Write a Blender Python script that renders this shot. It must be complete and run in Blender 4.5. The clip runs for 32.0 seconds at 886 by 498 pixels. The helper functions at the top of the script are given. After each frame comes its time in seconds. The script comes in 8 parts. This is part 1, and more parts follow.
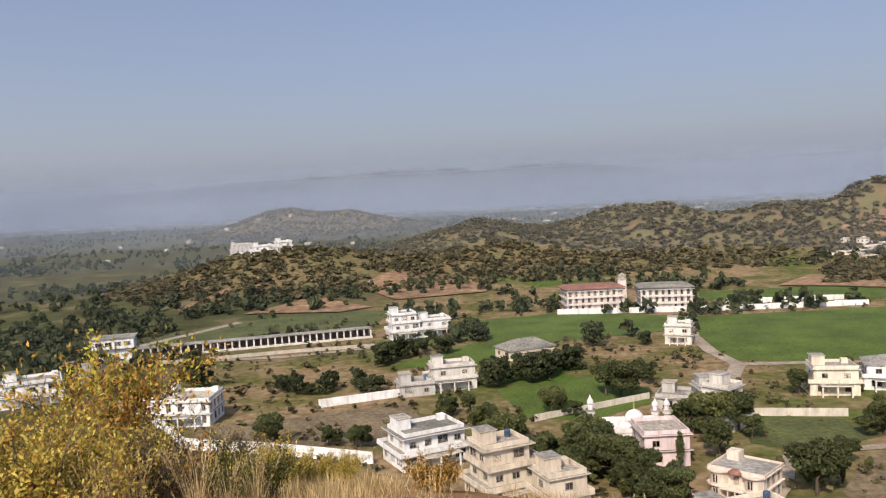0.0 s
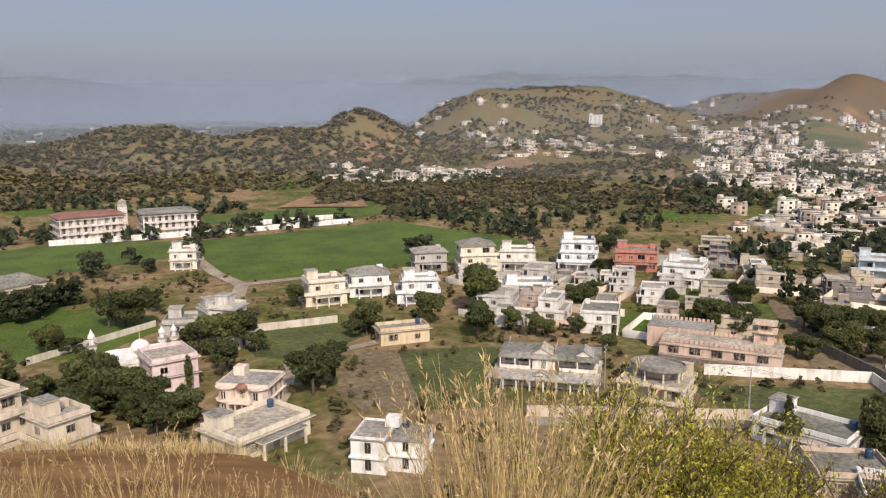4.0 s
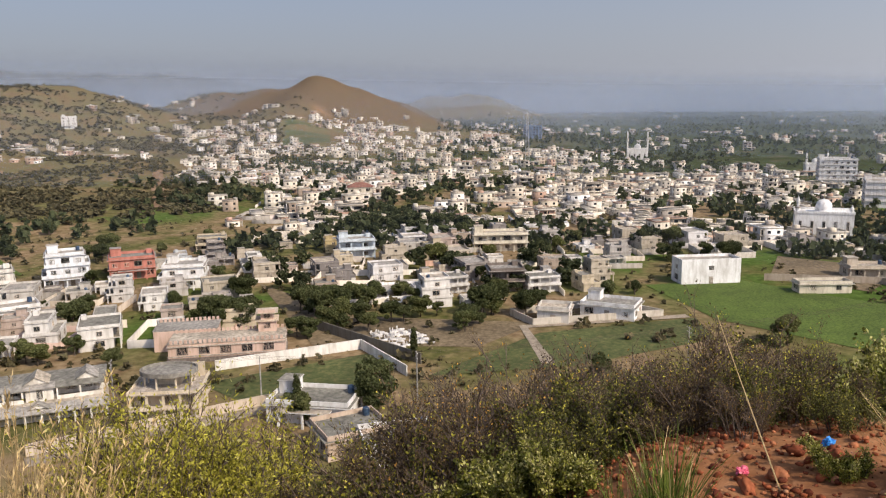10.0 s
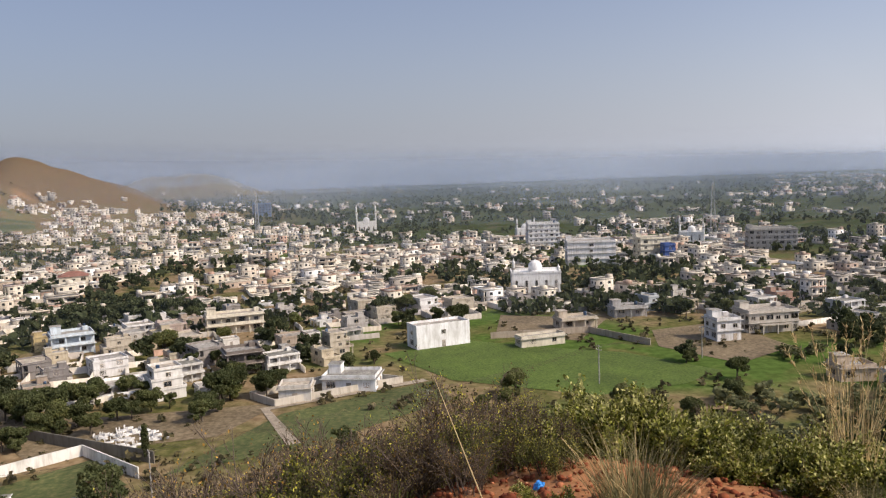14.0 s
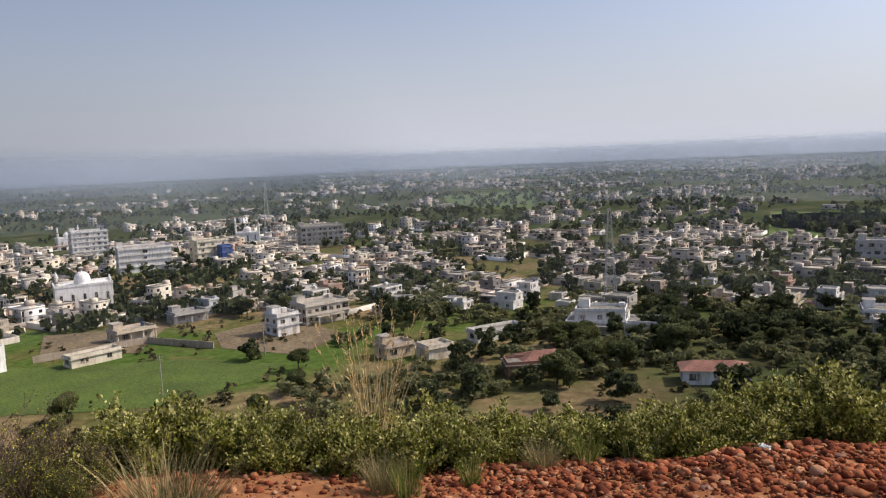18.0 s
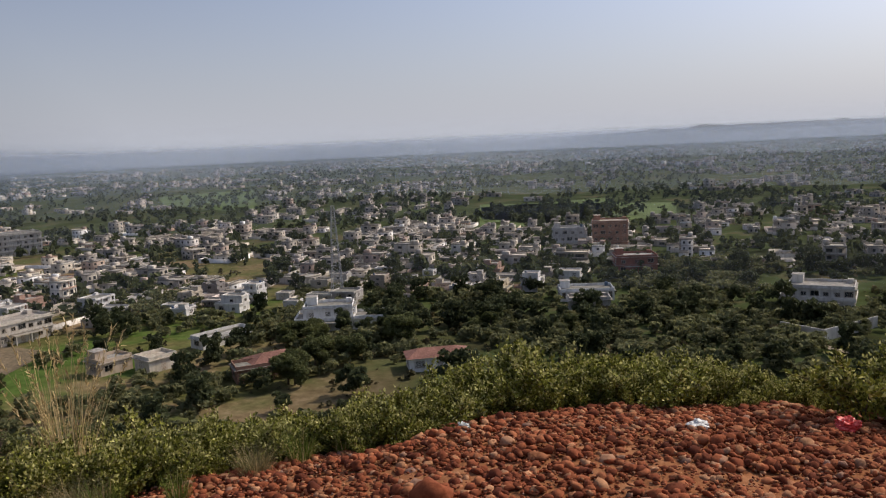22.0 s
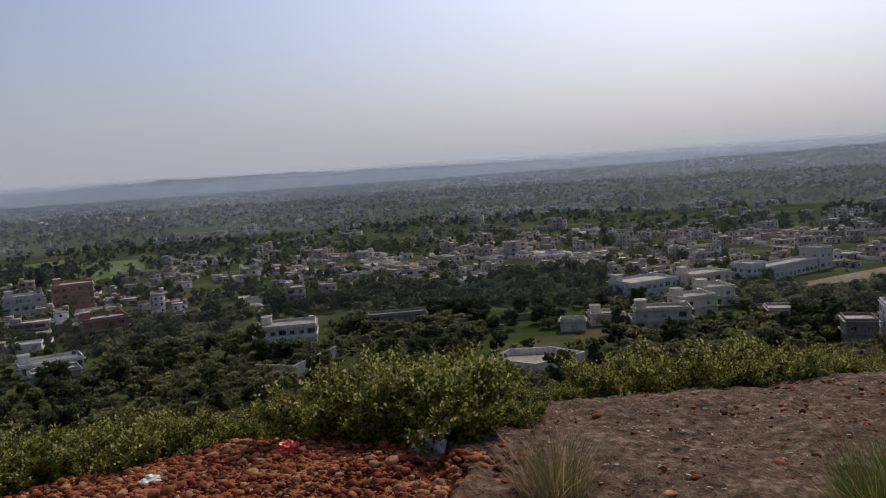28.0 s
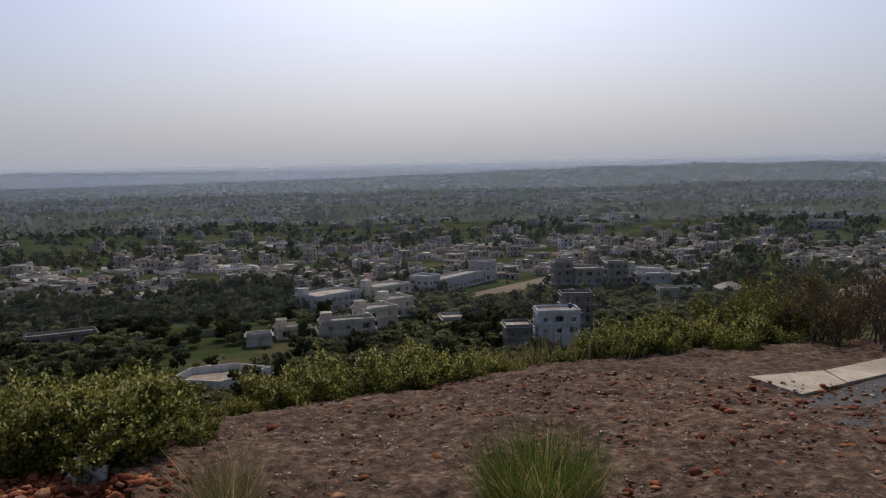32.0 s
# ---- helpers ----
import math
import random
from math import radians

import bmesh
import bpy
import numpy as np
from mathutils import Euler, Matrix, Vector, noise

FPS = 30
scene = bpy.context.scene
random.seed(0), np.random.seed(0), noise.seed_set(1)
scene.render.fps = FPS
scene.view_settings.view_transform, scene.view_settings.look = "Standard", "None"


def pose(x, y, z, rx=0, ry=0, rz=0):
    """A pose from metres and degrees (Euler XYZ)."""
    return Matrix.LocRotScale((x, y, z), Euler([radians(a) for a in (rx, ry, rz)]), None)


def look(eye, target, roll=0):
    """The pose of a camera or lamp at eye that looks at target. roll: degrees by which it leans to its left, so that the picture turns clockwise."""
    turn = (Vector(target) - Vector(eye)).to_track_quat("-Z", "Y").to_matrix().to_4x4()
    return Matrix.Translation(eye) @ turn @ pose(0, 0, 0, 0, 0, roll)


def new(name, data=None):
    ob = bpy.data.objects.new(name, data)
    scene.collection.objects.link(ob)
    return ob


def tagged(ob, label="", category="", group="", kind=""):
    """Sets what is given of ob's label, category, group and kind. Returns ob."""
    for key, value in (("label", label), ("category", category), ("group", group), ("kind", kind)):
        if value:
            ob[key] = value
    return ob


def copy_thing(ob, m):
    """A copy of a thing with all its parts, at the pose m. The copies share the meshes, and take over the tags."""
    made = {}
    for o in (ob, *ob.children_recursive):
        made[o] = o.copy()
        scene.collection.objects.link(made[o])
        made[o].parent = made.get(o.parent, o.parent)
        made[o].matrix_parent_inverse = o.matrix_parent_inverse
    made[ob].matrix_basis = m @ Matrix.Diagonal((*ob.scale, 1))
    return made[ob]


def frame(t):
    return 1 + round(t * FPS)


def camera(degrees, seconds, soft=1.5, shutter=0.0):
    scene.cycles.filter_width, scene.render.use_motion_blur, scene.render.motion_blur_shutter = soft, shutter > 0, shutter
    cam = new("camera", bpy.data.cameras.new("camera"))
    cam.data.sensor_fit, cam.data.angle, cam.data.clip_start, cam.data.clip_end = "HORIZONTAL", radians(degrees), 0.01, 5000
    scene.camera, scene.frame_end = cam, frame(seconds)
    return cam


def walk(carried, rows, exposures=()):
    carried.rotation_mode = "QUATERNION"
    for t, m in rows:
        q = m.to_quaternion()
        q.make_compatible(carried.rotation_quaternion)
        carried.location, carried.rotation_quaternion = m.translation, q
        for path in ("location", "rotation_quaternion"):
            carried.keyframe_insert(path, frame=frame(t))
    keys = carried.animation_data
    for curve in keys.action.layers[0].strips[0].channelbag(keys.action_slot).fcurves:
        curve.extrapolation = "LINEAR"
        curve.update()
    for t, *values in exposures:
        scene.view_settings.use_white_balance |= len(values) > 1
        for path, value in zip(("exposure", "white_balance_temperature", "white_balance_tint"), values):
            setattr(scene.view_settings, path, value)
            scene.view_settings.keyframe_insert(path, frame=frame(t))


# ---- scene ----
EYE = 55.0
cam = camera(58.3, 32.0, soft=1.2)
# seconds, pitch, roll, yaw of a hand-held camera turned at arm's length
TURN = """
0 -3.61 2.79 -0.11; 0.5 -3.40 2.80 -4.15; 1 -3.53 2.64 -8.04; 1.5 -3.97 2.42 -11.92; 2 -5.50 1.97 -16.33; 2.5 -7.12 1.44 -21.17
3 -8.05 0.84 -26.64; 3.5 -9.01 0.44 -30.88; 4 -10.01 0.35 -34.70; 4.5 -10.58 0.33 -38.89; 6.5 -11.62 0.12 -54.00; 7 -11.56 0.19 -56.73
7.5 -11.51 0.52 -58.65; 8 -11.47 0.76 -60.55; 8.5 -11.28 0.83 -62.41; 9 -11.02 0.80 -64.76; 9.5 -10.74 0.84 -67.42; 10 -10.40 0.80 -70.37
10.5 -10.14 0.73 -73.38; 11 -9.75 0.78 -75.73; 11.5 -9.30 1.07 -77.76; 12 -8.39 1.38 -79.99; 12.5 -7.34 1.65 -82.28; 13 -6.13 1.89 -84.61
13.5 -5.61 2.08 -86.96; 15.5 -5.89 2.25 -100.82; 16 -6.09 2.34 -105.74; 16.5 -6.29 2.31 -110.68; 17 -6.38 2.37 -115.20; 17.5 -6.50 2.41 -118.79
18 -6.65 2.49 -120.98; 18.5 -6.76 2.57 -122.14; 19 -6.84 2.67 -123.62; 19.5 -6.97 2.45 -126.76; 20 -7.08 2.35 -129.12; 20.5 -7.18 2.45 -130.48
21 -7.33 2.58 -133.12; 21.5 -7.55 2.62 -137.00; 22 -7.67 2.63 -140.76; 22.5 -7.64 2.86 -144.02; 23 -7.06 3.14 -146.91; 23.5 -5.95 3.49 -149.31
24 -5.42 3.90 -150.03; 24.5 -5.08 4.12 -150.96; 25 -5.01 4.32 -154.81; 25.5 -5.13 4.17 -160.14; 26 -5.23 4.08 -164.58; 26.5 -5.42 4.05 -168.19
28.5 -6.01 3.37 -181.66; 29 -6.10 3.05 -185.43; 29.5 -6.17 2.85 -188.34; 30 -6.18 2.54 -190.76; 30.5 -6.17 2.21 -193.47; 31 -6.13 1.77 -196.32
31.5 -6.05 1.48 -198.27; 32 -5.84 1.15 -200.21
"""
rows = []
for line in TURN.replace("\n", ";").split(";"):
    if line.strip():
        t, pitch, roll, yaw = (float(v) for v in line.split())
        arm = float(np.interp(t, (0, 22, 32), (0.35, 0.35, 0.15)))
        rows.append((t, pose(-math.sin(radians(yaw)) * arm, math.cos(radians(yaw)) * arm, EYE, 90 + pitch, roll, yaw)))
walk(cam, rows, exposures=[(t, e, k, 13) for t, e, k in ((0, 0.09, 6900), (5, -0.05, 6950), (9, -0.03, 6950), (13, 0.0, 6900), (16, 0.0, 6900), (20, -0.15, 6900), (23, -0.45, 6850), (26, -0.65, 6750), (32, -0.8, 6600))])

# ---- daylight ----
SUN_YAW, SUN_UP = -201.0, 42.0
world = bpy.data.worlds.new("hazy_sky")
scene.world = world
world.use_nodes = True
wn = world.node_tree
sky = wn.nodes.new("ShaderNodeTexSky")
sky.sky_type, sky.sun_disc = "NISHITA", False
sky.sun_elevation, sky.sun_rotation = radians(SUN_UP), radians(-SUN_YAW)
sky.air_density, sky.dust_density, sky.ozone_density, sky.altitude = 1.0, 4.0, 2.0, 300
# the whole sky is paled by haze
pale = wn.nodes.new("ShaderNodeMix")
pale.data_type = "RGBA"
pale.inputs[0].default_value = 0.25
pale.inputs[7].default_value = (5.0, 5.5, 6.4, 1)
cool = wn.nodes.new("ShaderNodeMix")
cool.data_type, cool.blend_type = "RGBA", "MULTIPLY"
cool.inputs[0].default_value = 1.0
cool.inputs[7].default_value = (0.92, 1.0, 1.2, 1)
wn.links.new(sky.outputs[0], cool.inputs[6])
wn.links.new(cool.outputs[2], pale.inputs[6])

# haze whitens the sky towards the horizon, and more towards the sun
su = Vector((-math.sin(radians(SUN_YAW)) * math.cos(radians(SUN_UP)), math.cos(radians(SUN_YAW)) * math.cos(radians(SUN_UP)), math.sin(radians(SUN_UP))))


def sums(how, a, b):
    n = wn.nodes.new("ShaderNodeMath")
    n.operation = how
    n.use_clamp = how == "SUBTRACT"
    for k, v in enumerate((a, b)):
        if isinstance(v, float):
            n.inputs[k].default_value = v
        else:
            wn.links.new(v, n.inputs[k])
    return n.outputs[0]


def tint(how, fac, a, b):
    n = wn.nodes.new("ShaderNodeMix")
    n.data_type, n.blend_type = "RGBA", how
    for k, v in ((0, fac), (6, a), (7, b)):
        if isinstance(v, (float, tuple)):
            n.inputs[k].default_value = v
        else:
            wn.links.new(v, n.inputs[k])
    return n.outputs[2]


where = wn.nodes.new("ShaderNodeTexCoord").outputs["Generated"]
toward = wn.nodes.new("ShaderNodeVectorMath")
toward.operation = "DOT_PRODUCT"
toward.inputs[1].default_value = su
wn.links.new(where, toward.inputs[0])
high = wn.nodes.new("ShaderNodeSeparateXYZ")
wn.links.new(where, high.inputs[0])
forward = sums("POWER", sums("ADD", sums("MULTIPLY", toward.outputs["Value"], 0.5), 0.5), 3.0)
low_air = sums("POWER", sums("SUBTRACT", 1.0, sums("MULTIPLY", sums("ABSOLUTE", high.outputs[2], 0.0), 3.2)), 2.0)
upper = tint("MULTIPLY", 1.0, pale.outputs[2], tint("ADD", sums("MULTIPLY", forward, 0.95), (1.0, 1.0, 1.0, 1), (1.0, 1.0, 1.0, 1)))
mist = tint("MULTIPLY", 1.0, tint("ADD", sums("MULTIPLY", forward, 5.6), (1.0, 1.0, 1.0, 1), (1.0, 0.97, 0.9, 1)), (3.6, 4.0, 4.85, 1))
wn.links.new(tint("MIX", sums("MULTIPLY", low_air, 0.85), upper, mist), wn.nodes["Background"].inputs[0])
wn.nodes["Background"].inputs[1].default_value = 0.098
sun = new("sun", bpy.data.lights.new("sun", "SUN"))
sun.data.energy, sun.data.angle, sun.data.color = 4.1, radians(0.6), (1.0, 0.90, 0.74)
sun.matrix_world = look(su * 100, (0, 0, 0))


# ---- materials ----
def material(name, rough=0.85, spec=0.3, metal=0.0):
    m = bpy.data.materials.new(name)
    m.use_nodes = True
    b = m.node_tree.nodes["Principled BSDF"]
    b.inputs["Roughness"].default_value = rough
    b.inputs["Specular IOR Level"].default_value = spec
    b.inputs["Metallic"].default_value = metal
    return m, m.node_tree, b


def node(tree, kind, **values):
    n = tree.nodes.new(kind)
    for key, value in values.items():
        n.inputs[key].default_value = value
    return n


def ramp(tree, source, stops):
    n = tree.nodes.new("ShaderNodeValToRGB")
    while len(n.color_ramp.elements) < len(stops):
        n.color_ramp.elements.new(0.5)
    for e, (at, c) in zip(n.color_ramp.elements, stops):
        e.position, e.color = at, (*c, 1)
    tree.links.new(source, n.inputs[0])
    return n.outputs[0]


def grain(tree, where, scale, detail=4.0, rough=0.6):
    n = node(tree, "ShaderNodeTexNoise", Scale=scale, Detail=detail, Roughness=rough)
    tree.links.new(where, n.inputs["Vector"])
    return n.outputs[0]


def blend(tree, how, fac, a, b):
    n = tree.nodes.new("ShaderNodeMix")
    n.data_type, n.blend_type = "RGBA", how
    for value, k in ((fac, 0), (a, 6), (b, 7)):
        if isinstance(value, (int, float)):
            n.inputs[k].default_value = value
        elif isinstance(value, tuple):
            n.inputs[k].default_value = (*value, 1)
        else:
            tree.links.new(value, n.inputs[k])
    return n.outputs[2]


def relief(tree, shader, height, strength, distance):
    n = node(tree, "ShaderNodeBump", Strength=strength, Distance=distance)
    tree.links.new(height, n.inputs["Height"])
    tree.links.new(n.outputs[0], shader.inputs["Normal"])


def spot(tree):
    return tree.nodes.new("ShaderNodeNewGeometry").outputs["Position"]


def mottled(name, dark, mid, light, fine, coarse, rough=0.9, bump=0.4, depth=0.05, source=None, spec=0.25):
    """Three tones at a coarse and a fine scale, with relief; source 'island' or 'object' adds a difference from piece to piece."""
    m, t, b = material(name, rough, spec)
    p = spot(t)
    f, c = grain(t, p, fine, 5), grain(t, p, coarse, 3)
    col = ramp(t, f, ((0.3, dark), (0.52, mid), (0.72, light)))
    shade = ramp(t, c, ((0.35, (0.72, 0.72, 0.72)), (0.65, (1.12, 1.12, 1.12))))
    col = blend(t, "MULTIPLY", 1.0, col, shade)
    if source == "island":
        r = t.nodes.new("ShaderNodeNewGeometry").outputs["Random Per Island"]
    elif source == "object":
        r = t.nodes.new("ShaderNodeObjectInfo").outputs["Random"]
    if source:
        col = blend(t, "MULTIPLY", 1.0, col, ramp(t, r, ((0.0, (0.6, 0.62, 0.58)), (0.5, (1.0, 1.0, 1.0)), (1.0, (1.35, 1.25, 1.1)))))
    t.links.new(col, b.inputs["Base Color"])
    if bump:
        relief(t, b, f, bump, depth)
    return m


def thin_leaf(m, glow):
    """Lets light through a leaf material."""
    t = m.node_tree
    b = t.nodes["Principled BSDF"]
    through_leaf, mix = t.nodes.new("ShaderNodeBsdfTranslucent"), t.nodes.new("ShaderNodeMixShader")
    mix.inputs[0].default_value = glow
    t.links.new(b.inputs["Base Color"].links[0].from_socket, through_leaf.inputs[0])
    t.links.new(b.outputs[0], mix.inputs[1]), t.links.new(through_leaf.outputs[0], mix.inputs[2])
    t.links.new(mix.outputs[0], t.nodes["Material Output"].inputs[0])
    return m


def painted(name, source, tones=()):
    """Weathered house paint: the object's own colour, or one picked for each loose piece."""
    m, t, b = material(name, 0.8, 0.25)
    p = spot(t)
    if source == "object":
        base = t.nodes.new("ShaderNodeObjectInfo").outputs["Color"]
    else:
        r = t.nodes.new("ShaderNodeNewGeometry").outputs["Random Per Island"]
        n = ramp(t, r, tones)
        base = n
    streak = t.nodes.new("ShaderNodeMapping")
    streak.inputs["Scale"].default_value = (1.0, 1.0, 0.18)
    t.links.new(p, streak.inputs[0])
    s = grain(t, streak.outputs[0], 0.9, 5, 0.65)
    stain = ramp(t, s, ((0.32, (0.62, 0.60, 0.56)), (0.55, (1.0, 1.0, 1.0))))
    blotch = ramp(t, grain(t, p, 0.25, 3), ((0.3, (0.84, 0.82, 0.8)), (0.6, (1.03, 1.03, 1.03))))
    t.links.new(blend(t, "MULTIPLY", 0.8, blend(t, "MULTIPLY", 1.0, base, blotch), stain), b.inputs["Base Color"])
    return m


M_WALL = painted("weathered_paint", "object")
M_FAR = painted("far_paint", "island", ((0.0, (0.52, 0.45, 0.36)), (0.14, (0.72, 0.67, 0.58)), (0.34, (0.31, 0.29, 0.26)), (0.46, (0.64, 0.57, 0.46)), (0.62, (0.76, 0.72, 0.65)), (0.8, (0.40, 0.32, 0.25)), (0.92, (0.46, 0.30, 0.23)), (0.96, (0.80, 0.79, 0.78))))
# greys and tans with the shade of sun-averted walls put into the paint
M_SOUTH_SHADED = painted("southern_paint_shaded", "island", ((0.0, (0.40, 0.36, 0.31)), (0.2, (0.26, 0.24, 0.22)), (0.4, (0.48, 0.43, 0.36)), (0.6, (0.30, 0.27, 0.24)), (0.78, (0.56, 0.52, 0.46)), (0.9, (0.34, 0.24, 0.19)), (0.97, (0.72, 0.71, 0.70))))
M_ROOF = mottled("roof_concrete", (0.17, 0.16, 0.145), (0.30, 0.28, 0.25), (0.43, 0.405, 0.365), 1.2, 0.15, source="object")
M_FARROOF = mottled("far_roofs", (0.22, 0.205, 0.185), (0.36, 0.335, 0.30), (0.50, 0.47, 0.42), 0.6, 0.08, source="island")
M_LEAF = thin_leaf(mottled("foliage", (0.07, 0.088, 0.033), (0.12, 0.138, 0.054), (0.175, 0.18, 0.085), 0.9, 0.12, 0.85, 0, 0, "object"), 0.45)
M_FARLEAF = thin_leaf(mottled("far_foliage", (0.045, 0.058, 0.028), (0.072, 0.088, 0.042), (0.105, 0.115, 0.06), 0.3, 0.02, 0.9, 0, 0, "island"), 0.4)
M_SCRUB = thin_leaf(mottled("hill_scrub", (0.075, 0.07, 0.036), (0.12, 0.106, 0.056), (0.175, 0.15, 0.085), 0.3, 0.02, 0.9, 0, 0, "island"), 0.3)
M_BARK = mottled("bark", (0.05, 0.04, 0.03), (0.10, 0.08, 0.06), (0.17, 0.14, 0.11), 6, 0.6)
M_CROP = mottled("young_wheat", (0.04, 0.066, 0.010), (0.074, 0.114, 0.018), (0.125, 0.155, 0.036), 1.5, 0.06, 0.9, 0.6, 0.2)
M_LAWN = mottled("rough_grass", (0.045, 0.06, 0.018), (0.078, 0.092, 0.03), (0.14, 0.125, 0.052), 0.8, 0.08, 0.95, 0.5, 0.1)
M_DRY = mottled("dry_ground", (0.10, 0.075, 0.042), (0.165, 0.125, 0.075), (0.25, 0.195, 0.125), 0.8, 0.07, 0.95, 0.4, 0.1)
M_ROAD = mottled("dust_road", (0.21, 0.175, 0.13), (0.30, 0.25, 0.19), (0.40, 0.34, 0.265), 0.9, 0.1, 0.95, 0.3, 0.05)
mg, tg, bg = material("window_glass", 0.12, 0.5)
bg.inputs["Base Color"].default_value = (0.025, 0.03, 0.035, 1)
M_GLASS = mg
M_FRAME = mottled("window_frame", (0.25, 0.2, 0.15), (0.4, 0.35, 0.3), (0.6, 0.57, 0.52), 3, 0.4, 0.6, 0, 0, "object")


def ground_material():
    m, t, b = material("hill_and_plain", 1.0, 0.0)
    p = spot(t)
    big, mid, fine, tiny = grain(t, p, 0.006, 4), grain(t, p, 0.035, 5), grain(t, p, 0.35, 5), grain(t, p, 6.0, 5)
    earth = ramp(t, fine, ((0.3, (0.135, 0.09, 0.05)), (0.5, (0.21, 0.15, 0.086)), (0.7, (0.30, 0.22, 0.135))))
    grass = ramp(t, fine, ((0.3, (0.055, 0.062, 0.02)), (0.5, (0.10, 0.098, 0.036)), (0.72, (0.17, 0.145, 0.062))))
    col = blend(t, "MIX", ramp(t, mid, ((0.44, (0, 0, 0)), (0.58, (1, 1, 1)))), earth, grass)
    plain = blend(t, "MIX", ramp(t, mid, ((0.40, (0, 0, 0)), (0.52, (1, 1, 1)))), grass, ramp(t, fine, ((0.3, (0.045, 0.075, 0.018)), (0.7, (0.09, 0.14, 0.035)))))
    col = blend(t, "MIX", ramp(t, big, ((0.53, (0, 0, 0)), (0.60, (1, 1, 1)))), col, plain)
    # the open plain away from the knoll is greener, the hills are browner
    away = t.nodes.new("ShaderNodeVectorMath")
    away.operation = "DISTANCE"
    t.links.new(p, away.inputs[0])
    away.inputs[1].default_value = (270, 230, 0)
    out = t.nodes.new("ShaderNodeMapRange")
    for k, v in ((1, 330.0), (2, 400.0)):
        out.inputs[k].default_value = v
    t.links.new(away.outputs["Value"], out.inputs[0])
    plots = t.nodes.new("ShaderNodeVectorMath")  # dusty plots south-east of the wheat field
    plots.operation = "DISTANCE"
    t.links.new(p, plots.inputs[0])
    plots.inputs[1].default_value = (330, -70, 0)
    dusty = t.nodes.new("ShaderNodeMapRange")
    for k, v in ((1, 130.0), (2, 230.0)):
        dusty.inputs[k].default_value = v
    t.links.new(plots.outputs["Value"], dusty.inputs[0])
    outer = t.nodes.new("ShaderNodeMath")
    outer.operation = "MULTIPLY"
    t.links.new(out.outputs[0], outer.inputs[0]), t.links.new(dusty.outputs[0], outer.inputs[1])
    farm = ramp(t, mid, ((0.36, (0.034, 0.037, 0.018)), (0.47, (0.044, 0.055, 0.021)), (0.54, (0.052, 0.070, 0.029)), (0.63, (0.095, 0.082, 0.045))))
    hgt = t.nodes.new("ShaderNodeSeparateXYZ")
    t.links.new(p, hgt.inputs[0])
    valley = t.nodes.new("ShaderNodeMapRange")  # drier and browner towards the northern valley
    for k, v in ((1, 230.0), (2, 520.0)):
        valley.inputs[k].default_value = v
    t.links.new(hgt.outputs[1], valley.inputs[0])
    farm = blend(t, "MIX", valley.outputs[0], farm, ramp(t, mid, ((0.36, (0.05, 0.046, 0.025)), (0.5, (0.082, 0.076, 0.04)), (0.56, (0.07, 0.08, 0.034)), (0.64, (0.15, 0.12, 0.07)))))
    col = blend(t, "MIX", outer.outputs[0], col, farm)
    rise = t.nodes.new("ShaderNodeMapRange")
    for k, v in ((1, 3.0), (2, 9.0)):
        rise.inputs[k].default_value = v
    t.links.new(hgt.outputs[2], rise.inputs[0])
    slope = ramp(t, fine, ((0.3, (0.095, 0.07, 0.036)), (0.48, (0.15, 0.108, 0.056)), (0.6, (0.19, 0.136, 0.073)), (0.75, (0.25, 0.18, 0.105))))
    slope = blend(t, "MIX", ramp(t, mid, ((0.40, (0, 0, 0)), (0.56, (1, 1, 1)))), slope, ramp(t, fine, ((0.3, (0.098, 0.088, 0.042)), (0.7, (0.18, 0.155, 0.076)))))
    # only the northern hills are bare; the southern rise is wooded
    north = t.nodes.new("ShaderNodeMapRange")
    for k, v in ((1, -40.0), (2, 100.0)):
        north.inputs[k].default_value = v
    t.links.new(hgt.outputs[1], north.inputs[0])
    both = t.nodes.new("ShaderNodeMath")
    both.operation = "MULTIPLY"
    t.links.new(rise.outputs[0], both.inputs[0]), t.links.new(north.outputs[0], both.inputs[1])
    col = blend(t, "MIX", both.outputs[0], col, slope)
    # the cone above the town is bare and reddish
    cone = t.nodes.new("ShaderNodeVectorMath")
    cone.operation = "DISTANCE"
    t.links.new(p, cone.inputs[0])
    cone.inputs[1].default_value = (1190, 638, 60)
    bald = t.nodes.new("ShaderNodeMapRange")
    for k, v in ((1, 190.0), (2, 300.0), (3, 0.75), (4, 0.0)):
        bald.inputs[k].default_value = v
    t.links.new(cone.outputs["Value"], bald.inputs[0])
    col = blend(t, "MIX", bald.outputs[0], col, ramp(t, fine, ((0.3, (0.075, 0.048, 0.028)), (0.5, (0.125, 0.08, 0.046)), (0.72, (0.18, 0.12, 0.072)))))
    # bare red cuts where the slope is steep, red soil on the knoll's crown
    geo = t.nodes.new("ShaderNodeNewGeometry")
    sep = t.nodes.new("ShaderNodeSeparateXYZ")
    t.links.new(geo.outputs["Normal"], sep.inputs[0])
    cut = ramp(t, sep.outputs[2], ((0.80, (1, 1, 1)), (0.90, (0, 0, 0))))
    redearth = ramp(t, fine, ((0.3, (0.24, 0.12, 0.06)), (0.7, (0.40, 0.24, 0.13))))
    col = blend(t, "MIX", blend(t, "MULTIPLY", 1.0, cut, ramp(t, mid, ((0.42, (0, 0, 0)), (0.55, (1, 1, 1))))), col, redearth)
    size = t.nodes.new("ShaderNodeVectorMath")
    size.operation = "DISTANCE"
    t.links.new(p, size.inputs[0])
    size.inputs[1].default_value = (2.0, -3.0, EYE - 1.6)
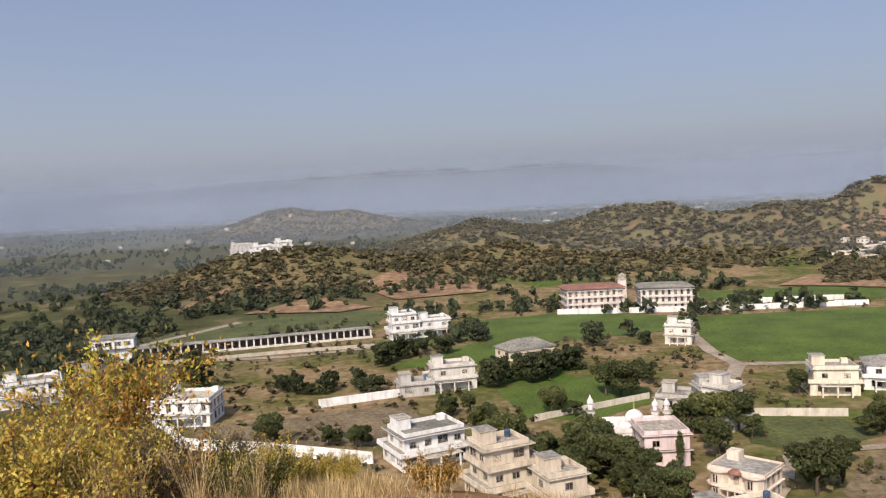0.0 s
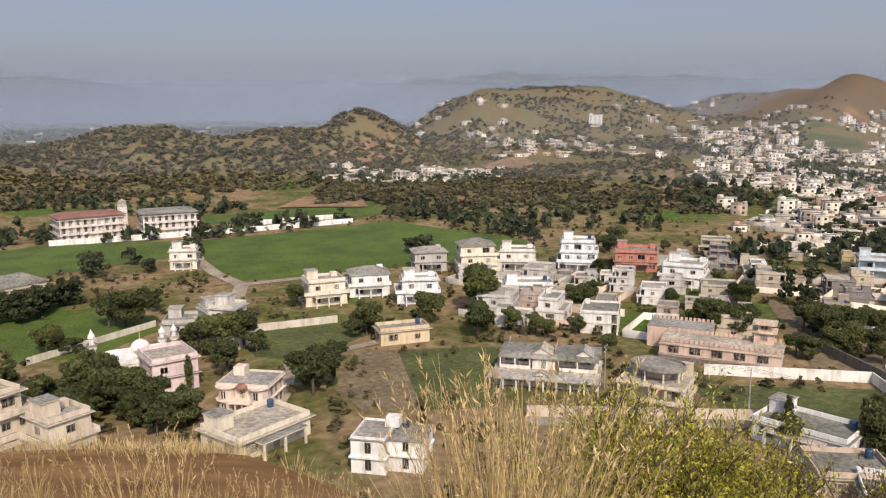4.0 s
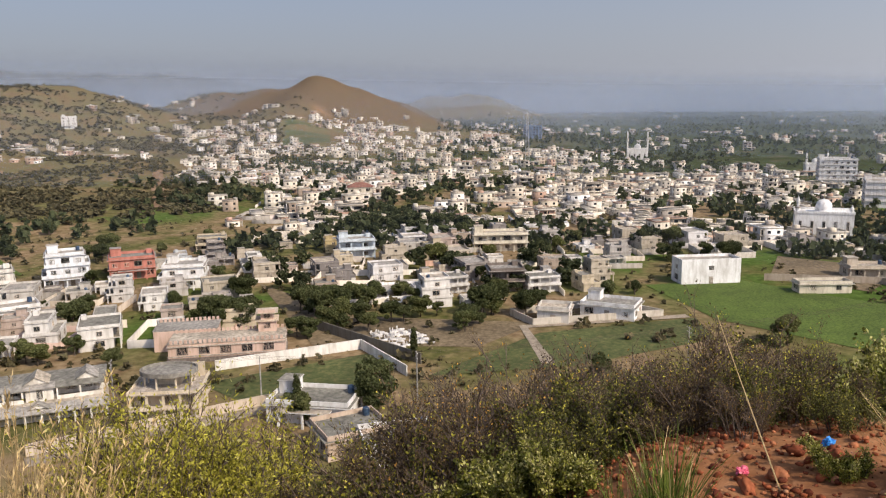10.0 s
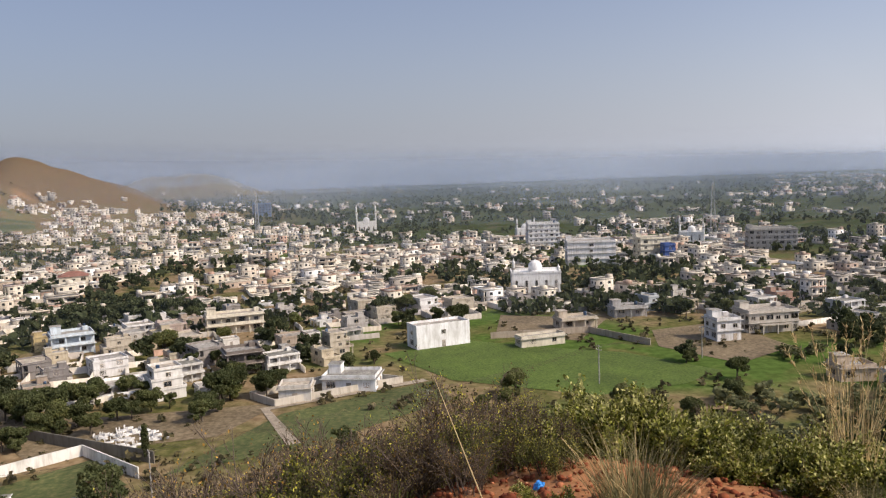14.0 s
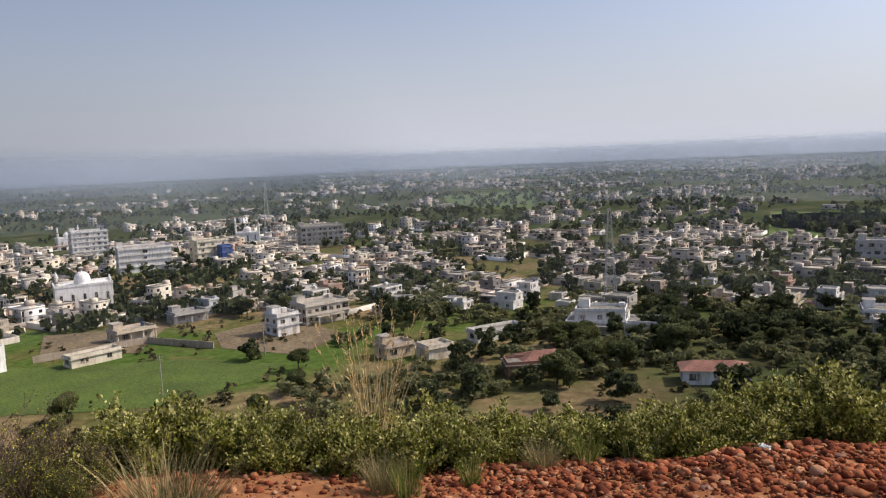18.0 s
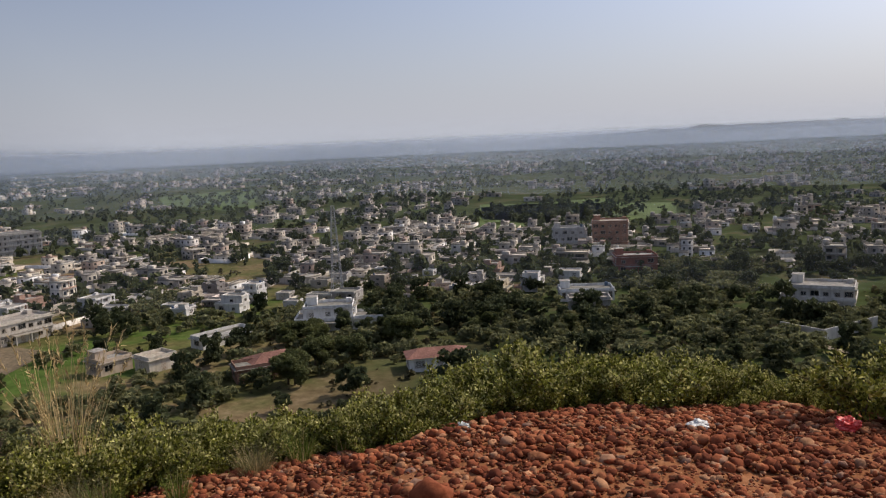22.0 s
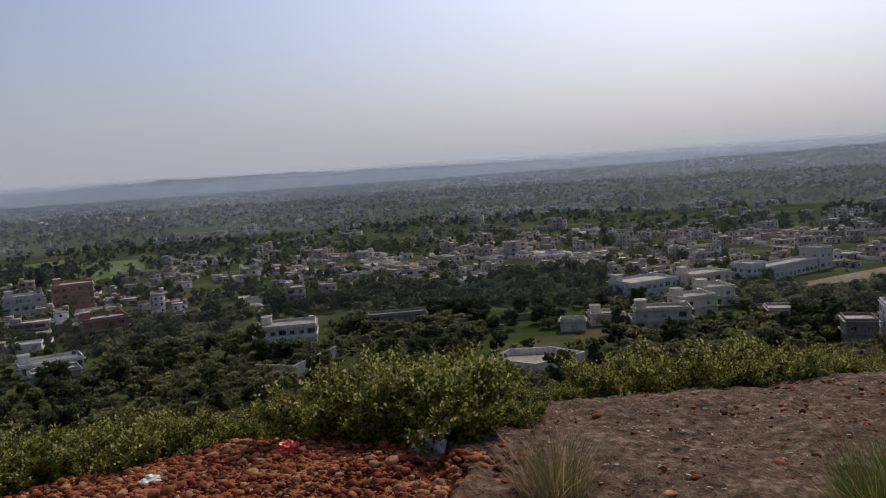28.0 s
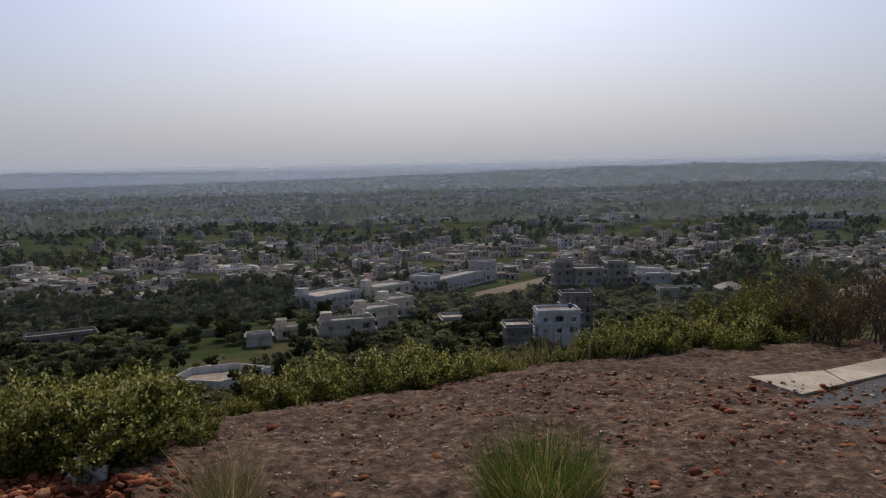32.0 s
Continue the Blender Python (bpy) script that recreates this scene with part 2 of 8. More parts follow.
    near = t.nodes.new("ShaderNodeMapRange")
    for k, v in ((1, 6.5), (2, 11.0), (3, 1.0), (4, 0.0)):
        near.inputs[k].default_value = v
    t.links.new(size.outputs["Value"], near.inputs[0])
    soil = ramp(t, tiny, ((0.3, (0.155, 0.054, 0.026)), (0.5, (0.265, 0.10, 0.048)), (0.7, (0.38, 0.18, 0.095))))
    col = blend(t, "MIX", near.outputs[0], col, soil)
    # ochre earth shows through the grass of the northern slope
    bank = t.nodes.new("ShaderNodeVectorMath")
    bank.operation = "DISTANCE"
    t.links.new(p, bank.inputs[0])
    bank.inputs[1].default_value = (4, 21, EYE - 9)
    ochre = t.nodes.new("ShaderNodeMapRange")
    for k, v in ((1, 14.0), (2, 30.0), (3, 0.85), (4, 0.0)):
        ochre.inputs[k].default_value = v
    t.links.new(bank.outputs["Value"], ochre.inputs[0])
    col = blend(t, "MIX", ochre.outputs[0], col, ramp(t, fine, ((0.3, (0.19, 0.10, 0.045)), (0.55, (0.30, 0.165, 0.075)), (0.75, (0.38, 0.235, 0.12)))))
    t.links.new(col, b.inputs["Base Color"])
    relief(t, b, tiny, 0.5, 0.04)
    return m


M_GROUND = ground_material()


# ---- mesh tools ----
class Build:
    """Collects boxes, tubes and sheets into one mesh with material slots."""

    def __init__(self):
        self.v, self.f, self.m = [], [], []

    def face(self, pts, mi=0):
        n = len(self.v)
        self.v += [tuple(p) for p in pts]
        self.f.append(tuple(range(n, n + len(pts))))
        self.m.append(mi)

    def box(self, x0, y0, z0, x1, y1, z1, mi=0):
        n = len(self.v)
        self.v += [(x0, y0, z0), (x1, y0, z0), (x1, y1, z0), (x0, y1, z0), (x0, y0, z1), (x1, y0, z1), (x1, y1, z1), (x0, y1, z1)]
        for q in ((0, 3, 2, 1), (4, 5, 6, 7), (0, 1, 5, 4), (1, 2, 6, 5), (2, 3, 7, 6), (3, 0, 4, 7)):
            self.f.append(tuple(n + i for i in q))
            self.m.append(mi)

    def tube(self, a, b, r0, r1, sides=8, mi=0, caps=True):
        a, b = Vector(a), Vector(b)
        q = (b - a).to_track_quat("Z", "Y")
        n = len(self.v)
        for c, r in ((a, r0), (b, r1)):
            for i in range(sides):
                w = 2 * math.pi * i / sides
                self.v.append(tuple(c + q @ Vector((r * math.cos(w), r * math.sin(w), 0))))
        for i in range(sides):
            j = (i + 1) % sides
            self.f.append((n + i, n + j, n + sides + j, n + sides + i))
            self.m.append(mi)
        if caps:
            self.f += [tuple(n + sides - 1 - i for i in range(sides)), tuple(n + sides + i for i in range(sides))]
            self.m += [mi, mi]

    def lathe(self, cx, cy, profile, sides=16, mi=0):
        n = len(self.v)
        for r, z in profile:
            for i in range(sides):
                w = 2 * math.pi * i / sides
                self.v.append((cx + r * math.cos(w), cy + r * math.sin(w), z))
        for k in range(len(profile) - 1):
            for i in range(sides):
                j = (i + 1) % sides
                self.f.append((n + k * sides + i, n + k * sides + j, n + (k + 1) * sides + j, n + (k + 1) * sides + i))
                self.m.append(mi)

    def mesh(self, name, *mats, smooth=False):
        me = bpy.data.meshes.new(name)
        me.from_pydata(self.v, [], self.f)
        for m in mats:
            me.materials.append(m)
        if len(mats) > 1:
            me.polygons.foreach_set("material_index", self.m)
        if smooth:
            me.polygons.foreach_set("use_smooth", [True] * len(self.f))
        me.update()
        return me


def part(name, build, mats, parent, label="", smooth=False):
    """One mesh as a part of a thing; build may be a ready mesh that several parts share."""
    me = build if isinstance(build, bpy.types.Mesh) else build.mesh(name, *(mats if isinstance(mats, (list, tuple)) else [mats]), smooth=smooth)
    ob = new(name, me)
    ob.parent = parent
    return tagged(ob, label)


def stamp(name, forms, places, mats, smooth=False):
    """Joins many copies of small forms into one mesh. forms: (verts n x 3, faces k x 3|4 array, material index); places: rows of form, x, y, z, turn, sx, sy, sz."""
    places = np.asarray(places, dtype=float)
    V, F, MI, base = [], [], [], 0
    for k, (fv, ff, fm) in enumerate(forms):
        p = places[places[:, 0] == k]
        if not len(p):
            continue
        c, s = np.cos(p[:, 4])[:, None], np.sin(p[:, 4])[:, None]
        x, y, z = (fv[None, :, i] * p[:, 5 + i][:, None] for i in range(3))
        v = np.stack([x * c - y * s + p[:, 1][:, None], x * s + y * c + p[:, 2][:, None], z + p[:, 3][:, None]], -1).reshape(-1, 3)
        f = (ff[None] + (np.arange(len(p)) * len(fv))[:, None, None] + base).reshape(-1, ff.shape[1])
        V.append(v), F.append(f), MI.append(np.tile(fm, len(p)))
        base += len(v)
    V = np.concatenate(V)
    me = bpy.data.meshes.new(name)
    loops = np.concatenate([f.ravel() for f in F])
    sizes = np.concatenate([np.full(len(f), f.shape[1]) for f in F])
    me.vertices.add(len(V)), me.loops.add(len(loops)), me.polygons.add(len(sizes))
    me.vertices.foreach_set("co", V.ravel())
    me.loops.foreach_set("vertex_index", loops.astype(np.int32))
    me.polygons.foreach_set("loop_start", np.concatenate([[0], np.cumsum(sizes)[:-1]]).astype(np.int32))
    me.polygons.foreach_set("material_index", np.concatenate(MI).astype(np.int32))
    if smooth:
        me.polygons.foreach_set("use_smooth", np.ones(len(sizes), dtype=bool))
    for m in mats:
        me.materials.append(m)
    me.update(calc_edges=True)
    return new(name, me)


# ---- the lie of the land ----
def polar(az, d):
    return -math.sin(radians(az)) * d, math.cos(radians(az)) * d


# the knoll's flank, by compass turn: slope near the eye, distance of the brink, slope beyond it
FLANK = ((-229, 0.04, 9.6, 0.30), (-220, 0.04, 8.9, 0.34), (-207, 0.04, 7.5, 0.40), (-198, 0.04, 6.7, 0.46), (-187, 0.03, 6.05, 0.50), (-179, 0.02, 5.75, 0.50), (-165, 0.01, 5.45, 0.50), (-155, 0.0, 5.15, 0.50), (-145, 0.0, 4.95, 0.50), (-136, 0.01, 4.62, 0.50), (-125, 0.02, 4.62, 0.50),
         (-115, 0.03, 4.7, 0.52), (-106, 0.03, 5.05, 0.52), (-98, 0.03, 5.3, 0.52), (-85, 0.06, 4.75, 0.52), (-65, 0.25, 4.2, 0.55), (-45, 0.40, 8.0, 0.58), (-30, 0.42, 15.0, 0.58), (-20, 0.36, 22.0, 0.58), (-10, 0.33, 25.0, 0.58), (0, 0.30, 25.0, 0.54), (10, 0.28, 25.0, 0.50), (30, 0.25, 24.0, 0.48), (60, 0.15, 20.0, 0.30), (95, 0.05, 9.0, 0.12))
# hills: turn, distance, height, width along the sight line, width across
HILLS = ((10, 560, 24, 80, 90), (-3, 640, 32, 110, 100), (-14, 700, 40, 115, 100), (-23, 740, 37, 120, 80), (-29, 830, 55, 110, 60),
         (-41, 480, 8, 110, 130), (-47, 700, 13, 130, 110), (-41, 800, 19, 90, 70), (-38, 1150, 82, 230, 105), (-42.3, 1230, 76, 250, 95), (-46, 1320, 80, 300, 140), (-55, 1500, 72, 350, 160),
         (-60, 1300, 30, 420, 300), (-58.8, 1120, 44, 120, 70), (-60.0, 1190, 60, 110, 70), (-70, 3000, 78, 300, 170), (-73, 3050, 85, 300, 160), (11.5, 1700, 48, 260, 110), (7, 1750, 36, 260, 130))


def ground(x, y):
    x, y = np.asarray(x, dtype=float), np.asarray(y, dtype=float)
    d = np.hypot(x, y)
    az = np.degrees(np.arctan2(-x, y))
    row = np.array(FLANK)
    near, brink, flank = (np.interp(az, row[:, 0], row[:, k], period=360) for k in (1, 2, 3))
    over = d - brink
    fall = near * d + (flank - near) * 0.5 * (over + np.sqrt(over * over + 0.5)) - (flank - near) * 0.5 * (np.sqrt(brink * brink + 0.5) - brink)
    knoll = EYE - 1.55 - fall
    knoll = knoll + np.minimum(1, np.maximum(0, d - 12) / 60) * 1.0 * np.sin(x * 0.11 + 1.3 * np.sin(y * 0.07)) * np.cos(y * 0.09)
    # the heap of cobbles along the brink
    turn = np.abs((az + 155 + 180) % 360 - 180)
    knoll = knoll + 0.05 * np.exp(-((d - 4.0) / 1.0) ** 2) * np.clip((25 - turn) / 12, 0, 1)
    total = np.zeros_like(d)
    for a, dist, h, along, across in HILLS:
        cx, cy = polar(a, dist)
        ux, uy = cx / dist, cy / dist
        u, v = (x - cx) * ux + (y - cy) * uy, (x - cx) * uy - (y - cy) * ux
        total += (h * np.exp(-(u / along) ** 2 - (v / across) ** 2)) ** 3
    # the bare cone above the town
    cx, cy = polar(-61.8, 1350)
    r = np.hypot(x - cx, y - cy)
    total += np.maximum(0, 106 - 0.40 * np.sqrt(r * r + 180)) ** 3
    plain = np.cbrt(total)
    rough = np.sin(x * 0.031 + np.sin(y * 0.023) * 2) * np.cos(y * 0.027 + x * 0.011) + 0.5 * np.sin(x * 0.083 + 1.7) * np.cos(y * 0.071 + np.sin(x * 0.05))
    plain = plain + rough * np.minimum(5, plain * 0.12)
    # low wooded rise to the south
    far = np.maximum(0, d - 1500)
    side = np.exp(-((np.abs(((az - 140 + 180) % 360) - 180)) / 26) ** 2)
    plain = plain + side * 50 * (1 - np.exp(-(far / 700) ** 2)) * (1 + 0.06 * np.sin(az * 0.9))
    k = 3.0
    return 0.5 * (knoll + plain + np.sqrt((knoll - plain) ** 2 + k * k))


HILL_ROWS = [(*polar(a, dist), *(v / dist for v in polar(a, dist)), h, along, across) for a, dist, h, along, across in HILLS]
CONE = polar(-61.8, 1350)
FLANK_ROWS = ((FLANK[-1][0] - 360, *FLANK[-1][1:]),) + FLANK + ((FLANK[0][0] + 360, *FLANK[0][1:]),)


def gz(x, y):
    """The height of the land at one place, as ground() has it for many."""
    d, az = math.hypot(x, y), math.degrees(math.atan2(-x, y))
    knoll = -1000.0
    if d < 480:
        a = az - 360 if az > 95 else az
        for p, q in zip(FLANK_ROWS, FLANK_ROWS[1:]):
            if p[0] <= a <= q[0]:
                f = (a - p[0]) / (q[0] - p[0])
                near, brink, flank = (p[k] + (q[k] - p[k]) * f for k in (1, 2, 3))
                break
        over = d - brink
        fall = near * d + (flank - near) * 0.5 * (over + math.sqrt(over * over + 0.5)) - (flank - near) * 0.5 * (math.sqrt(brink * brink + 0.5) - brink)
        knoll = EYE - 1.55 - fall + min(1, max(0, d - 12) / 60) * math.sin(x * 0.11 + 1.3 * math.sin(y * 0.07)) * math.cos(y * 0.09)
        turn = abs((az + 155 + 180) % 360 - 180)
        knoll += 0.05 * math.exp(-((d - 4.0) / 1.0) ** 2) * min(1, max(0, (25 - turn) / 12))
    total = 0.0
    for cx, cy, ux, uy, h, along, across in HILL_ROWS:
        u, v = ((x - cx) * ux + (y - cy) * uy) / along, ((x - cx) * uy - (y - cy) * ux) / across
        w = u * u + v * v
        if w < 12:
            total += (h * math.exp(-w)) ** 3
    r2 = (x - CONE[0]) ** 2 + (y - CONE[1]) ** 2
    total += max(0, 106 - 0.40 * math.sqrt(r2 + 180)) ** 3
    plain = total ** (1 / 3)
    rough = math.sin(x * 0.031 + math.sin(y * 0.023) * 2) * math.cos(y * 0.027 + x * 0.011) + 0.5 * math.sin(x * 0.083 + 1.7) * math.cos(y * 0.071 + math.sin(x * 0.05))
    plain += rough * min(5, plain * 0.12)
    if d > 1500:
        side = math.exp(-(abs(((az - 140 + 180) % 360) - 180) / 26) ** 2)
        plain += side * 50 * (1 - math.exp(-((d - 1500) / 700) ** 2)) * (1 + 0.06 * math.sin(az * 0.9))
    return 0.5 * (knoll + plain + math.sqrt((knoll - plain) ** 2 + 9.0))


def land():
    rad = np.concatenate([np.linspace(0.3, 14, 70), np.geomspace(14.4, 4900, 190)])
    n = 720
    th = np.linspace(0, 2 * math.pi, n, endpoint=False)
    X, Y = np.outer(rad, np.cos(th)), np.outer(rad, np.sin(th))
    Z = ground(X, Y)
    nearby = rad < 14
    for i in np.nonzero(nearby)[0]:
        for j in range(n):
            Z[i, j] += 0.022 * noise.fractal((X[i, j] * 1.6, Y[i, j] * 1.6, 0), 1.0, 2.0, 4)
    v = np.concatenate([np.stack([X, Y, Z], -1).reshape(-1, 3), [[0, 0, gz(0, 0)]]])
    i, j = np.meshgrid(np.arange(len(rad) - 1), np.arange(n), indexing="ij")
    k = (j + 1) % n
    quads = np.stack([i * n + j, (i + 1) * n + j, (i + 1) * n + k, i * n + k], -1).reshape(-1, 4)
    me = bpy.data.meshes.new("ground")
    tri = [(len(v) - 1, a, (a + 1) % n) for a in range(n)]
    me.from_pydata(v.tolist(), [], quads.tolist() + tri)
    me.polygons.foreach_set("use_smooth", np.ones(len(me.polygons), dtype=bool))
    me.materials.append(M_GROUND)
    me.update()
    return tagged(new("ground", me), "knoll of red earth falling to a wide green plain with hills", "ground", kind="structure")


land()


def sheet(name, pts, mat, label, category, lift=0.12, step=6.0, kind="structure"):
    """A field or yard draped over the land inside an outline."""
    bm = bmesh.new()
    bm.faces.new([bm.verts.new((x, y, 0)) for x, y in pts])
    for axis in (0, 1):
        lo, hi = min(p[axis] for p in pts), max(p[axis] for p in pts)
        s = lo + step
        while s < hi:
            no = Vector((1, 0, 0)) if axis == 0 else Vector((0, 1, 0))
            bmesh.ops.bisect_plane(bm, geom=bm.verts[:] + bm.edges[:] + bm.faces[:], plane_co=no * s, plane_no=no)
            s += step
    for v in bm.verts:
        v.co.z = gz(v.co.x, v.co.y) + lift
    bmesh.ops.recalc_face_normals(bm, faces=bm.faces)
    me = bpy.data.meshes.new(name)
    bm.to_mesh(me)
    if me.polygons[0].normal.z < 0:
        me.flip_normals()
    me.materials.append(mat)
    return tagged(new(name, me), label, category, kind=kind)


FIELDS = (
    (M_CROP, "young wheat field, level and bright green", ((11, 353), (50, 361), (102, 336), (87, 304), (61, 297), (16, 291))),
    (M_CROP, "wide young wheat field below the hills", ((104, 334), (193, 324), (213, 248), (197, 220), (142, 235), (113, 238), (90, 246), (87, 269))),
    (M_CROP, "wheat terrace behind a white wall", ((131, 409), (218, 387), (203, 341), (121, 379))),
    (M_CROP, "green plot among dark trees", ((13, 224), (44, 233), (55, 215), (51, 201), (33, 188), (18, 193))),
    (M_LAWN, "grass plot with pale patches", ((92, 152), (114, 139), (88, 111), (76, 117))),
    (M_DRY, "dry plot of bare earth and weeds", ((83, 156), (92, 152), (76, 117), (67, 124), (68, 137))),
    (M_LAWN, "walled lawn beside the crenellated house", ((127, 98), (155, 74), (141, 61), (120, 82))),
    (M_CROP, "bright green wheat field beside a white building", ((241, 22), (256, -5), (242, -28), (232, -50), (207, -71), (196, -58), (188, -34), (207, 1))),
    (M_LAWN, "narrow green strip at the hill's foot", ((145, 56), (182, 41), (207, 6), (189, 1), (160, 29))),
    (M_DRY, "bare earthen plots with scattered trees", ((210, 137), (183, 91), (191, 43), (167, 52), (157, 89))),
    (M_LAWN, "worn grass playground in front of the arcade", ((-127, 325), (-33, 350), (-28, 389), (-59, 409), (-127, 359))),
    (M_DRY, "brown orchard soil with young bushes", ((-47, 202), (-12, 213), (-8, 198), (-18, 177), (-60, 183), (-66, 198))),
    (M_DRY, "dry yellow strip beside long sheds", ((-121, -314), (-187, -353), (-178, -331), (-132, -297))),
    (M_CROP, "far green crop field on the plain", ((963, -576), (926, -708), (579, -442), (766, -465))),
    (M_CROP, "wide green crop field on the plain", ((391, -524), (329, -636), (241, -465), (303, -411))),
    (M_CROP, "green crop field between houses", ((411, -550), (253, -595), (210, -493), (298, -397))),
    (M_CROP, "small green field beside trees", ((-20, 262), (12, 300), (23, 286), (12, 263), (-20, 257))),
    (M_DRY, "bare dusty plot between low walls", ((264, -14), (300, -18), (286, -56), (250, -40))),
    (M_DRY, "trampled brown plot beside the wheat field", ((238, -62), (262, -66), (272, -92), (232, -100), (214, -78))),
    (M_LAWN, "steep green terrace below the hill houses", ((771, 464), (797, 418), (930, 488), (903, 536))),
    (M_LAWN, "weedy green plot with a hedge", ((68, 185), (89, 181), (92, 167), (74, 158), (63, 166))),
)
for mat_, label_, outline in FIELDS:
    sheet("field", outline, mat_, label_, "field")


def inside(x, y, outline):
    hit = False
    for (x0, y0), (x1, y1) in zip(outline, outline[1:] + outline[:1]):
        if (y0 > y) != (y1 > y) and x < (x1 - x0) * (y - y0) / (y1 - y0) + x0:
            hit = not hit
    return hit


TAKEN = []  # circles that named things stand in: x, y, radius


def is_free(x, y, r=0.0):
    if r > 0 and any(inside(x + a, y + b, f[2]) for a, b in ((9, 0), (-9, 0), (0, 9), (0, -9)) for f in FIELDS):
        return False
    return not any((x - a) ** 2 + (y - b) ** 2 < (c + r) ** 2 for a, b, c in TAKEN) and not any(inside(x, y, f[2]) for f in FIELDS)


# ---- houses ----
PAINTS = ((0.76, 0.74, 0.70), (0.57, 0.54, 0.49), (0.52, 0.46, 0.37), (0.43, 0.35, 0.28), (0.33, 0.30, 0.28), (0.58, 0.50, 0.37), (0.78, 0.77, 0.76), (0.40, 0.26, 0.20), (0.48, 0.39, 0.34), (0.24, 0.22, 0.21), (0.53, 0.56, 0.58), (0.57, 0.45, 0.24), (0.62, 0.60, 0.57), (0.52, 0.49, 0.46))
M_TANK = mottled("tank_plastic", (0.03, 0.05, 0.09), (0.05, 0.09, 0.16), (0.08, 0.14, 0.22), 2, 0.3, 0.45, 0, 0, "object")
M_TILE = mottled("red_roof", (0.17, 0.075, 0.055), (0.25, 0.12, 0.09), (0.34, 0.19, 0.15), 2.5, 0.2, 0.85, 0.3, 0.05)
# dark plinth plaster; on the arcade's back wall it stands in for shade
M_POLE_DARK = mottled("dark_plaster_and_shade", (0.10, 0.08, 0.07), (0.17, 0.14, 0.12), (0.26, 0.22, 0.19), 2, 0.3)
M_BRICK = mottled("bare_brick", (0.24, 0.12, 0.08), (0.36, 0.20, 0.14), (0.46, 0.29, 0.21), 3.0, 0.25, 0.9, 0.3, 0.03)


def window_mesh(w=1.5, h=1.3):
    """A frame with two sunk panes, all of one piece."""
    xs, zs = (-w / 2, -w / 2 + 0.09, -0.05, 0.05, w / 2 - 0.09, w / 2), (0, 0.09, h - 0.09, h)
    v = [(x, -0.08, z) for z in zs for x in xs]
    f, m = [], []
    for j in range(3):
        for i in range(5):
            q = [j * 6 + i, j * 6 + i + 1, (j + 1) * 6 + i + 1, (j + 1) * 6 + i]
            if j == 1 and i in (1, 3):
                n = len(v)
                v += [(v[k][0], 0.0, v[k][2]) for k in q]
                f.append((n, n + 1, n + 2, n + 3)), m.append(1)
                for k in range(4):
                    f.append((q[k], q[(k + 1) % 4], n + (k + 1) % 4, n + k)), m.append(0)
            else:
                f.append(tuple(q)), m.append(0)
    n = len(v)
    v += [(-w / 2, 0.02, 0), (w / 2, 0.02, 0), (w / 2, 0.02, h), (-w / 2, 0.02, h)]
    c = (0, 5, 23, 18)
    for k in range(4):
        f.append((n + k, n + (k + 1) % 4, c[(k + 1) % 4], c[k])), m.append(0)
    b = Build()
    b.v, b.f, b.m = v, f, m
    return b.mesh("window", M_FRAME, M_GLASS)


W_MESH, W_BIG = window_mesh(), window_mesh(2.4, 1.7)
W_TALL = window_mesh(1.2, 2.1)
DOOR = Build()
DOOR.box(-0.65, -0.06, 0, 0.65, 0.05, 2.2, 0)
DOOR = DOOR.mesh("door", M_FRAME)


def ring(b, x0, y0, x1, y1, z0, z1, th=0.18):
    """A low wall round a rectangle, of one piece."""
    n = len(b.v)
    for o in (0, th):
        for z in (z0, z1):
            b.v += [(x0 + o, y0 + o, z), (x1 - o, y0 + o, z), (x1 - o, y1 - o, z), (x0 + o, y1 - o, z)]
    for k in range(4):
        j = (k + 1) % 4
        b.f += [(n + k, n + j, n + 4 + j, n + 4 + k), (n + 8 + j, n + 8 + k, n + 12 + k, n + 12 + j), (n + 4 + k, n + 4 + j, n + 12 + j, n + 12 + k), (n + j, n + k, n + 8 + k, n + 8 + j)]
        b.m += [0, 0, 0, 0]


def box_part(name, parent, mat, x0, y0, z0, x1, y1, z1, label=""):
    b = Build()
    b.box(x0, y0, z0, x1, y1, z1)
    return part(name, b, mat, parent, label)


def slab_part(name, parent, wall, x0, y0, z0, x1, y1, z1):
    """A roof slab: painted edges and underside, bare concrete deck."""
    b = Build()
    b.box(x0, y0, z0, x1, y1, z1)
    b.m[1] = 1
    return part(name, b, [wall, M_ROOF], parent)


